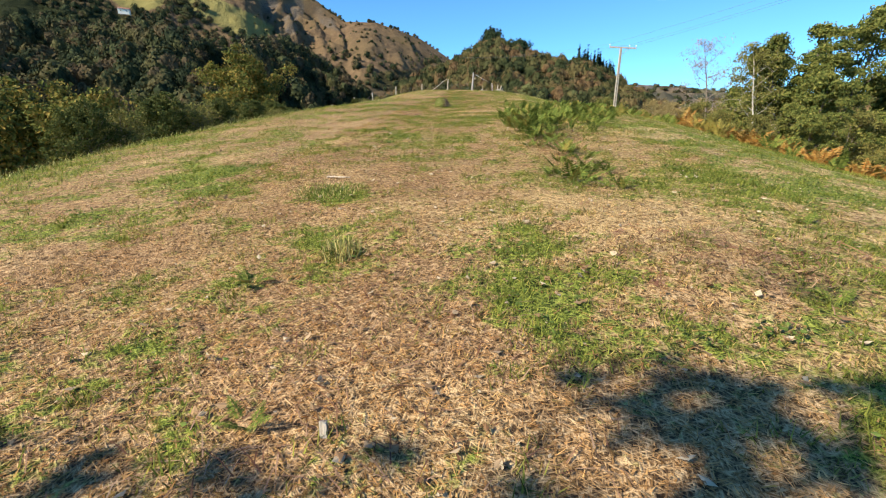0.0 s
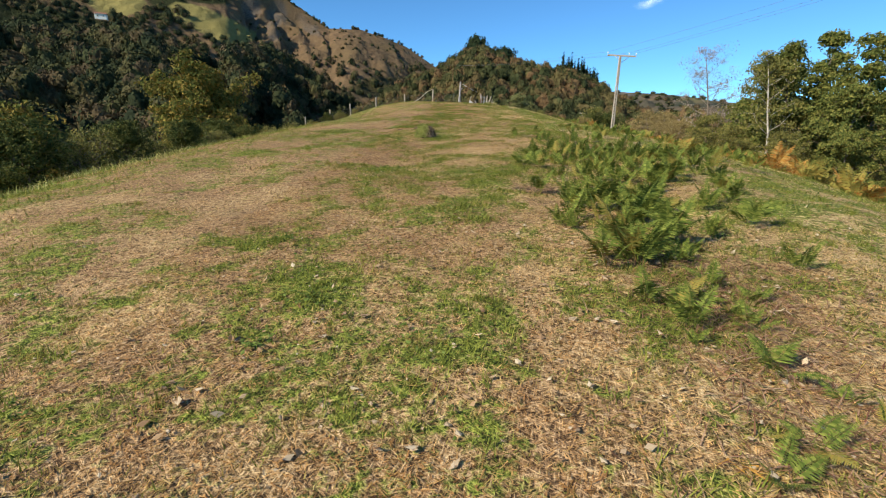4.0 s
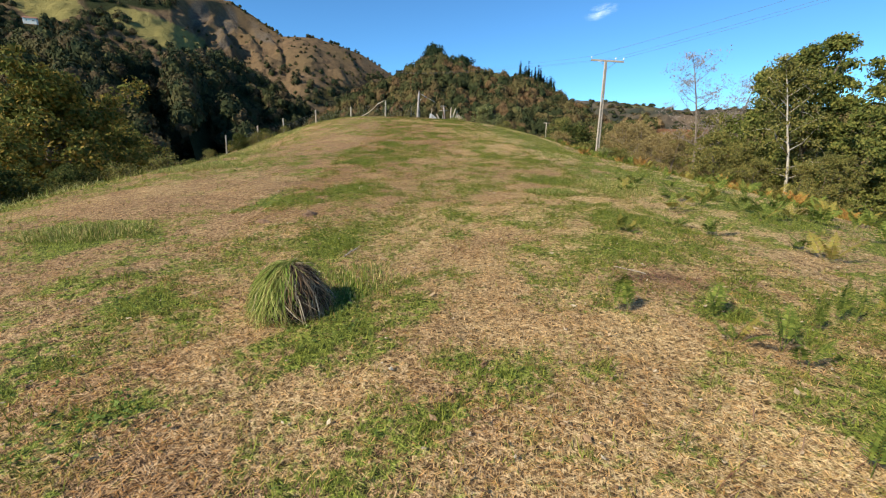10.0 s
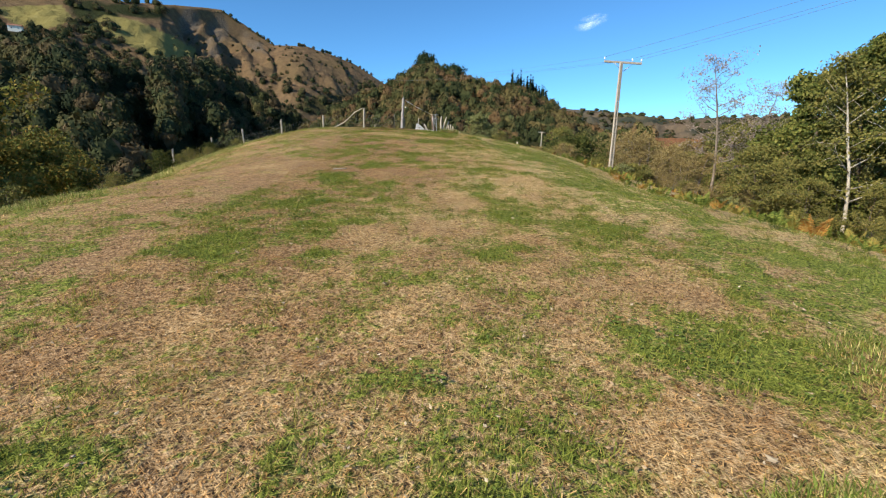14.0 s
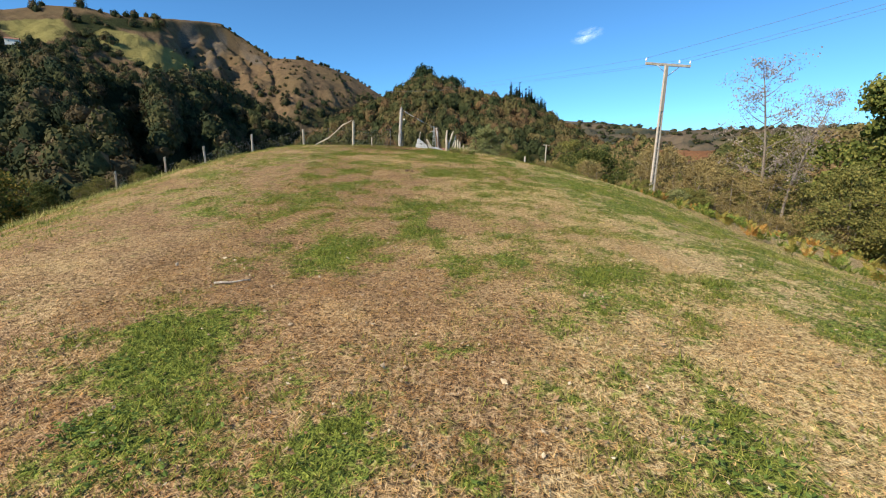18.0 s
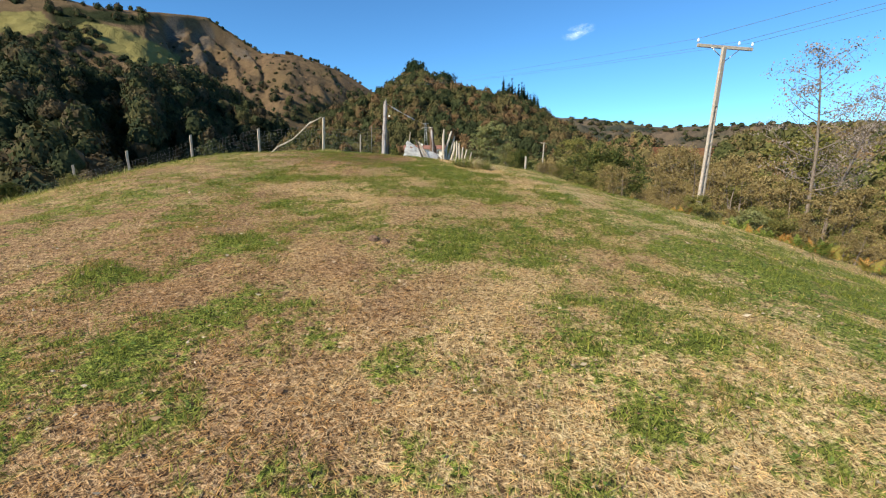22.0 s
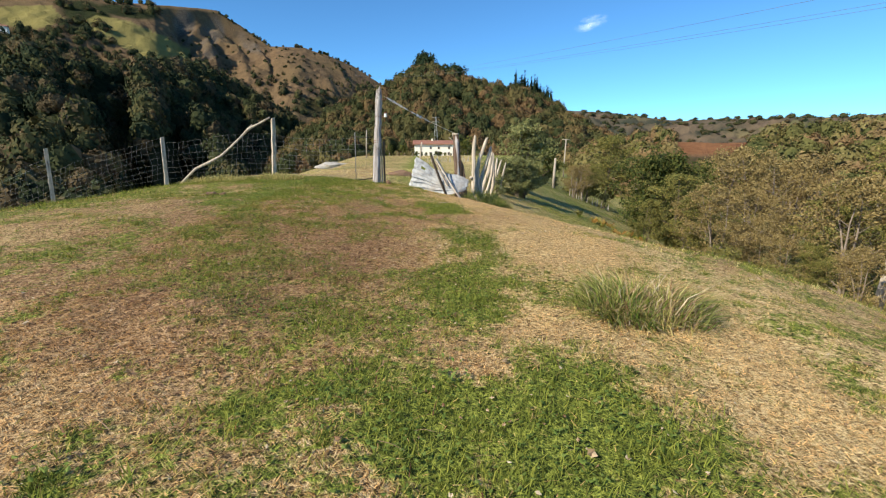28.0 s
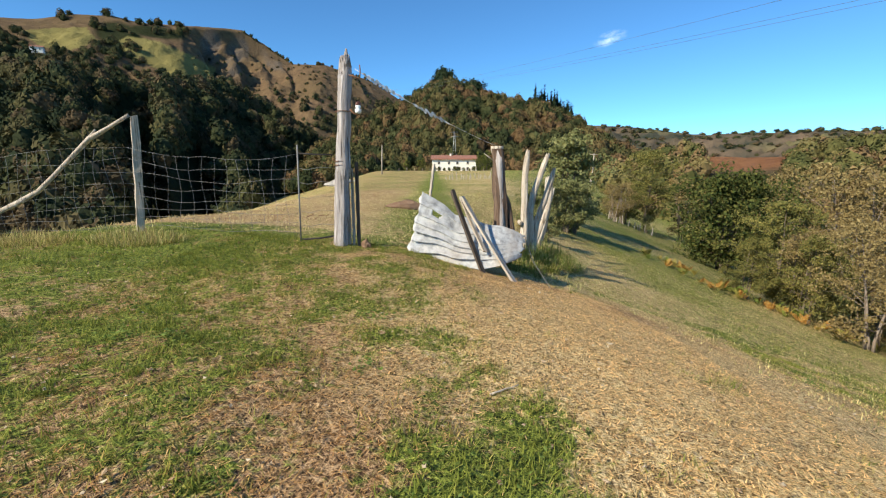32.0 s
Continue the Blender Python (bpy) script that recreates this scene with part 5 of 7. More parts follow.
def big_stump():
    x, y = 1.50, 55.45
    ob = post("cut_trunk", x, y, 6.75 - gz(x, y), 0.15, 0.10, -0.14, 0.0, BARKED, "old trunk cut at head height with peeling bark", cut=0.01, seed=91, rough=True)
    ob["category"] = "tree stump"
    up = 6.75 - gz(x, y) - 1.55
    ob.scale = (1, 1, 1)
    put_part("bare_wood", tube("bare_wood", [(-0.04, -0.055, 0.5), (-0.06, -0.065, 1.0), (-0.11, -0.05, 1.5 + up), (-0.14, -0.01, 1.76 + up)], [0.06, 0.055, 0.06, 0.085], POST_WOOD, 8, 0.1, 3), ob, "bare grey wood under the lost bark")
    put_part("cut_top", tube("cut_top", [(-0.14, 0, 1.70 + up), (-0.145, 0, 1.80 + up), (-0.145, 0, 1.84 + up)], [0.085, 0.10, 0.105], PALE_WOOD, 10, 0.03, 5), ob, "pale sawn top")
    put_part("bark_slab", tube("bark_slab", [(0.16, 0.05, 0.15), (0.14, 0.03, 0.8), (0.05, 0.02, 1.3), (0.0, 0.02, 1.5)], [0.10, 0.08, 0.05, 0.02], BARKED, 7, 0.3, 7), ob, "loose dark slab of bark")
    put_part("twig", tube("twig", [(-0.2, 0, 1.62 + up), (-0.3, -0.02, 1.68 + up), (-0.36, 0, 1.73 + up)], [0.012, 0.009, 0.004], GREY_WOOD, 4), ob)


big_stump()
STAKES = "stakes of the dead hedge"
for k, (xb, yb, dx, h, r) in enumerate(((2.02, 56.6, 0.10, 1.50, 0.07), (2.12, 56.75, 0.36, 1.52, 0.07), (2.3, 56.9, 0.30, 1.35, 0.065), (2.42, 57.3, 0.28, 1.10, 0.06),
                                         (2.75, 58.4, 0.25, 1.3, 0.055), (3.1, 59.8, 0.25, 1.25, 0.055), (3.55, 61.3, 0.2, 1.15, 0.05), (3.9, 62.8, 0.25, 1.1, 0.05), (4.4, 64.2, 0.2, 1.0, 0.05))):
    ob = post("hedge_stake", xb, yb, (6.76, 6.70, 6.42, 6.15, 6.25, 6.2, 6.0, 5.9, 5.75)[k] - gz(xb, yb), r * 1.3, r * 0.78, dx, 0.02, PALE_WOOD, "pale crooked barkless stake leaning outwards", STAKES, 0.03, 120 + k, crook=0.3, rough=True, jag=0.05)
    if k == 0:
        put_part("knot", tube("knot", [(0.0, -0.02, 0.95), (-0.08, -0.04, 1.02)], [0.06, 0.03], PALE_WOOD, 6, 0.2, 8), ob)


def tape_strand():
    a, b = Vector((-0.68, 54.0, 7.68)), Vector((1.36, 55.4, 6.78))
    ob = thing("fence_tape", a.x, a.y, a.z, "frayed white electric-fence tape strung between post and trunk", "tape")
    pts = sagging((0, 0, 0), b - a, 0.05, 16)
    put_part("strand", tube("strand", pts, [0.003] * len(pts), TAPE, 4), ob)
    r = random.Random(4)
    for k0, k1, n in ((0.05, 0.30, 12), (0.36, 0.60, 11)):
        for i in range(n):
            u = k0 + (k1 - k0) * i / n
            p, q = pts[0].lerp(pts[-1], u), pts[0].lerp(pts[-1], u + (k1 - k0) / n * 0.85)
            s = Vector((0, 0, -0.05 * 4 * u * (1 - u)))
            w = Vector((r.uniform(-0.02, 0.02), r.uniform(-0.02, 0.02), r.uniform(0.018, 0.034)))
            mesh = mesh_of("twist", [p + s - w, q + s - w * r.uniform(0.4, 1), q + s + w, p + s + w * r.uniform(0.4, 1),
                                     p + s - w + Vector((0, 0.003, 0)), q + s - w + Vector((0, 0.003, 0)), q + s + w + Vector((0, 0.003, 0)), p + s + w + Vector((0, 0.003, 0))],
                           [(0, 1, 2, 3), (7, 6, 5, 4), (0, 4, 5, 1), (2, 6, 7, 3), (1, 5, 6, 2), (0, 3, 7, 4)], (TAPE,))
            put_part("twist", mesh, ob)


tape_strand()
ob = thing("guy_wire", 1.75, 54.3, gz(1.75, 54.3), "slack grey wire running from a stake to the ground", "wire")
put_part("strand", tube("strand", [(0.17, -0.35, 0.02), (0.02, 0.1, 0.3), (-0.05, 0.4, 0.62)], [0.005] * 3, WIRE, 4), ob)


# ---- the farmhouse and what stands round it ----
def farmhouse():
    x0, y0 = -0.3, 258
    z0 = 5.0
    ob = thing("farmhouse", x0, y0, z0, "long white farmhouse with a red tiled roof", "house")
    w, d, h = 20.0, 11.0, 6.6
    for nm, bw, bd, cx, cy in (("front_wall", w, 0.5, w / 2, 0.25), ("back_wall", w, 0.5, w / 2, d - 0.25), ("side_wall", 0.5, d - 1, 0.25, d / 2), ("side_wall", 0.5, d - 1, w - 0.25, d / 2)):
        part(nm, box_bm(bw, bd, h, cx, cy, h / 2), PLASTER, ob)
    roof_h = 1.5
    for s in (0, 1):
        bm = bmesh.new()
        ya, yb = (-0.9, d / 2) if s == 0 else (d + 0.9, d / 2)
        n = 60
        for k in range(n + 1):
            xx = -0.7 + (w + 1.4) * k / n
            b = 0.10 * (k % 2)
            for (yy, zz) in ((ya, h - 0.35), (yb, h + roof_h)):
                bm.verts.new((xx, yy, zz + b + 0.1))
                bm.verts.new((xx, yy, zz - 0.15))
        bm.verts.ensure_lookup_table()
        for k in range(n):
            a = k * 4
            for f in ((a, a + 4, a + 6, a + 2), (a + 1, a + 3, a + 7, a + 5), (a, a + 1, a + 5, a + 4), (a + 2, a + 6, a + 7, a + 3)):
                bm.faces.new([bm.verts[i] for i in f])
        part("roof_slope", bm, TILE, ob, "weathered red clay tiles")
    for xx in (0.25, w - 0.25):
        bm = bmesh.new()
        vs = [bm.verts.new(p) for p in ((xx - 0.24, 0, h), (xx - 0.24, d, h), (xx - 0.24, d / 2, h + roof_h - 0.1), (xx + 0.24, 0, h), (xx + 0.24, d, h), (xx + 0.24, d / 2, h + roof_h - 0.1))]
        for f in ((0, 1, 2), (5, 4, 3), (0, 3, 4, 1), (1, 4, 5, 2), (2, 5, 3, 0)):
            bm.faces.new([vs[i] for i in f])
        part("gable", bm, PLASTER, ob)
    for cx in (8.5,):
        ch = part("chimney", box_bm(0.8, 0.8, 1.1, cx, d / 2 - 0.8, h + roof_h + 0.3, 0.04), PLASTER, ob)
    for k, cx in enumerate((3.0, 7.6, 11.4, 16.2)):
        for zz, hh, ww in ((4.6, 1.1, 0.8), (1.9, 1.3 if k % 2 else 2.0, 1.0)):
            win = part("window", box_bm(ww + 0.25, 0.12, hh + 0.25, cx, -0.05, zz, 0.02), STONE, ob, "window with stone surround")
            part("pane", box_bm(ww, 0.06, hh, cx, -0.10, zz), DARK, win)


farmhouse()


def pylon():
    x, y = 13.0, 330.0
    z = 14.0
    ob = thing("lattice_pylon", x, y, z, "grey steel lattice pylon behind the farmhouse", "pylon")
    H = 15.5
    c4 = [(-1, -1), (1, -1), (1, 1), (-1, 1)]
    wid = lambda u: 1.3 * (1 - u) + 0.25 * u
    for sx, sy in c4:
        put_part("leg", tube("leg", [(sx * wid(0), sy * wid(0), -6), (sx * wid(1), sy * wid(1), H)], [0.13, 0.10], STEEL, 4), ob)
    for k in range(9):
        u0, u1 = k / 9, (k + 1) / 9
        for s in range(4):
            (ax, ay), (bx, by) = c4[s], c4[(s + 1) % 4]
            put_part("lattice_bar", tube("lattice_bar", [(ax * wid(u0), ay * wid(u0), H * u0), (bx * wid(u1), by * wid(u1), H * u1)], [0.07, 0.07], STEEL, 3), ob)
    for hh, ww in ((H - 0.5, 2.2), (H - 3.2, 2.8)):
        put_part("arm", tube("arm", [(-ww, 0, hh), (0, 0, hh + 0.25), (ww, 0, hh)], [0.08, 0.14, 0.08], STEEL, 4), ob)


pylon()


def line_pole(x, y, zt, label, arm=True):
    z = gz(x, y) - 0.2
    ob = thing("line_pole", x, y, z, label, "utility pole", "wooden line poles")
    h = zt - z
    put_part("shaft", tube("shaft", [(0, 0, 0), (0.01 * h, 0, h * 0.5), (0.03 * h, 0, h)], [0.17, 0.15, 0.12], GREY_WOOD, 8, 0.04, 2), ob)
    if arm:
        put_part("crossarm", tube("crossarm", [(0.03 * h - 0.9, 0, h - 0.15), (0.03 * h + 0.9, 0, h - 0.25)], [0.07, 0.07], GREY_WOOD, 5), ob)


line_pole(-12.4, 160, 12.4, "grey wooden line pole in the far meadow", False)
line_pole(34.2, 145, 9.8, "pale wooden line pole with a short crossarm")
line_pole(16.6, 95, 5.8, "short pale wooden pole beside the hedge", False)


# ---- trees ----
def leaf_quads(r, centres, spread_, count, size, flat=0.5, shell=None):
    """Small folded leaves scattered in clumps; with a crown's middle given, they clothe the outside of each clump."""
    k = r.randint(0, len(centres), count)
    sp = np.asarray(spread_)[k][:, None] if np.ndim(spread_) else spread_
    off = r.normal(size=(count, 3))
    if shell is None:
        off /= np.maximum(1.0, np.linalg.norm(off, axis=1) / 1.6)[:, None]
        c = centres[k] + off * sp * np.array([1, 1, 0.75])
        u = r.normal(size=(count, 3))
        u[:, 2] *= flat
        u /= np.linalg.norm(u, axis=1)[:, None]
        v = np.cross(u, r.normal(size=(count, 3)) * flat + np.array([0, 0, 1.0]))
    else:
        away = centres[k] - shell
        off /= np.linalg.norm(off, axis=1)[:, None]
        off += 0.35 * away / (np.linalg.norm(away, axis=1)[:, None] + 1e-6) + np.array([0, 0, 0.25])
        off /= np.linalg.norm(off, axis=1)[:, None]
        lump = 1 + 0.3 * np.sin(5 * off[:, :1] + 3 * k[:, None]) * np.sin(4.3 * off[:, 1:2] + k[:, None])
        c = centres[k] + off * sp * lump * (1.05 - 0.75 * r.uniform(0, 1, (count, 1)) ** 1.6) * np.array([1, 1, 0.7])
        w = off + r.normal(size=(count, 3)) * 0.7
        u = np.cross(w, r.normal(size=(count, 3)))
        u /= np.linalg.norm(u, axis=1)[:, None]
        v = np.cross(w, u)
    v /= np.linalg.norm(v, axis=1)[:, None]
    s = size * r.uniform(0.6, 1.4, count)[:, None]
    n = np.cross(u, v)
    q = np.stack([c - u * s, c + v * s * 0.6 + n * s * 0.2, c + u * s, c - v * s * 0.6 + n * s * 0.2], 1)
    return q.reshape(-1, 3), np.arange(count)[:, None] * 4 + np.array([[0, 1, 2, 3]])


def build_tree(seed, height, width, leaf, leaves, leaf_size, bark=BARK, bare=0.25, trunk=0.16, stems=1, lean=0.0, clump=0.11, twigs=5):
    """Meshes of a tree: trunk, limbs, crown."""
    r = np.random.RandomState(seed)
    rr = random.Random(seed)
    trunks, limbs, tips = [], [], []
    for s in range(stems):
        a0 = rr.uniform(0, 6.28)
        ox = 0.0 if stems == 1 else 0.12 * width * rr.uniform(0.3, 1)
        p = Vector((math.cos(a0) * ox * 0.4, math.sin(a0) * ox * 0.4, -0.3))
        d = Vector((lean + math.cos(a0) * ox * 0.18, math.sin(a0) * ox * 0.18, 1)).normalized()
        pts, rad = [p.copy()], [trunk * 1.25]
        n = 8
        hh = height * rr.uniform(0.78, 0.95)
        for i in range(n):
            d = (d + Vector((rr.uniform(-0.12, 0.12), rr.uniform(-0.12, 0.12), 0.05))).normalized()
            p = p + d * hh / n
            pts.append(p.copy())
            rad.append(trunk * (1 - (i + 1) / n) ** 0.8 + 0.012)
        trunks.append(tube_arrays(pts, rad, 7, 0.08, seed + s))
        nl = max(8, int(18 / stems))
        for k in range(nl):
            u = bare + (1 - bare) * (k + rr.random()) / nl
            f = u * n
            i = min(int(f), n - 1)
            st = pts[i].lerp(pts[i + 1], f - i)
            an = k * 2.4 + rr.uniform(-0.5, 0.5)
            env = math.sin(math.pi * min(1, 0.16 + 0.84 * ((u - bare) / (1 - bare)) ** 0.75)) ** 0.55
            ln = width * 0.5 * env * rr.uniform(0.7, 1.1)
            dirv = Vector((math.cos(an), math.sin(an), rr.uniform(0.15, 0.6) + 0.3 * u))
            q = [st]
            for j in range(3):
                dirv = (dirv.normalized() + Vector((rr.uniform(-0.25, 0.25), rr.uniform(-0.25, 0.25), rr.uniform(-0.1, 0.25)))).normalized()
                q.append(q[-1] + dirv * ln / 3)
            r0 = rad[i] * 0.5
            limbs.append(tube_arrays(q, [r0, r0 * 0.7, r0 * 0.4, 0.008], 4))
            tips += [tuple(q[1].lerp(q[2], rr.random())), tuple(q[2]), tuple(q[3])]
            for m in range(twigs):
                b0 = q[1 + m % 2].lerp(q[2 + m % 2], rr.random())
                e = b0 + Vector((rr.uniform(-1, 1), rr.uniform(-1, 1), rr.uniform(-0.4, 0.9))) * ln * 0.42
                limbs.append(tube_arrays([b0, b0.lerp(e, 0.5) + Vector((0, 0, 0.04 * ln)), e], [r0 * 0.4, r0 * 0.25, 0.006], 3))
                tips.append(tuple(e))
        tips.append(tuple(pts[-1]))
    tips = np.array(tips)
    sp = width * clump * r.uniform(0.5, 1.3, len(tips))
    tm = mesh_of("trunk", *join_arrays(trunks), (bark,), True)
    lm = mesh_of("limbs", *join_arrays(limbs), (bark,), True)
    cm = mesh_of("crown", *leaf_quads(r, tips, sp, leaves, leaf_size, shell=np.array([0, 0, height * 0.4])), (leaf,))
    return tm, lm, cm


def plant_tree(meshes, x, y, label, group, turn=0.0, scale=1.0, stretch=1.0, name="tree", category="tree", sink=0.0):
    tm, lm, cm = meshes
    ob = new(name)
    ob.matrix_world = pose(x, y, gz(x, y) - sink, 0, 0, turn) @ Matrix.Diagonal((scale, scale, scale * stretch, 1))
    tagged(ob, label, category, group)
    put_part("trunk", tm, ob)
    put_part("branchwork", lm, ob)
    put_part("crown", cm, ob)
    return ob


T_OAK = build_tree(1, 12.5, 8.0, OAK, 32000, 0.09, bare=0.04, clump=0.078)
T_OAK2 = build_tree(2, 11, 7.5, OAK, 27000, 0.092, bare=0.04, stems=2, clump=0.078)
T_TURN = build_tree(3, 6.8, 7.5, OAK_TURN, 26000, 0.095, bare=0.03, stems=3, trunk=0.12, clump=0.088)
T_TURN2 = build_tree(4, 6.2, 7.0, OAK_TURN, 26000, 0.095, bare=0.02, stems=3, trunk=0.12, clump=0.088)
T_HEDGE = build_tree(5, 5.2, 6.0, HEDGE_LEAF, 18000, 0.088, bare=0.02, stems=4, trunk=0.09, clump=0.10)
T_BIRCH = build_tree(6, 11, 5.0, OLIVE, 5200, 0.07, BIRCH_BARK, bare=0.30, trunk=0.095, lean=0.13, clump=0.10)
T_BARE = build_tree(7, 14.5, 6.0, MAUVE, 3400, 0.05, TWIG, bare=0.42, trunk=0.12, lean=0.06, clump=0.10)
T_THIN = build_tree(8, 8.5, 6.0, BROWN_LEAF, 7500, 0.07, TWIG, bare=0.12, stems=3, trunk=0.08, clump=0.085)
T_OLIVE = build_tree(9, 8.0, 6.5, OLIVE, 13000, 0.08, BARK, bare=0.06, stems=3, trunk=0.09, clump=0.095)
T_BUSH = build_tree(10, 7.5, 8.5, HEDGE_LEAF, 16000, 0.12, BARK, bare=0.02, stems=5, trunk=0.10, clump=0.11)
T_SHADE = build_tree(13, 7.5, 8.5, HEDGE_LEAF, 26000, 0.14, BARK, bare=0.02, stems=5, trunk=0.10, clump=0.12)
T_SHRUB = build_tree(11, 2.2, 2.6, OLIVE, 3000, 0.05, BARK, bare=0.03, stems=5, trunk=0.03, clump=0.12)
T_SAGE = build_tree(12, 4.4, 3.2, SAGE, 7000, 0.07, BARK, bare=0.05, stems=4, trunk=0.05, clump=0.10)

WOODS = "trees of the field edge"
plant_tree(T_OAK, 29.3, 41.0, "tall dense green broadleaf tree at the field edge", WOODS, 20, 1.2)
plant_tree(T_OAK, 28.4, 47.2, "tall upright green tree behind the birch", WOODS, 250, 1.18)
plant_tree(T_OAK2, 32.5, 54.5, "tall green tree behind the field edge", WOODS, 150, 1.6)
plant_tree(T_OAK2, 29.5, 33.0, "broad green tree with pale lower trunk", WOODS, 80, 0.86)
plant_tree(T_OAK2, 35.0, 42.0, "tall green tree behind the field edge", WOODS, 150, 1.2)
plant_tree(T_OAK2, 25.8, 37.8, "green broadleaf tree in the field hedge", WOODS, 200, 0.85, 1.1)
plant_tree(T_BIRCH, 24.6, 44.3, "leaning pale-barked birch with thin olive leaves", WOODS, 10, 1.15)
plant_tree(T_OLIVE, 23.6, 41.6, "olive-leaved sapling before the birch", WOODS, 100, 0.5)
plant_tree(T_OLIVE, 22.6, 44.5, "olive-leaved sapling before the birch", WOODS, 190, 0.55)
plant_tree(T_BIRCH, 28.0, 47.5, "slim birch with yellowing leaves", WOODS, 140, 0.85)
plant_tree(T_OLIVE, 21.5, 47.0, "olive-leaved tree in the thicket", WOODS, 0, 0.8)
plant_tree(T_OLIVE, 25.5, 52.0, "olive-leaved tree in the thicket", WOODS, 70, 0.85)
plant_tree(T_THIN, 20.0, 51.5, "sparse brown-leaved sapling in the thicket", WOODS, 30, 0.7)
plant_tree(T_BARE, 28.8, 63.5, "tall thin tree with a sparse mauve-brown crown", WOODS, 0, 1.42)
plant_tree(T_BARE, 34.0, 66.0, "tall thin tree with a sparse mauve-brown crown", WOODS, 100, 1.3)
for k, (x, y, s) in enumerate(((26, 30, 0.62), (31, 27, 0.6), (20.5, 36.5, 0.5), (23.0, 33.5, 0.6), (27.0, 36.0, 0.8), (36, 33, 0.6), (37, 47, 0.85), (32, 53, 0.8))):
    plant_tree(T_OAK2 if k % 2 else T_OLIVE, x, y, "leafy tree in the hedge below the meadow", WOODS, 47 * k, s)
THICKET = "trees of the valley thicket"
rt = random.Random(12)
for k, (x, y) in enumerate(((22, 57), (25, 60), (31, 59), (27, 67), (33, 73), (30, 79), (36, 82), (40, 76), (34, 90), (42, 88), (39, 97), (30, 95), (47, 83), (36, 66), (45, 70), (48, 98), (27, 104), (36, 112), (24, 72))):
    m, lab = ((T_THIN, "brown thin-leaved tree in the valley thicket"), (T_OLIVE, "olive-leaved tree in the valley thicket"), (T_THIN, "brown thin-leaved tree in the valley thicket"))[k % 3]
    plant_tree(m, x, y, lab, THICKET, rt.uniform(0, 360), rt.uniform(1.15, 1.6) * (0.55 if y < 63 else 0.75 if y < 74 else 1.0))
for k in range(26):
    y = rt.uniform(56, 100)
    x = 13 + 0.12 * (y - 56) + abs(rt.gauss(0, 3.5)) + (7 if 70 < y < 86 else 0)
    plant_tree((T_SAGE, T_THIN, T_OLIVE)[k % 3], x, y, ("grey-green shrub on the valley slope", "brown-leaved shrub on the valley slope", "olive shrub on the valley slope")[k % 3], "shrubs of the valley slope", rt.uniform(0, 360), rt.uniform(0.35, 0.6), name="shrub", category="shrub")
for k in range(34):
    y = rt.uniform(46, 66)
    plant_tree((T_THIN, T_SAGE, T_OLIVE)[k % 3], rt.uniform(12.5, 22), y, ("brown-leaved sapling under the thicket", "grey-green shrub under the thicket", "olive shrub under the thicket")[k % 3], "undergrowth of the thicket", rt.uniform(0, 360), rt.uniform(0.28, 0.42) * (1.4 if k % 3 == 1 else 1), name="shrub", category="shrub")
plant_tree(T_BUSH, 20.5, 78.5, "large round dark green bush", "", 30, 0.95, name="bush", category="bush")
plant_tree(T_BUSH, 27.0, 88.0, "large round dark green bush", "", 130, 0.8, name="bush", category="bush")
plant_tree(T_OLIVE, 14.0, 96.0, "rounded olive bush below the meadow", "", 200, 0.55, name="bush", category="bush")
plant_tree(T_HEDGE, 19.0, 108.0, "rounded green bush below the meadow", "", 60, 0.9, name="bush", category="bush")
plant_tree(T_SAGE, 7.0, 70.5, "tall grey-green shrub behind the dead hedge", "", 0, 1.12, name="shrub", category="shrub")
plant_tree(T_SAGE, 6.2, 66.5, "low grey-green shrub behind the dead hedge", "", 90, 0.55, name="shrub", category="shrub")
for k, (x, y, s) in enumerate(((3.6, 63.5, 0.34), (4.6, 65.5, 0.42), (5.6, 65.8, 0.5), (3.7, 61.2, 0.25))):
    plant_tree(T_SAGE, x, y, "upright grey-green shrub behind the dead hedge", "shrubs behind the dead hedge", 70 * k, s, 1.1, name="shrub", category="shrub")
for k in range(11):
    plant_tree(T_HEDGE, -1.5 + 2.1 * k, 240 + (k * 7 % 5), "low green garden shrub before the farmhouse", "garden shrubs", 80 * k, 0.22 + 0.05 * (k * 3 % 4), name="shrub", category="shrub")
for k, (x, y, s) in enumerate(((21.5, 252, 0.8), (25, 262, 0.9), (-6, 268, 0.6), (-12, 256, 0.55))):
    plant_tree(T_OAK2, x, y, "dark garden tree beside the farmhouse", "garden trees", 80 * k, s)
HEDGE = "trees of the valley hedge"
for k, (x, y, s, m) in enumerate(((-34, 25, 1.45, 2), (-30.5, 28.5, 1.5, 0), (-27, 31, 1.45, 1), (-23.5, 33.5, 1.1, 2), (-19.6, 38.0, 1.15, 0), (-22.0, 43.0, 0.9, 2), (-25.0, 49, 1.0, 1), (-28, 56, 1.15, 0),
                                   (-33, 62, 1.2, 2), (-24, 61, 0.7, 2), (-40, 33, 1.3, 0), (-36, 44, 1.2, 1), (-29, 38, 1.1, 2), (-40, 52, 1.3, 1), (-20, 60, 0.5, 2), (-17.5, 58, 0.45, 1), (-15.5, 62, 0.5, 2))):
    mesh, lab = ((T_TURN, "broad tree with green and rust-tinged leaves"), (T_TURN2, "broad tree turning orange at the top"), (T_HEDGE, "dense dark green hedge tree"))[m]
    plant_tree(mesh, x, y, lab, HEDGE, 53 * k, s)
re = random.Random(31)
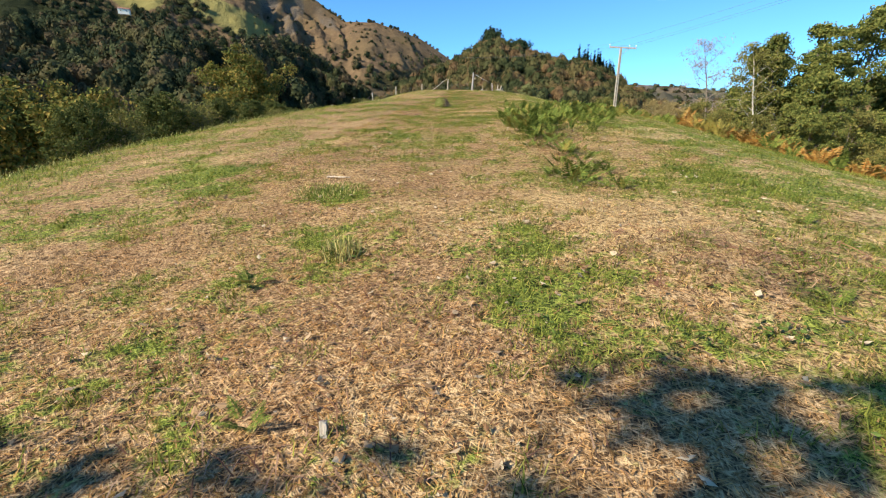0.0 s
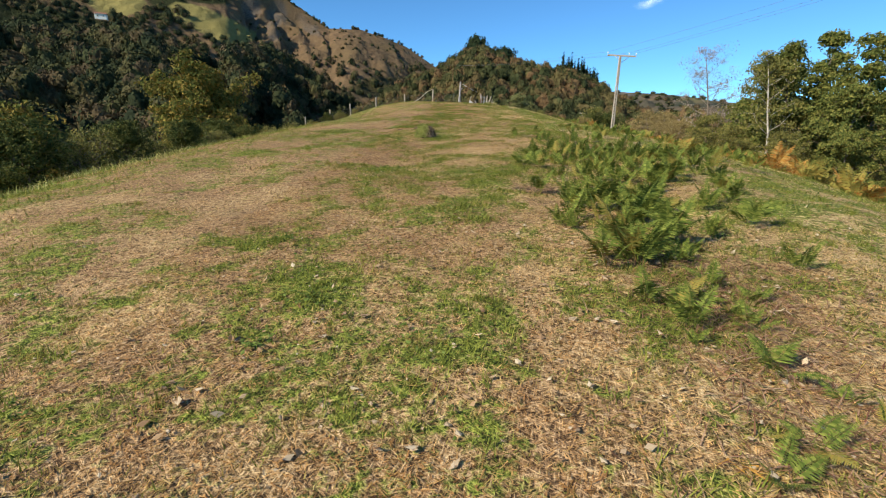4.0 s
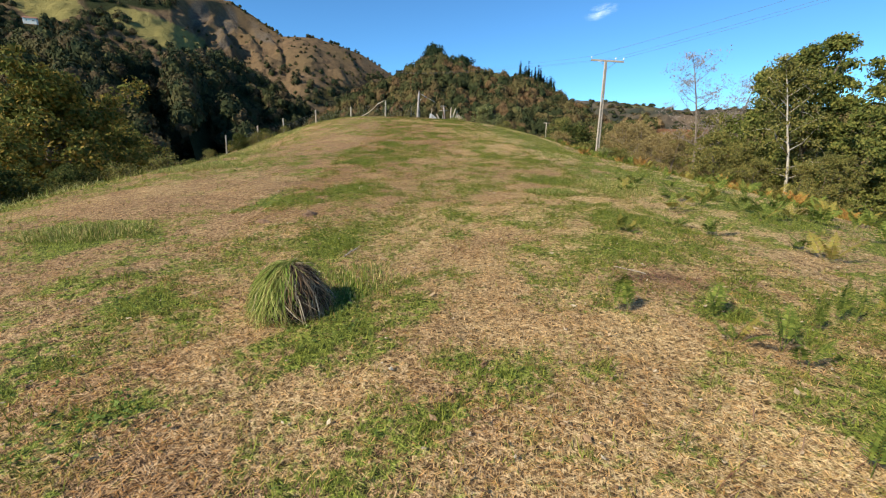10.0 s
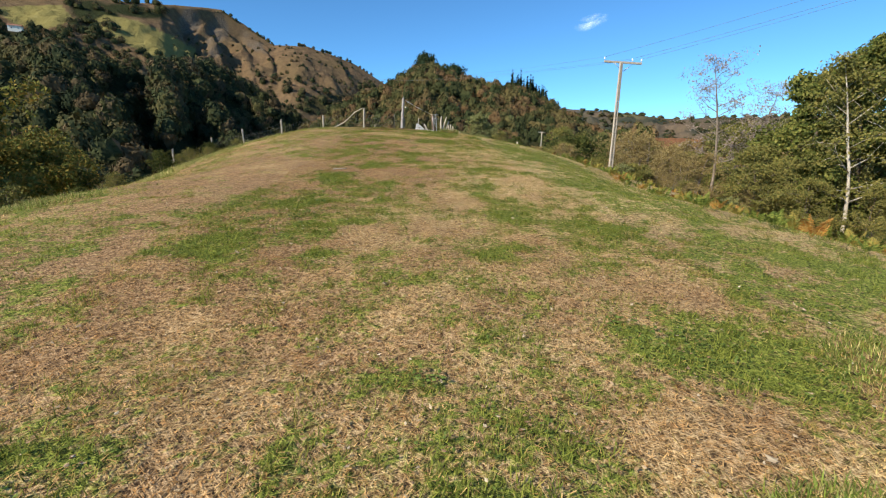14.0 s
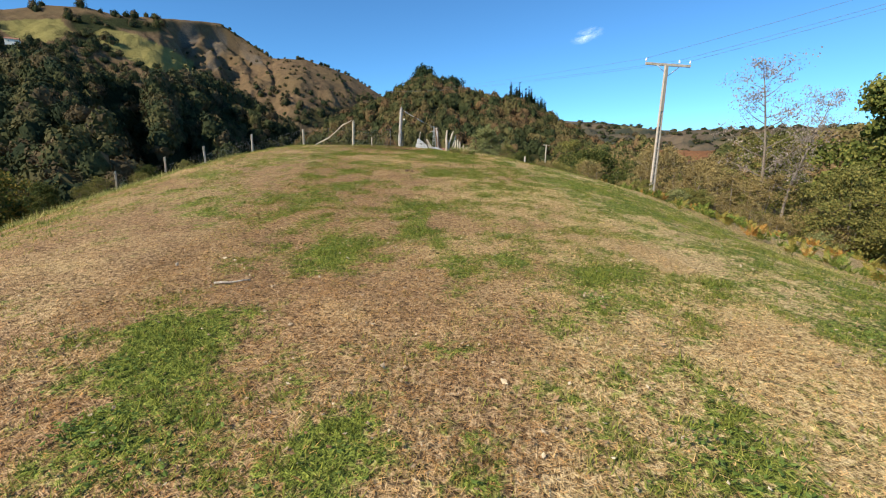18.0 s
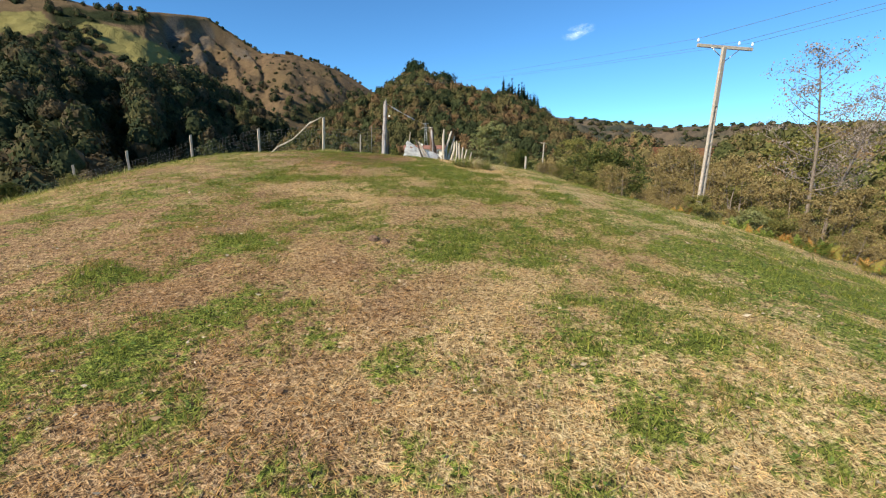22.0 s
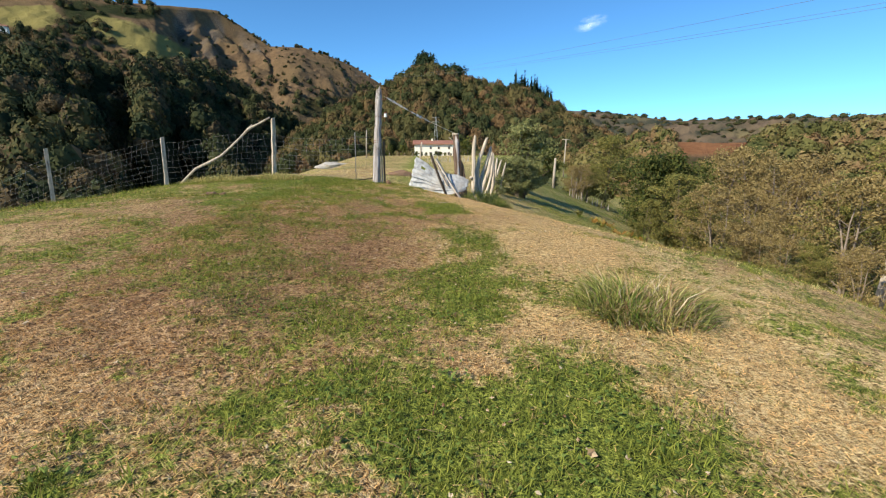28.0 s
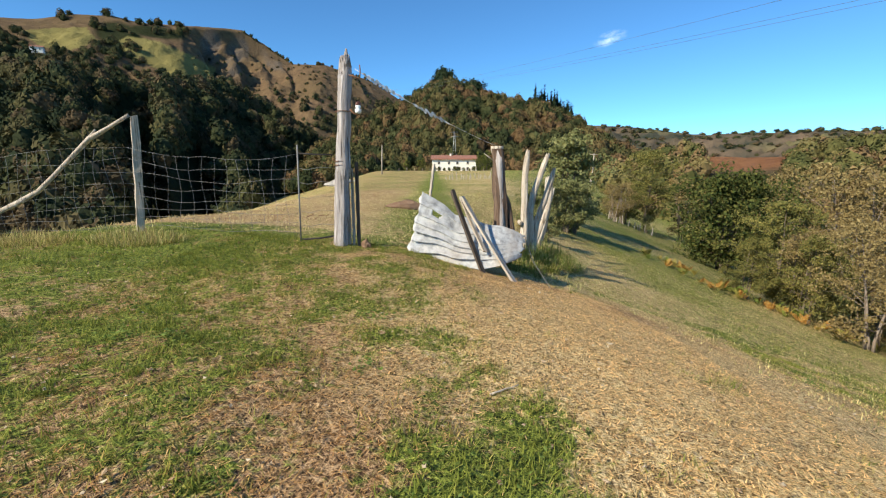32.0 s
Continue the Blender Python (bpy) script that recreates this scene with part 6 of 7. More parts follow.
for k in range(34):
    y = 12 + 1.15 * k + re.uniform(-0.5, 0.5)
    plant_tree(T_SHRUB if k % 3 else T_HEDGE, -10.2 - re.uniform(0, 1.8), y, ("dark green shrub on the valley edge", "low olive shrub on the valley edge", "low olive shrub on the valley edge")[k % 3], "shrubs of the valley edge", re.uniform(0, 360), re.uniform(0.4, 0.7) * (1 if k % 3 else 0.5) * (1 if y < 34 else 0.5), name="shrub", category="shrub")
# trees behind the start of the walk, whose shade reaches its first steps
plant_tree(T_SHADE, -5.9, -2.6, "dense leafy tree shading the start of the path", "", 15, 0.42, 1.4)
plant_tree(T_SHADE, -5.45, -4.72, "tall dense leafy tree shading the start of the path", "", 75, 0.64, 1.24)


# ---- ferns ----
def frond_mesh(name, seed, length, material, droop=0.5, pairs=13, width=0.30, lobes=2):
    """A bracken frond along +x: a curved stem, and pairs of toothed leaflets that shrink to the tip."""
    r = random.Random(seed)
    co, fa = [], []

    def spine(u):
        return Vector((length * (u - 0.25 * droop * u * u), 0, length * (0.85 * u - droop * u * u * 0.9)))

    stem = tube_arrays([spine(i / 7) for i in range(8)], [0.005 * (1 - 0.8 * i / 7) for i in range(8)], 3)
    for k in range(pairs):
        u = 0.26 + 0.74 * k / pairs
        p = spine(u)
        d = (spine(min(1, u + 0.03)) - spine(u - 0.03)).normalized()
        ln = length * width * (1 - (k / pairs) ** 1.3) * (0.75 + 0.25 * min(1, k / 2)) + 0.01
        for s in (-1, 1):
            a = (d * 0.35 + Vector((0, s, 0)) + Vector((0, 0, r.uniform(-0.25, 0.05)))).normalized()
            n = d.cross(a).normalized()
            w = length / pairs * 0.46 * (1 - 0.5 * (k / pairs) ** 2)
            for j in range(lobes):
                v0, v1 = 0.42 * j, (1.0 if j == lobes - 1 else 0.75)
                c0 = p + a * ln * v0 + Vector((0, 0, -0.14 * ln * v0 * v0))
                c1 = p + a * ln * v1 + Vector((0, 0, -0.14 * ln * v1 * v1))
                ww = w * (1 - 0.45 * j)
                b = len(co)
                co += [tuple(c0), tuple(c0.lerp(c1, 0.3) + d * ww), tuple(c1), tuple(c0.lerp(c1, 0.3) - d * ww)]
                fa += [(b, b + 1, b + 2), (b, b + 2, b + 3)]
    c, f = join_arrays([stem, (np.array(co), np.array(fa))])
    return mesh_of(name, c, f, (material,))


FRONDS = {}
for key, m in (("green", FERN), ("gold", FERN_GOLD), ("dead", FERN_DEAD), ("rust", FERN_RUST)):
    FRONDS[key] = [frond_mesh("frond", 10 + k, 0.62 + 0.08 * k, m, (0.35, 0.5, 0.7)[k], 19, 0.25) for k in range(3)]
rf = random.Random(77)


def fern(x, y, size, hue, label, group, fronds=6, upright=0.0, flat=False):
    ob = thing("fern", x, y, gz(x, y) - 0.02, label, "fern", group, rf.uniform(0, 360))
    for k in range(fronds):
        a = 360 * k / fronds + rf.uniform(-30, 30)
        s = 0.72 * size * rf.uniform(0.65, 1.2)
        tip = rf.uniform(48, 62) if flat else -rf.uniform(0, 22) - upright
        h = hue if rf.random() > 0.12 else "gold" if hue == "green" else hue
        m = pose(rf.uniform(-0.05, 0.05) * size, rf.uniform(-0.05, 0.05) * size, 0.03 if flat else 0, 0, 0, a) @ pose(0, 0, 0, rf.uniform(-20, 20), tip, 0) @ Matrix.Scale(s, 4)
        put_part("frond", FRONDS[h][rf.randrange(3)], ob, "", m)


GREEN_FERNS, DEAD_FERNS = "green ferns on the meadow", "dead bracken clumps"
for x, y, s in ((0.86, 4.21, 0.75), (0.98, 4.45, 0.6), (1.05, 5.8, 0.7), (1.2, 5.35, 0.5), (0.85, 6.3, 0.35), (1.03, 6.77, 0.5), (0.84, 7.27, 0.55), (1.15, 7.15, 0.4),
                (-0.70, 1.18, 0.3), (-0.81, 2.53, 0.34), (-1.2, 2.19, 0.32), (0.66, 6.15, 0.35), (1.48, 14.88, 0.55), (1.38, 14.04, 0.5), (1.12, 13.74, 0.45), (0.83, 14.04, 0.4),
                (2.0, 14.9, 0.8), (2.4, 14.2, 0.8), (1.82, 18.47, 0.4), (3.0, 19.7, 0.7), (3.4, 20.4, 0.8), (2.6, 18.9, 0.5), (3.66, 22.3, 0.6), (0.75, 4.6, 0.4), (1.9, 10.3, 0.4), (3.1, 13.2, 0.7), (2.2, 3.1, 0.35), (1.6, 2.0, 0.3)):
    fern(x, y, s, "green", "fresh green bracken fern growing from the turf", GREEN_FERNS)
BED = ((0.82, 10.0), (1.98, 11.24), (1.28, 10.5), (0.54, 10.19), (1.8, 11.76), (0.75, 9.63), (1.44, 10.3), (0.97, 11.25), (1.13, 12.47), (0.77, 12.46), (0.62, 12.22), (0.82, 12.02), (0.89, 12.69), (1.35, 13.17),
       (1.99, 13.94), (1.05, 13.65), (1.69, 13.19), (1.6, 12.72), (1.39, 16.06), (1.72, 18.46), (0.9, 7.98), (0.83, 8.22), (0.62, 8.74), (0.79, 9.73), (0.9, 8.94), (1.24, 8.93), (0.82, 7.1), (0.7, 7.35))
for x, y in BED:
    fern(x, y, rf.uniform(0.42, 0.7), "green", "bright green bracken fern among dead stems", GREEN_FERNS, 6, rf.uniform(5, 30))
for k in range(80):
    u = rf.random()
    x, y = 1.0 + 2.3 * u + rf.gauss(0, 0.42), 7.9 + 6.0 * u + rf.gauss(0, 0.6)
    fern(x, y, rf.uniform(0.45, 0.9), "green", "tall green bracken fern in a dense bed", GREEN_FERNS, 6, rf.uniform(8, 34))
for k in range(26):
    fern(1.15 + rf.gauss(0, 0.22), rf.uniform(3.9, 8.2), rf.uniform(0.25, 0.5), "green", "young green fern among dead bracken", GREEN_FERNS, 5, rf.uniform(0, 25))

for k in range(58):
    x, y = rf.uniform(0.9, 3.0), rf.uniform(11.8, 16.6)
    fern(x, y, rf.uniform(0.45, 0.75), "green", "single upright green fern on a pale yellow stem", GREEN_FERNS, 3, rf.uniform(22, 48))


def bracken_stand():
    """The bracken of the field edge and the bank, too dense to count."""
    bits = {"green": [], "gold": [], "rust": []}
    fronds = {}
    for key in bits:
        fronds[key] = []
        for me in [frond_mesh("small_frond", 30 + k, 0.64 + 0.08 * k, BARK, (0.35, 0.5, 0.7)[k], 10, 0.26, 2) for k in range(3)]:
            co = np.zeros(len(me.vertices) * 3, np.float32)
            me.vertices.foreach_get("co", co)
            fronds[key].append((co.reshape(-1, 3), np.array([tuple(p.vertices)[:3] for p in me.polygons if len(p.vertices) == 3])))
            bpy.data.meshes.remove(me)

    def one(x, y, size, hue, up):
        z = gz(x, y) - 0.02
        for k in range(5):
            m = np.array(pose(x, y, z, 0, 0, 72 * k + rf.uniform(-30, 30)) @ pose(0, 0, 0, rf.uniform(-20, 20), -rf.uniform(0, 22) - up, 0) @ Matrix.Scale(0.72 * size * rf.uniform(0.65, 1.2), 4))
            co, fa = fronds[hue][rf.randrange(3)]
            bits[hue].append((co @ m[:3, :3].T + m[:3, 3], fa))

    for k in range(230):
        y = rf.uniform(5, 46)
        x = np.interp(y, (5, 12, 20, 26, 34, 46), (6.6, 6.4, 7.0, 7.6, 6.8, 6.6)) + abs(rf.gauss(0, 1.2))
        one(x, y, rf.uniform(0.6, 1.1) * (1.0 if y < 17 else 0.65), rf.choice(("gold", "rust", "rust", "green") if y < 17 else ("gold", "green", "green", "rust", "green")), 18)
    for k in range(330):
        y = rf.uniform(17, 45)
        one(7.2 + 10.5 * rf.random() ** 1.3, y, rf.uniform(0.5, 0.95), rf.choice(("gold", "rust", "green", "gold")), 18)
    for k in range(90):
        one(rf.uniform(4.6, 8.0), rf.uniform(16, 30), rf.uniform(0.4, 0.8), rf.choice(("gold", "green", "rust", "green")), 18)
    for k in range(45):
        one(6.3 + abs(rf.gauss(0, 0.9)), rf.uniform(4, 19), rf.uniform(0.7, 1.2), rf.choice(("rust", "green", "gold")), 20)
    for k in range(70):
        u = rf.random()
        one(9.6 + 7 * u + rf.gauss(0, 0.6), 68 - 7.5 * u + rf.gauss(0, 0.9), rf.uniform(0.6, 1.1), rf.choice(("gold", "green", "rust")), 18)
    for k in range(60):
        y = rf.uniform(24, 52)
        one(np.interp(y, (24, 30, 40, 48, 52), (8.2, 8.0, 8.6, 9.4, 9.5)) + rf.gauss(0, 0.5), y, rf.uniform(0.5, 0.85), rf.choice(("green", "gold", "green")), 5)
    for hue, mat, lab in (("green", FERN, "green bracken along the field edge"), ("gold", FERN_GOLD, "yellow bracken along the field edge"), ("rust", FERN_RUST, "rust-brown bracken along the field edge")):
        me = mesh_of("bracken", *join_arrays(bits[hue]), (mat,))
        tagged(new("bracken", me), lab, "bracken", kind="stuff")


bracken_stand()
for k in range(28):
    y = rf.uniform(13, 22)
    x = 4.0 + rf.gauss(0, 0.6)
    fern(x, y, rf.uniform(0.5, 0.85), "green" if rf.random() < 0.8 else "gold", "green bracken fern on the slope", GREEN_FERNS, 5, 8)
for x, y, s in ((0.95, 7.96, 0.6), (1.34, 7.63, 0.8), (1.6, 7.3, 0.7), (0.8, 6.66, 0.6), (1.2, 2.75, 0.8), (1.45, 2.55, 0.7), (1.0, 2.9, 0.6), (1.7, 2.3, 0.7), (1.66, 17.03, 0.9), (1.23, 14.66, 0.45),
                (1.17, 17.29, 0.7), (1.83, 17.12, 0.9), (2.1, 17.0, 0.7), (0.75, 4.0, 0.5), (1.15, 6.05, 0.6), (0.7, 7.9, 0.5), (2.3, 14.6, 0.6), (1.3, 9.0, 0.6)):
    fern(x, y, s, "dead", "collapsed brown dead bracken lying on the turf", DEAD_FERNS, 8, flat=True)
for k in range(34):
    cx, cy, w, d = ((1.35, 2.55, 0.45, 0.25), (1.15, 7.6, 0.4, 0.35), (1.6, 17.1, 0.5, 0.25), (1.0, 6.1, 0.25, 0.4), (1.0, 8.3, 0.3, 0.4))[k % 5]
    fern(cx + rf.gauss(0, w), cy + rf.gauss(0, d), rf.uniform(0.5, 0.9), rf.choice(("dead", "dead", "dead", "rust")), "collapsed brown dead bracken lying on the turf", DEAD_FERNS, 7, flat=True)
fern(0.95, 2.58, 0.45, "rust", "withered orange fern lying flat", DEAD_FERNS, 5, flat=True)


# ---- tussocks ----
def blade_arrays(r, x, y, z, length, width, lean, bend=0.6):
    """Bent tapering blades of two triangles and a tip."""
    n = len(x)
    a = r.uniform(0, 2 * np.pi, n)
    dx, dy = np.cos(a), np.sin(a)
    l = lean
    side = np.stack([-dy, dx, np.zeros(n)], -1) * (width / 2)[:, None]
    base = np.stack([x, y, z], -1)
    mid = base + np.stack([dx * l * length * 0.35, dy * l * length * 0.35, length * 0.6 * np.clip(1 - 0.66 * l, 0.12, 1)], -1)
    tip = base + np.stack([dx * l * length * 0.95, dy * l * length * 0.95, length * (1 - bend * l) * np.sqrt(np.clip(1 - (l * 0.75) ** 2, 0.05, 1))], -1)
    co = np.stack([base - side, base + side, mid + side * 0.7, mid - side * 0.7, tip], 1).reshape(-1, 3)
    k = np.arange(n)[:, None] * 5
    fa = np.concatenate([k + np.array([[0, 1, 2]]), k + np.array([[0, 2, 3]]), k + np.array([[3, 2, 4]])], 1).reshape(-1, 3)
    return co, fa


def tussock(x0, y0, rx, ry, h, count, green, label, seed, dome=0.5):
    r = np.random.RandomState(seed)
    ob = thing("grass_tussock", x0, y0, gz(x0, y0), label, "grass tussock", "grass tussocks")
    a, q = r.uniform(0, 6.283, count), np.sqrt(r.uniform(0, 1, count))
    ux, uy = np.cos(a) * q, np.sin(a) * q
    x, y = ux * rx, uy * ry
    z = ground_height(x + x0, y + y0) - gz(x0, y0) + dome * h * np.clip(1 - q * q, 0, 1) * 0.6 - 0.01
    ln = h * r.uniform(0.5, 1.15, count)
    lean = np.clip(0.12 + 0.5 * q + r.normal(0, 0.18, count), 0.03, 1.0)
    co, fa = blade_arrays(r, x, y, z, ln, r.uniform(0.004, 0.008, count), lean, 0.75)
    out = np.repeat(np.stack([ux, uy], -1) * (lean * ln * 0.5)[:, None], 5, 0).reshape(count, 5, 2) * np.array([0, 0, 0.4, 0.4, 1.0])[None, :, None]
    co = co.reshape(count, 5, 3)
    co[:, :, :2] += out
    g = np.repeat(np.clip(green + r.normal(0, 0.25, count), 0, 1), 5)
    g = np.where(np.arange(count * 5) < count * 4, g, 0.1)
    put_part("foliage", mesh_of("foliage", co.reshape(-1, 3), fa, (TALL,), False, {"green": g, "pale": g * 0 + 0.5}), ob)


def draped_tussock(x0, y0, rx, ry, h, label, seed):
    """An old tussock: a dark dead mound, green blades draped over its sunny side, dead stems hanging down the other."""
    r = np.random.RandomState(seed)
    ob = thing("grass_tussock", x0, y0, gz(x0, y0) - 0.03, label, "grass tussock", "grass tussocks")
    bm = bmesh.new()
    bmesh.ops.create_icosphere(bm, subdivisions=3, radius=1)
    for v in bm.verts:
        k = 0.86 + 0.16 * noise.noise(v.co * 2.3 + Vector((seed, 0, 0))) + 0.08 * noise.noise(v.co * 7)
        v.co = Vector((v.co.x * rx * k, v.co.y * ry * k, max(-0.1, v.co.z) * h * k))
    part("dead_core", bm, DEAD_CORE, ob, "dark matted dead growth")

    def strands(name, count, a0, a1, t0, t1, reach, width, lift, material, green, part_label=""):
        az, start = r.uniform(a0, a1, count) + r.normal(0, 0.3, count), np.abs(r.normal(t0, 0.4, count))
        end = np.minimum(start + r.uniform(0.5, 1.0, count) * reach, t1)
        sway = r.normal(0, 0.42, count)
        out = 1 + lift * r.uniform(0.2, 1.0, count)

        def at(th, az_, o):
            return np.stack([rx * np.sin(th) * np.cos(az_) * o, ry * np.sin(th) * np.sin(az_) * o, np.maximum(h * np.cos(th) * (0.6 + 0.4 * o), 0.0)], -1)

        p, q, e = at(start, az, 0.92 * out), at((start + end) / 2, az + sway * 0.5, 1.05 * out), at(end, az + sway, 1.12 * out)
        side = np.stack([-np.sin(az), np.cos(az), 0 * az], -1) * (width * r.uniform(0.6, 1.4, count) / 2)[:, None]
        co = np.stack([p - side, p + side, q + side * 0.8, q - side * 0.8, e], 1).reshape(-1, 3)
        k = np.arange(count)[:, None] * 5
        fa = np.concatenate([k + np.array([[0, 1, 2]]), k + np.array([[0, 2, 3]]), k + np.array([[3, 2, 4]])], 1).reshape(-1, 3)
        g = np.repeat(np.clip(r.normal(green, 0.2, count), 0, 1), 5)
        put_part(name, mesh_of(name, co, fa, (material,), False, {"green": g, "pale": g * 0 + 0.6}), ob, part_label)

    strands("green_growth", 2200, 1.7, 4.5, 0.45, 1.6, 0.9, 0.007, 0.5, TALL, 0.8, "yellow-green blades on the sunny side")
    strands("dead_growth", 520, -2.0, 1.4, 0.55, 1.55, 0.9, 0.008, 0.3, DEAD_GRASS, 0.0, "dark dead stems hanging down the shaded side")
    strands("pale_growth", 130, -2.1, 0.9, 0.7, 1.6, 1.0, 0.006, 0.45, LITTER, 0.0, "pale dry stems hanging down the shaded side")


def tufted_tussock(x0, y0, rx, ry, h, tufts, label, seed):
    """A wide tussock of many tufts that fan out and flop over one another, with dry blades and dark gaps between."""
    r = np.random.RandomState(seed)
    ob = thing("grass_tussock", x0, y0, gz(x0, y0), label, "grass tussock", "grass tussocks")
    a, q = np.arange(tufts) * 2.4 + r.normal(0, 0.3, tufts), np.sqrt((np.arange(tufts) + 0.5) / tufts)
    cx, cy = np.cos(a) * q * rx * 0.92, np.sin(a) * q * ry * 0.92
    high, shade, flop = h * r.uniform(0.7, 1.15, tufts) * (1.05 - 0.4 * q * q), np.clip(r.normal(0.76, 0.24, tufts), 0.25, 1), r.normal(0, 0.35, (tufts, 2))
    dry = np.exp(-(((cx - 0.06) / 0.2) ** 2 + ((cy + 0.12) / 0.16) ** 2))
    for name, material, part_label in (("green_growth", TALL, "long flopping green blades"), ("pale_growth", LITTER, "pale dry blades among the green")):
        green = material is TALL
        i = np.repeat(np.arange(tufts), (150 * (1 - 0.55 * dry) if green else 12 + 70 * dry).astype(int))
        n = len(i)
        x, y = cx[i] + r.normal(0, 0.055, n), cy[i] + r.normal(0, 0.05, n)
        z = ground_height(x + x0, y + y0) - gz(x0, y0) - 0.01
        ln = high[i] * r.uniform(0.5, 1.3, n)
        lean = np.clip(r.normal(0.5, 0.28, n), 0.05, 1.1)
        co, fa = blade_arrays(r, x, y, z, ln, r.uniform(0.006, 0.013, n), lean, 0.7)
        co = co.reshape(n, 5, 3)
        sweep = (np.stack([cx[i] / rx, cy[i] / ry], -1) * 0.3 + flop[i] + r.normal(0, 0.2, (n, 2))) * ln[:, None]
        co[:, :, :2] += sweep[:, None, :] * np.array([0, 0, 0.35, 0.35, 1.0])[None, :, None]
        g = np.repeat(np.clip(shade[i] + r.normal(0, 0.2, n), 0, 1), 5)
        put_part(name, mesh_of(name, co.reshape(-1, 3), fa, (material,), False, {"green": g, "pale": g * 0 + 0.6}), ob, part_label)


draped_tussock(-1.30, 16.64, 0.20, 0.20, 0.33, "old grass tussock with green blades and dark dead stems", 1)
tufted_tussock(1.82, 44.66, 0.46, 0.34, 0.31, 30, "wide yellow-green grass tussock on dry turf", 2)
tussock(-0.95, 17.1, 0.35, 0.5, 0.075, 1300, 0.9, "low bright green grass clump", 3, 0.2)
tussock(-4.2, 18.75, 0.75, 0.4, 0.09, 4200, 0.8, "low green grass clump on the slope", 4, 0.3)
tussock(1.62, 20.85, 0.42, 0.36, 0.10, 3600, 0.95, "bright green grass clump beside bare turf", 5, 0.3)
tussock(-1.28, 3.9, 0.3, 0.18, 0.05, 900, 0.9, "small green grass clump", 6, 0.2)
tussock(-0.78, 2.5, 0.12, 0.1, 0.13, 350, 0.6, "small yellow-green grass clump", 7, 0.4)
tussock(2.9, 21.5, 0.6, 0.9, 0.085, 5600, 0.85, "long green grass on the edge of the ridge", 8, 0.2)
tussock(-5.6, 24.4, 1.0, 0.8, 0.13, 5200, 0.8, "long green grass on the valley edge", 9, 0.2)
tussock(-6.2, 27.5, 0.9, 1.4, 0.13, 5200, 0.8, "long green grass on the valley edge", 10, 0.2)
tussock(-3.4, 53.6, 0.6, 0.35, 0.22, 1500, 0.55, "grass grown up round the fence post", 11, 0.2)
tussock(-5.2, 53.8, 0.9, 0.35, 0.22, 1700, 0.45, "rank dry grass along the fence", 12, 0.2)
tussock(1.75, 55.5, 0.45, 0.4, 0.30, 1800, 0.95, "dark green weeds grown up round the cut trunk", 14, 0.3)
tussock(2.2, 56.3, 0.5, 0.4, 0.42, 2200, 0.95, "dark green weeds grown up round the stakes", 15, 0.3)
tussock(2.9, 57.4, 0.6, 0.5, 0.45, 2400, 0.9, "dark green weeds grown up round the stakes", 16, 0.3)
tussock(-1.35, 4.0, 0.35, 0.3, 0.06, 900, 0.85, "green grass clump beside the path", 13, 0.2)
plant_tree(T_SHRUB, 9.2, 52.0, "low green shrub on the bank", "", 20, 0.5, name="shrub", category="shrub")
plant_tree(T_SHRUB, 9.8, 47.5, "low green shrub on the bank", "", 120, 0.45, name="shrub", category="shrub")
plant_tree(T_SHRUB, 10.4, 55.5, "low olive shrub on the bank", "", 210, 0.6, name="shrub", category="shrub")


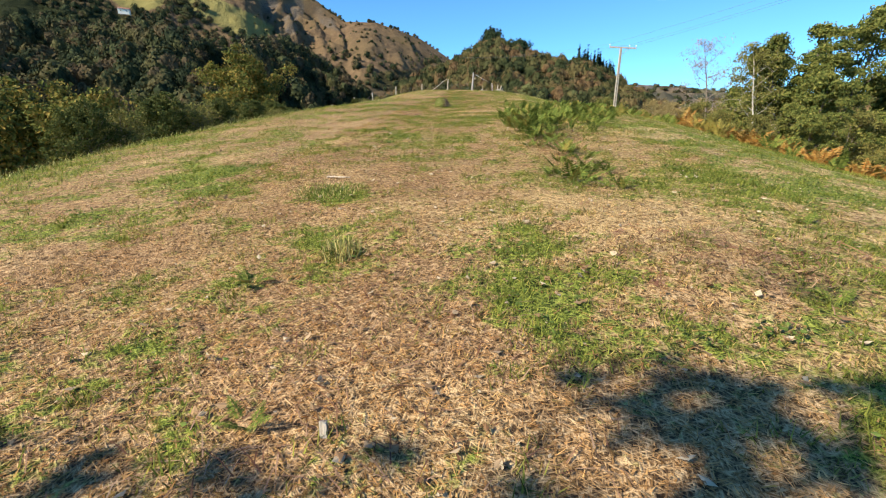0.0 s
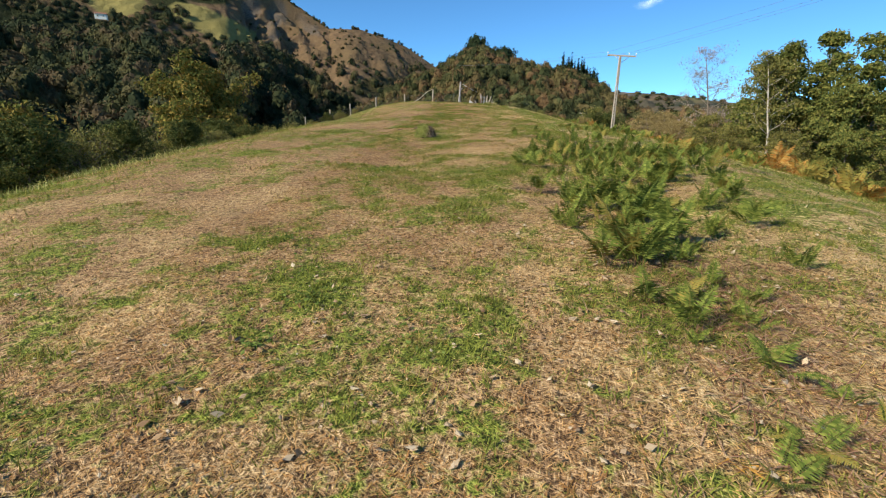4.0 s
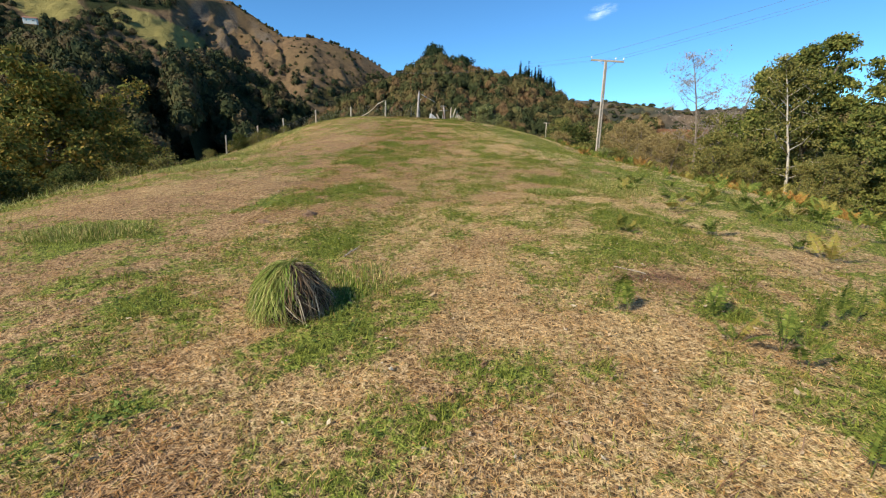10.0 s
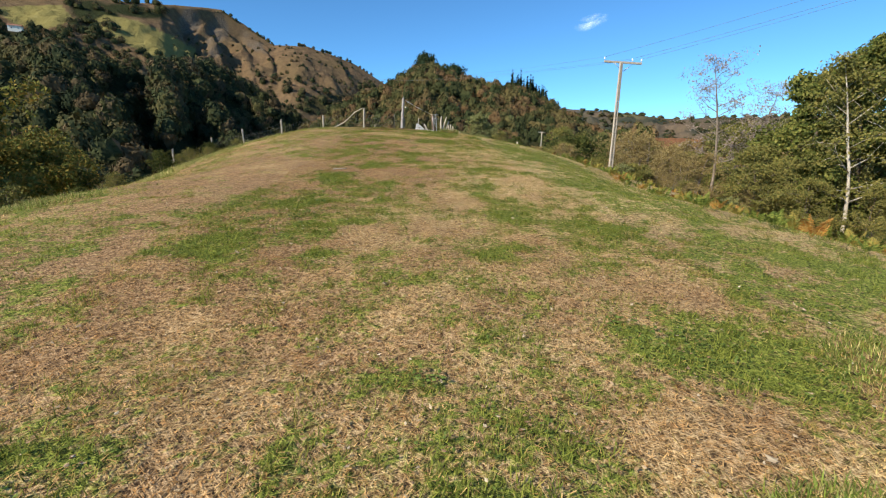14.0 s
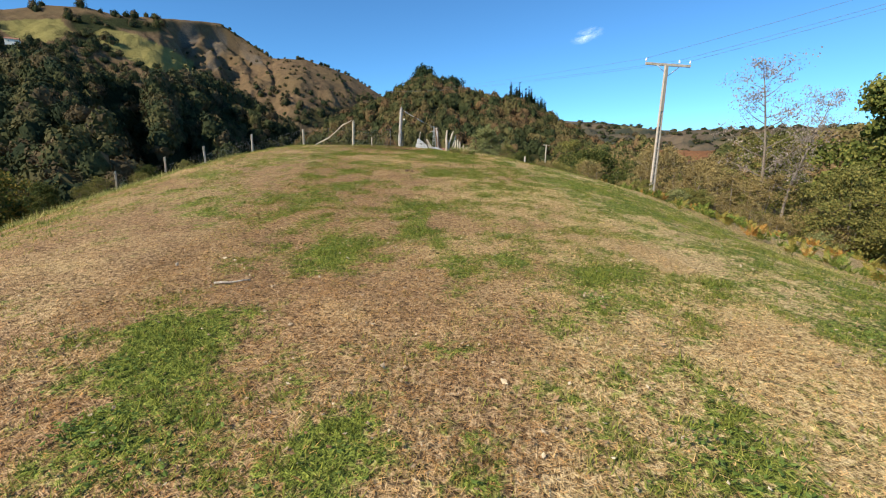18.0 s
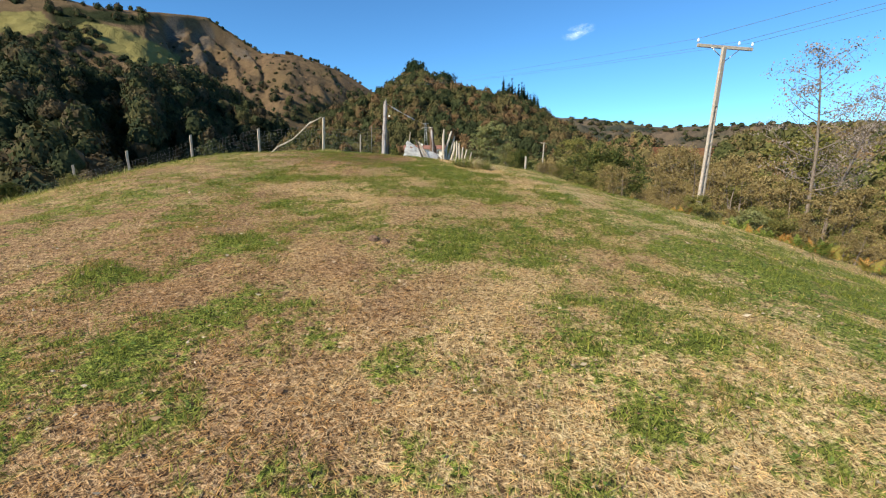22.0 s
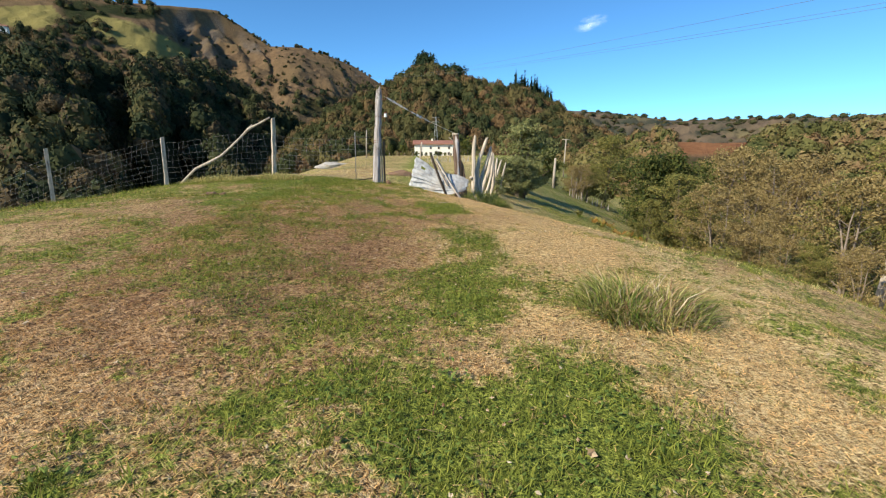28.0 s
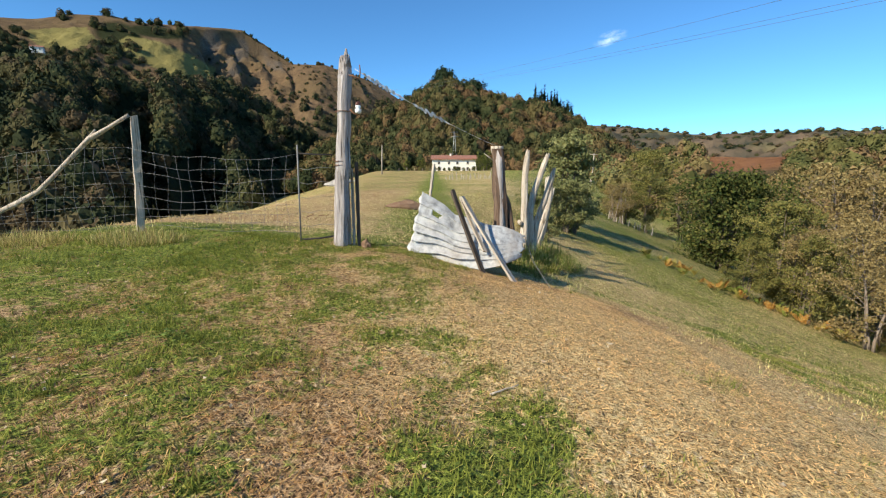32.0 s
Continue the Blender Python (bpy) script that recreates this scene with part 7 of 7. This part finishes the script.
# ---- the turf ----
def turf():
    r = np.random.RandomState(20)

    def band(x0, x1, y0, y1, per):
        n = int((x1 - x0) * (y1 - y0) * per)
        return r.uniform(x0, x1, n), r.uniform(y0, y1, n)

    bits = [band(-2.5, 2.7, 0.4, 54.5, 3400), band(-8, -2.5, 0.4, 54.5, 620), band(2.7, 8.5, 0.4, 54.5, 620), band(2.9, 8.5, 54.5, 66, 420), band(8.5, 14, 46, 66, 260)]
    x, y = np.concatenate([b[0] for b in bits]), np.concatenate([b[1] for b in bits])
    g, s, pl = cover(x, y)
    keep = r.uniform(0, 1, len(x)) > 0.75 * s
    x, y, g, pl = x[keep], y[keep], g[keep], pl[keep]
    n = len(x)
    tuft = lumps(x, y, 91, 0.16)
    # paler and darker lumps painted into blades, for sun and shade on small bumps
    pl = np.clip(pl + 0.08 + 0.45 * lumps(x, y, 95, 0.24), 0, 1)
    fresh = np.clip((g - 0.44) * 2.4 + 0.75 * tuft + r.normal(0.0, 0.38, n) + 0.36, 0, 1)
    out = np.clip((np.abs(x - 0.2) - 2.2) / 4, 0, 1) * np.where(x > 0, 0.5, 1.0)
    ln = (0.030 + 0.014 * np.clip(fresh * (g + 0.25), 0, 1) + 0.018 * out) * r.uniform(0.5, 1.6, n) * (1 + 0.45 * tuft)
    wd = (0.0056 + 0.004 * out) * r.uniform(0.7, 1.4, n)
    lean = np.clip(r.normal(1.10 - 0.32 * fresh, 0.2, n), 0.15, 1.25)
    a = r.uniform(0, 2 * np.pi, n)
    z = ground_height(x, y) - 0.004 + r.uniform(0, 0.012, n) * (fresh < 0.3)
    side = np.stack([-np.sin(a), np.cos(a), 0 * a], -1) * (wd / 2)[:, None]
    base = np.stack([x, y, z], -1)
    rise = np.sqrt(np.clip(1 - (lean * 0.78) ** 2, 0.04, 1))
    tip = base + np.stack([np.cos(a) * lean * ln, np.sin(a) * lean * ln, rise * ln * (0.25 + 0.75 * fresh)], -1)
    co = np.stack([base - side, base + side, tip], 1).reshape(-1, 3)
    me = mesh_of("turf_grass", co, np.arange(n * 3).reshape(-1, 3), (BLADE,), False, {"green": np.repeat(fresh, 3), "pale": np.repeat(pl, 3)})
    tagged(new("turf_grass", me), "short grazed grass, part green and part dry straw", "grass", kind="stuff")
    # rank grass beyond the gate and along both edges
    bits = [band(-6, 4, 54.6, 74, 130), band(-10.5, -7.2, 6, 54, 230), band(4.5, 9.5, 8, 52, 60), band(3.0, 14, 46, 66, 160)]
    x, y = np.concatenate([b[0] for b in bits]), np.concatenate([b[1] for b in bits])
    keep = (np.abs(x - 0.9) > 0.7) | (y < 54.6) | (x > 3)
    x, y = x[keep], y[keep]
    n = len(x)
    co, fa = blade_arrays(r, x, y, ground_height(x, y) - 0.01, np.where((y > 54.6) & (x < 3), r.uniform(0.05, 0.20, n) * np.where(x < -0.8, 0.6, 1.0), np.where(x < -6.5, r.uniform(0.08, 0.30, n), r.uniform(0.03, 0.09, n))), r.uniform(0.006, 0.012, n), np.clip(r.normal(0.75, 0.25, n), 0.1, 1.2))
    gg = np.where((y > 54.6) & (x < 3), np.clip(0.35 - 0.3 * np.clip((-x - 0.8) / 1.5, 0, 1) + 0.4 * lumps(x, y, 17, 2.4), 0, 1) + r.normal(0, 0.15, n), np.where(x < 0, r.normal(0.7, 0.25, n), np.where(y > 46, r.normal(0.35, 0.3, n), r.normal(0.75, 0.25, n))))
    me = mesh_of("rank_grass", co, fa, (TALL,), False, {"green": np.repeat(np.clip(gg, 0, 1), 5), "pale": np.repeat(r.uniform(0.5, 1.0, n), 5)})
    tagged(new("rank_grass", me), "long uncut yellow-green grass at the meadow's edges", "grass", kind="stuff")
    # small broad leaves in the green patches
    x, y = band(-3.2, 3.4, 0.6, 54, 620)
    g, s, pl = cover(x, y)
    keep = r.uniform(0, 1, len(x)) < np.clip((g - 0.45) * 1.8, 0, 1)
    x, y = x[keep], y[keep]
    c = np.stack([x, y, ground_height(x, y) + r.uniform(0.008, 0.035, len(x))], -1)
    co, fa = leaf_quads(r, c, 0.006, len(c), 0.0105, 0.25)
    me = mesh_of("clover", co, fa, (CLOVER,))
    tagged(new("clover", me), "small green clover and plantain leaves in the turf", "weeds", kind="stuff")
    # raised tufts
    cx, cy = band(-4.5, 5.5, 0.6, 54.3, 24.0)
    g, s, pl = cover(cx, cy)
    keep = g > 0.36
    cx, cy, g, s, pl = cx[keep], cy[keep], g[keep], s[keep], pl[keep]
    per = r.randint(16, 60, len(cx))
    k = np.repeat(np.arange(len(cx)), per)
    n = len(k)
    rad = np.repeat(r.uniform(0.015, 0.06, len(cx)), per)
    tall = np.repeat(r.uniform(0.02, 0.045, len(cx)), per)
    x, y = cx[k] + r.normal(0, 1, n) * rad, cy[k] + r.normal(0, 1, n) * rad
    gg = np.clip((g[k] - 0.42) * 3.5 + 0.45 + r.normal(0, 0.22, n), 0, 1)
    a, ln, wd = r.uniform(0, 2 * np.pi, n), tall * r.uniform(0.6, 1.2, n) * (0.5 + 0.5 * gg), r.uniform(0.005, 0.009, n)
    lean = np.clip(r.normal(1.0 - 0.45 * gg, 0.2, n), 0.2, 1.2)
    base = np.stack([x, y, ground_height(x, y) - 0.005], -1)
    side = np.stack([-np.sin(a), np.cos(a), 0 * a], -1) * (wd / 2)[:, None]
    tip = base + np.stack([np.cos(a) * lean * ln, np.sin(a) * lean * ln, ln * np.sqrt(np.clip(1 - (lean * 0.78) ** 2, 0.05, 1))], -1)
    me = mesh_of("turf_tufts", np.stack([base - side, base + side, tip], 1).reshape(-1, 3), np.arange(n * 3).reshape(-1, 3), (BLADE,), False, {"green": np.repeat(gg, 3), "pale": np.repeat(pl[k], 3)})
    tagged(new("turf_tufts", me), "small raised tufts of green and dry grass", "grass", kind="stuff")
    # weeds in rosettes
    cx, cy = band(-3.5, 4.5, 0.6, 54, 1.5)
    g, s, pl = cover(cx, cy)
    keep = g > 0.42
    cx, cy = cx[keep], cy[keep]
    per = r.randint(14, 70, len(cx))
    k = np.repeat(np.arange(len(cx)), per)
    rad = np.repeat(r.uniform(0.04, 0.13, len(cx)), per)
    x, y = cx[k] + r.normal(0, 1, len(k)) * rad, cy[k] + r.normal(0, 1, len(k)) * rad
    c = np.stack([x, y, ground_height(x, y) + r.uniform(0.01, 0.06, len(x))], -1)
    co, fa = leaf_quads(r, c, 0.004, len(c), 0.013, 0.3)
    me = mesh_of("broadleaf_weeds", co, fa, (CLOVER,))
    tagged(new("broadleaf_weeds", me), "low dark green broadleaf weeds in clumps", "weeds", kind="stuff")
    # flecks of straw and bark
    x, y = band(-3.4, 3.4, 0.5, 54, 55)
    c = np.stack([x, y, ground_height(x, y) + r.uniform(0.012, 0.035, len(x))], -1)
    co, fa = leaf_quads(r, c, 0.003, len(c), 0.011, 0.3)
    me = mesh_of("turf_litter", co, fa, (LITTER,))
    tagged(new("turf_litter", me), "fine pale and brown litter in the turf", "litter", kind="stuff")
    # loose straw lying on the turf
    x, y = band(-3.6, 3.8, 0.5, 54, 300)
    g, s, pl = cover(x, y)
    keep = r.uniform(0, 1, len(x)) > np.maximum(0.8 * np.clip((g - 0.3) * 2.0, 0, 1), s)
    x, y, pl = x[keep], y[keep], pl[keep]
    n = len(x)
    a, ln, wd = r.uniform(0, 2 * np.pi, n), r.uniform(0.02, 0.075, n), r.uniform(0.0013, 0.0028, n)
    ex, ey = x + np.cos(a) * ln, y + np.sin(a) * ln
    base, tip = np.stack([x, y, ground_height(x, y) + r.uniform(0.004, 0.022, n)], -1), np.stack([ex, ey, ground_height(ex, ey) + r.uniform(0.004, 0.026, n)], -1)
    side = np.stack([-np.sin(a), np.cos(a), 0 * a], -1) * wd[:, None]
    me = mesh_of("loose_straw", np.stack([base - side, base + side, tip], 1).reshape(-1, 3), np.arange(n * 3).reshape(-1, 3), (BLADE,), False, {"green": np.zeros(n * 3), "pale": np.repeat(np.clip(pl + 0.15, 0, 1), 3)})
    tagged(new("loose_straw", me), "fine dry straw lying flat on the turf", "straw", kind="stuff")
    # broken stems of dead bracken
    spots = ((1.4, 2.5, 0.45, 0.2, 800), (1.2, 7.6, 0.4, 0.4, 700), (1.65, 17.1, 0.5, 0.25, 700), (1.0, 6.2, 0.3, 0.45, 400), (0.9, 4.4, 0.25, 0.4, 300), (1.2, 14.6, 0.4, 0.4, 600), (-0.5, 1.6, 0.5, 0.5, 700), (1.15, 7.4, 0.35, 0.5, 900), (1.05, 5.6, 0.25, 0.9, 900), (-1.4, 46.2, 1.0, 1.1, 6000), (-0.6, 45.2, 0.5, 0.8, 1500))
    x = np.concatenate([r.normal(q[0], q[2], q[4]) for q in spots])
    y = np.concatenate([r.normal(q[1], q[3], q[4]) for q in spots])
    n = len(x)
    co, fa = blade_arrays(r, x, y, ground_height(x, y) + 0.01, r.uniform(0.05, 0.18, n), r.uniform(0.003, 0.006, n), np.clip(r.normal(1.2, 0.12, n), 0.9, 1.3))
    me = mesh_of("bracken_litter", co, fa, (FERN_DEAD,))
    tagged(new("bracken_litter", me), "broken red-brown stems of dead bracken", "litter", kind="stuff")
    # fallen leaves
    x, y = band(-4, 4, 0.5, 54, 3.2)
    x2, y2 = band(-1.6, 2.2, 0.4, 9.0, 26)
    x, y = np.concatenate([x, x2]), np.concatenate([y, y2])
    c = np.stack([x, y, ground_height(x, y) + r.uniform(0.012, 0.03, len(x))], -1)
    co, fa = leaf_quads(r, c, 0.004, len(c), 0.021, 0.3)
    me = mesh_of("fallen_leaves", co, fa, (LITTER,))
    tagged(new("fallen_leaves", me), "scattered dry fallen leaves, brown and pale", "leaves", kind="stuff")


turf()


# ---- sticks, stones and clods ----
def stick(x, y, length, turn, label, r0=0.012, material=PALE_WOOD, seed=0):
    ob = thing("stick", x, y, gz(x, y), label, "stick", "sticks on the turf", turn)
    rr = random.Random(seed)
    rad = radians(turn)
    pts = []
    for i in range(6):
        u = (i / 5 - 0.5) * length
        gx, gy = x + u * math.cos(rad), y + u * math.sin(rad)
        pts.append((u, rr.uniform(-0.015, 0.015), gz(gx, gy) - gz(x, y) + r0 * 0.8 + 0.01))
    put_part("shaft", tube("shaft", pts, [r0 * (1 - 0.08 * i) for i in range(6)], material, 6, 0.15, seed), ob)


stick(-1.38, 4.43, 0.24, -4, "pale bare stick lying on the turf", 0.010, seed=1)
stick(-1.56, 29.88, 0.27, 20, "grey splintered piece of wood on dry turf", 0.010, GREY_WOOD, seed=2)
stick(1.3, 17.25, 0.26, -40, "thin dry stem among dead bracken", 0.004, GREY_WOOD, seed=3)
stick(-1.1, 17.9, 0.3, 70, "grey twig lying on the turf", 0.007, GREY_WOOD, 4)
stick(0.7, 50.2, 0.2, 30, "short pale twig on the turf", 0.006, seed=5)
ob = thing("peg", -0.43, 1.12, gz(-0.43, 1.12) - 0.02, "short grey wooden peg standing in the turf", "peg")
put_part("shaft", plank_mesh("shaft", 0.07, 0.022, 0.016, GREY_WOOD, 0.0, 3), ob)


def clod(name, x, y, w, d, h, material, label, category, group, seed):
    r = random.Random(seed)
    bm = bmesh.new()
    bmesh.ops.create_icosphere(bm, subdivisions=3, radius=1)
    for v in bm.verts:
        k = 1 + 0.35 * noise.noise(v.co * 1.6 + Vector((seed, 0, 0))) + 0.15 * noise.noise(v.co * 5 + Vector((0, seed, 0)))
        v.co = Vector((v.co.x * w * k, v.co.y * d * k, max(-0.3, v.co.z) * h * k))
    ob = thing(name, x, y, gz(x, y), label, category, group, r.uniform(0, 360))
    part("mass", bm, material, ob, smooth=False)


for k, (x, y, s) in enumerate(((-1.81, 19.24, 0.06), (-2.3, 19.0, 0.05), (-0.24, 36.75, 0.05), (-0.12, 36.68, 0.04), (-3.75, 50.3, 0.08), (-3.5, 50.25, 0.06))):
    clod("soil_clod", x, y, s * 1.6, s, s * 0.8, SOIL, "dark clod of turned-up soil", "clod", "clods of soil", k + 1)
fern(0.10, 15.18, 0.45, "dead", "single red-brown dead bracken frond lying on the turf", DEAD_FERNS, 2, flat=True)
clod("earth_mound", -0.55, 62, 0.55, 0.35, 0.24, SOIL, "low brown earth mound in the dry meadow", "mound", "", 31)
clod("stone_pile", -13.5, 120, 3.0, 1.2, 0.8, STONE, "pile of pale stones in the far meadow", "stones", "", 33)
clod("stone_pile", -18.0, 108, 2.0, 0.9, 0.5, STONE, "pile of pale stones in the far meadow", "stones", "", 35)
clod("gate_stone", -0.62, 54.05, 0.06, 0.07, 0.10, SOIL, "dark rough stone at the foot of the gate post", "stone", "", 37)
for k in range(16):
    post("paling", 2.0 + k * 0.42 + rf.uniform(-0.15, 0.15), 104 + 0.5 * k, rf.uniform(0.45, 0.95), 0.06, 0.05, rf.uniform(-0.2, 0.2), 0, GREY_WOOD, "short grey paling of an old garden fence", "palings in the far meadow", 0.02, 300 + k)
for k in range(12):
    post("rail_stake", 17.5 + k * 0.55 + rf.uniform(-0.2, 0.2), 92 + 0.25 * k, rf.uniform(0.5, 1.0), 0.05, 0.04, rf.uniform(-0.2, 0.2), 0, GREY_WOOD, "grey stake of a distant fence", "stakes of the distant fence", 0.02, 340 + k)
for k in range(14):
    post("house_fence_post", -14 + k * 3.2, 236 + 0.2 * k, 1.3, 0.10, 0.09, 0, 0, GREY_WOOD, "grey post of the fence before the farmhouse", "posts before the farmhouse", 0.02, 380 + k)


def cottage(head, rise, dist, w, label):
    a = radians(head)
    x, y = EYE[0] + dist * math.sin(a), EYE[1] + dist * math.cos(a)
    z = EYE[2] + dist * math.tan(radians(rise))
    ob = thing("hill_cottage", x, y, z - 3, label, "house", "", 25)
    part("wall", box_bm(w, w * 0.6, 8, 0, 0, 3), PLASTER, ob)
    bm = bmesh.new()
    vs = [bm.verts.new(p) for p in ((-w * .54, -w * .36, 6.8), (w * .54, -w * .36, 6.8), (w * .54, w * .36, 6.8), (-w * .54, w * .36, 6.8), (-w * .54, 0, 9.5), (w * .54, 0, 9.5))]
    for f in ((0, 1, 5, 4), (2, 3, 4, 5), (0, 4, 3), (1, 2, 5), (3, 2, 1, 0)):
        bm.faces.new([vs[i] for i in f])
    part("roof", bm, TILE, ob)
    for k in (-0.22, 0.26):
        part("window", box_bm(1.1, 0.3, 1.5, k * w, -w * 0.3 - 0.1, 4), DARK, ob)


cottage(-39.2, 10.75, 880, 15, "small white cottage high on the mountain")


def cloud():
    n = Nodes("cloud", 1.0, spec=0.0)
    f = n.noise(0.012, 6, 0.65, stretch=(1, 1, 2.2))
    x = n.t.nodes.new("ShaderNodeTexGradient")
    x.gradient_type = "SPHERICAL"
    mp = n.t.nodes.new("ShaderNodeMapping")
    mp.inputs["Scale"].default_value = (1 / 100, 1, 1 / 42)
    n.t.links.new(n.pos(), mp.inputs["Vector"])
    n.t.links.new(mp.outputs[0], x.inputs[0])
    fac = n.ramp(n.math("MULTIPLY", x.outputs["Fac"], n.ramp(f, (0.38, 0.0), (0.68, 1.0))), (0.05, 0.0), (0.6, 0.28))
    n.put(n.b.inputs["Alpha"], fac)
    n.colour((0.85, 0.87, 0.9))
    # own glow, in place of sunlight scattered through the cloud
    n.b.inputs["Emission Color"].default_value = (0.8, 0.9, 1.0, 1)
    n.b.inputs["Emission Strength"].default_value = 0.55
    a, dist = radians(20.4), 2600
    c = Vector((EYE[0] + dist * math.sin(a), EYE[1] + dist * math.cos(a), EYE[2] + dist * math.tan(radians(14.3))))
    me = mesh_of("cloud", [(-110, 0, -50), (110, 0, -50), (110, 0, 50), (-110, 0, 50)], [(0, 1, 2, 3)], (n.m,))
    ob = tagged(new("cloud", me), "small thin white cloud in a clear blue sky", "cloud", kind="structure")
    ob.matrix_world = Matrix.Translation(c) @ pose(0, 0, 0, 0, -14, -20)


cloud()
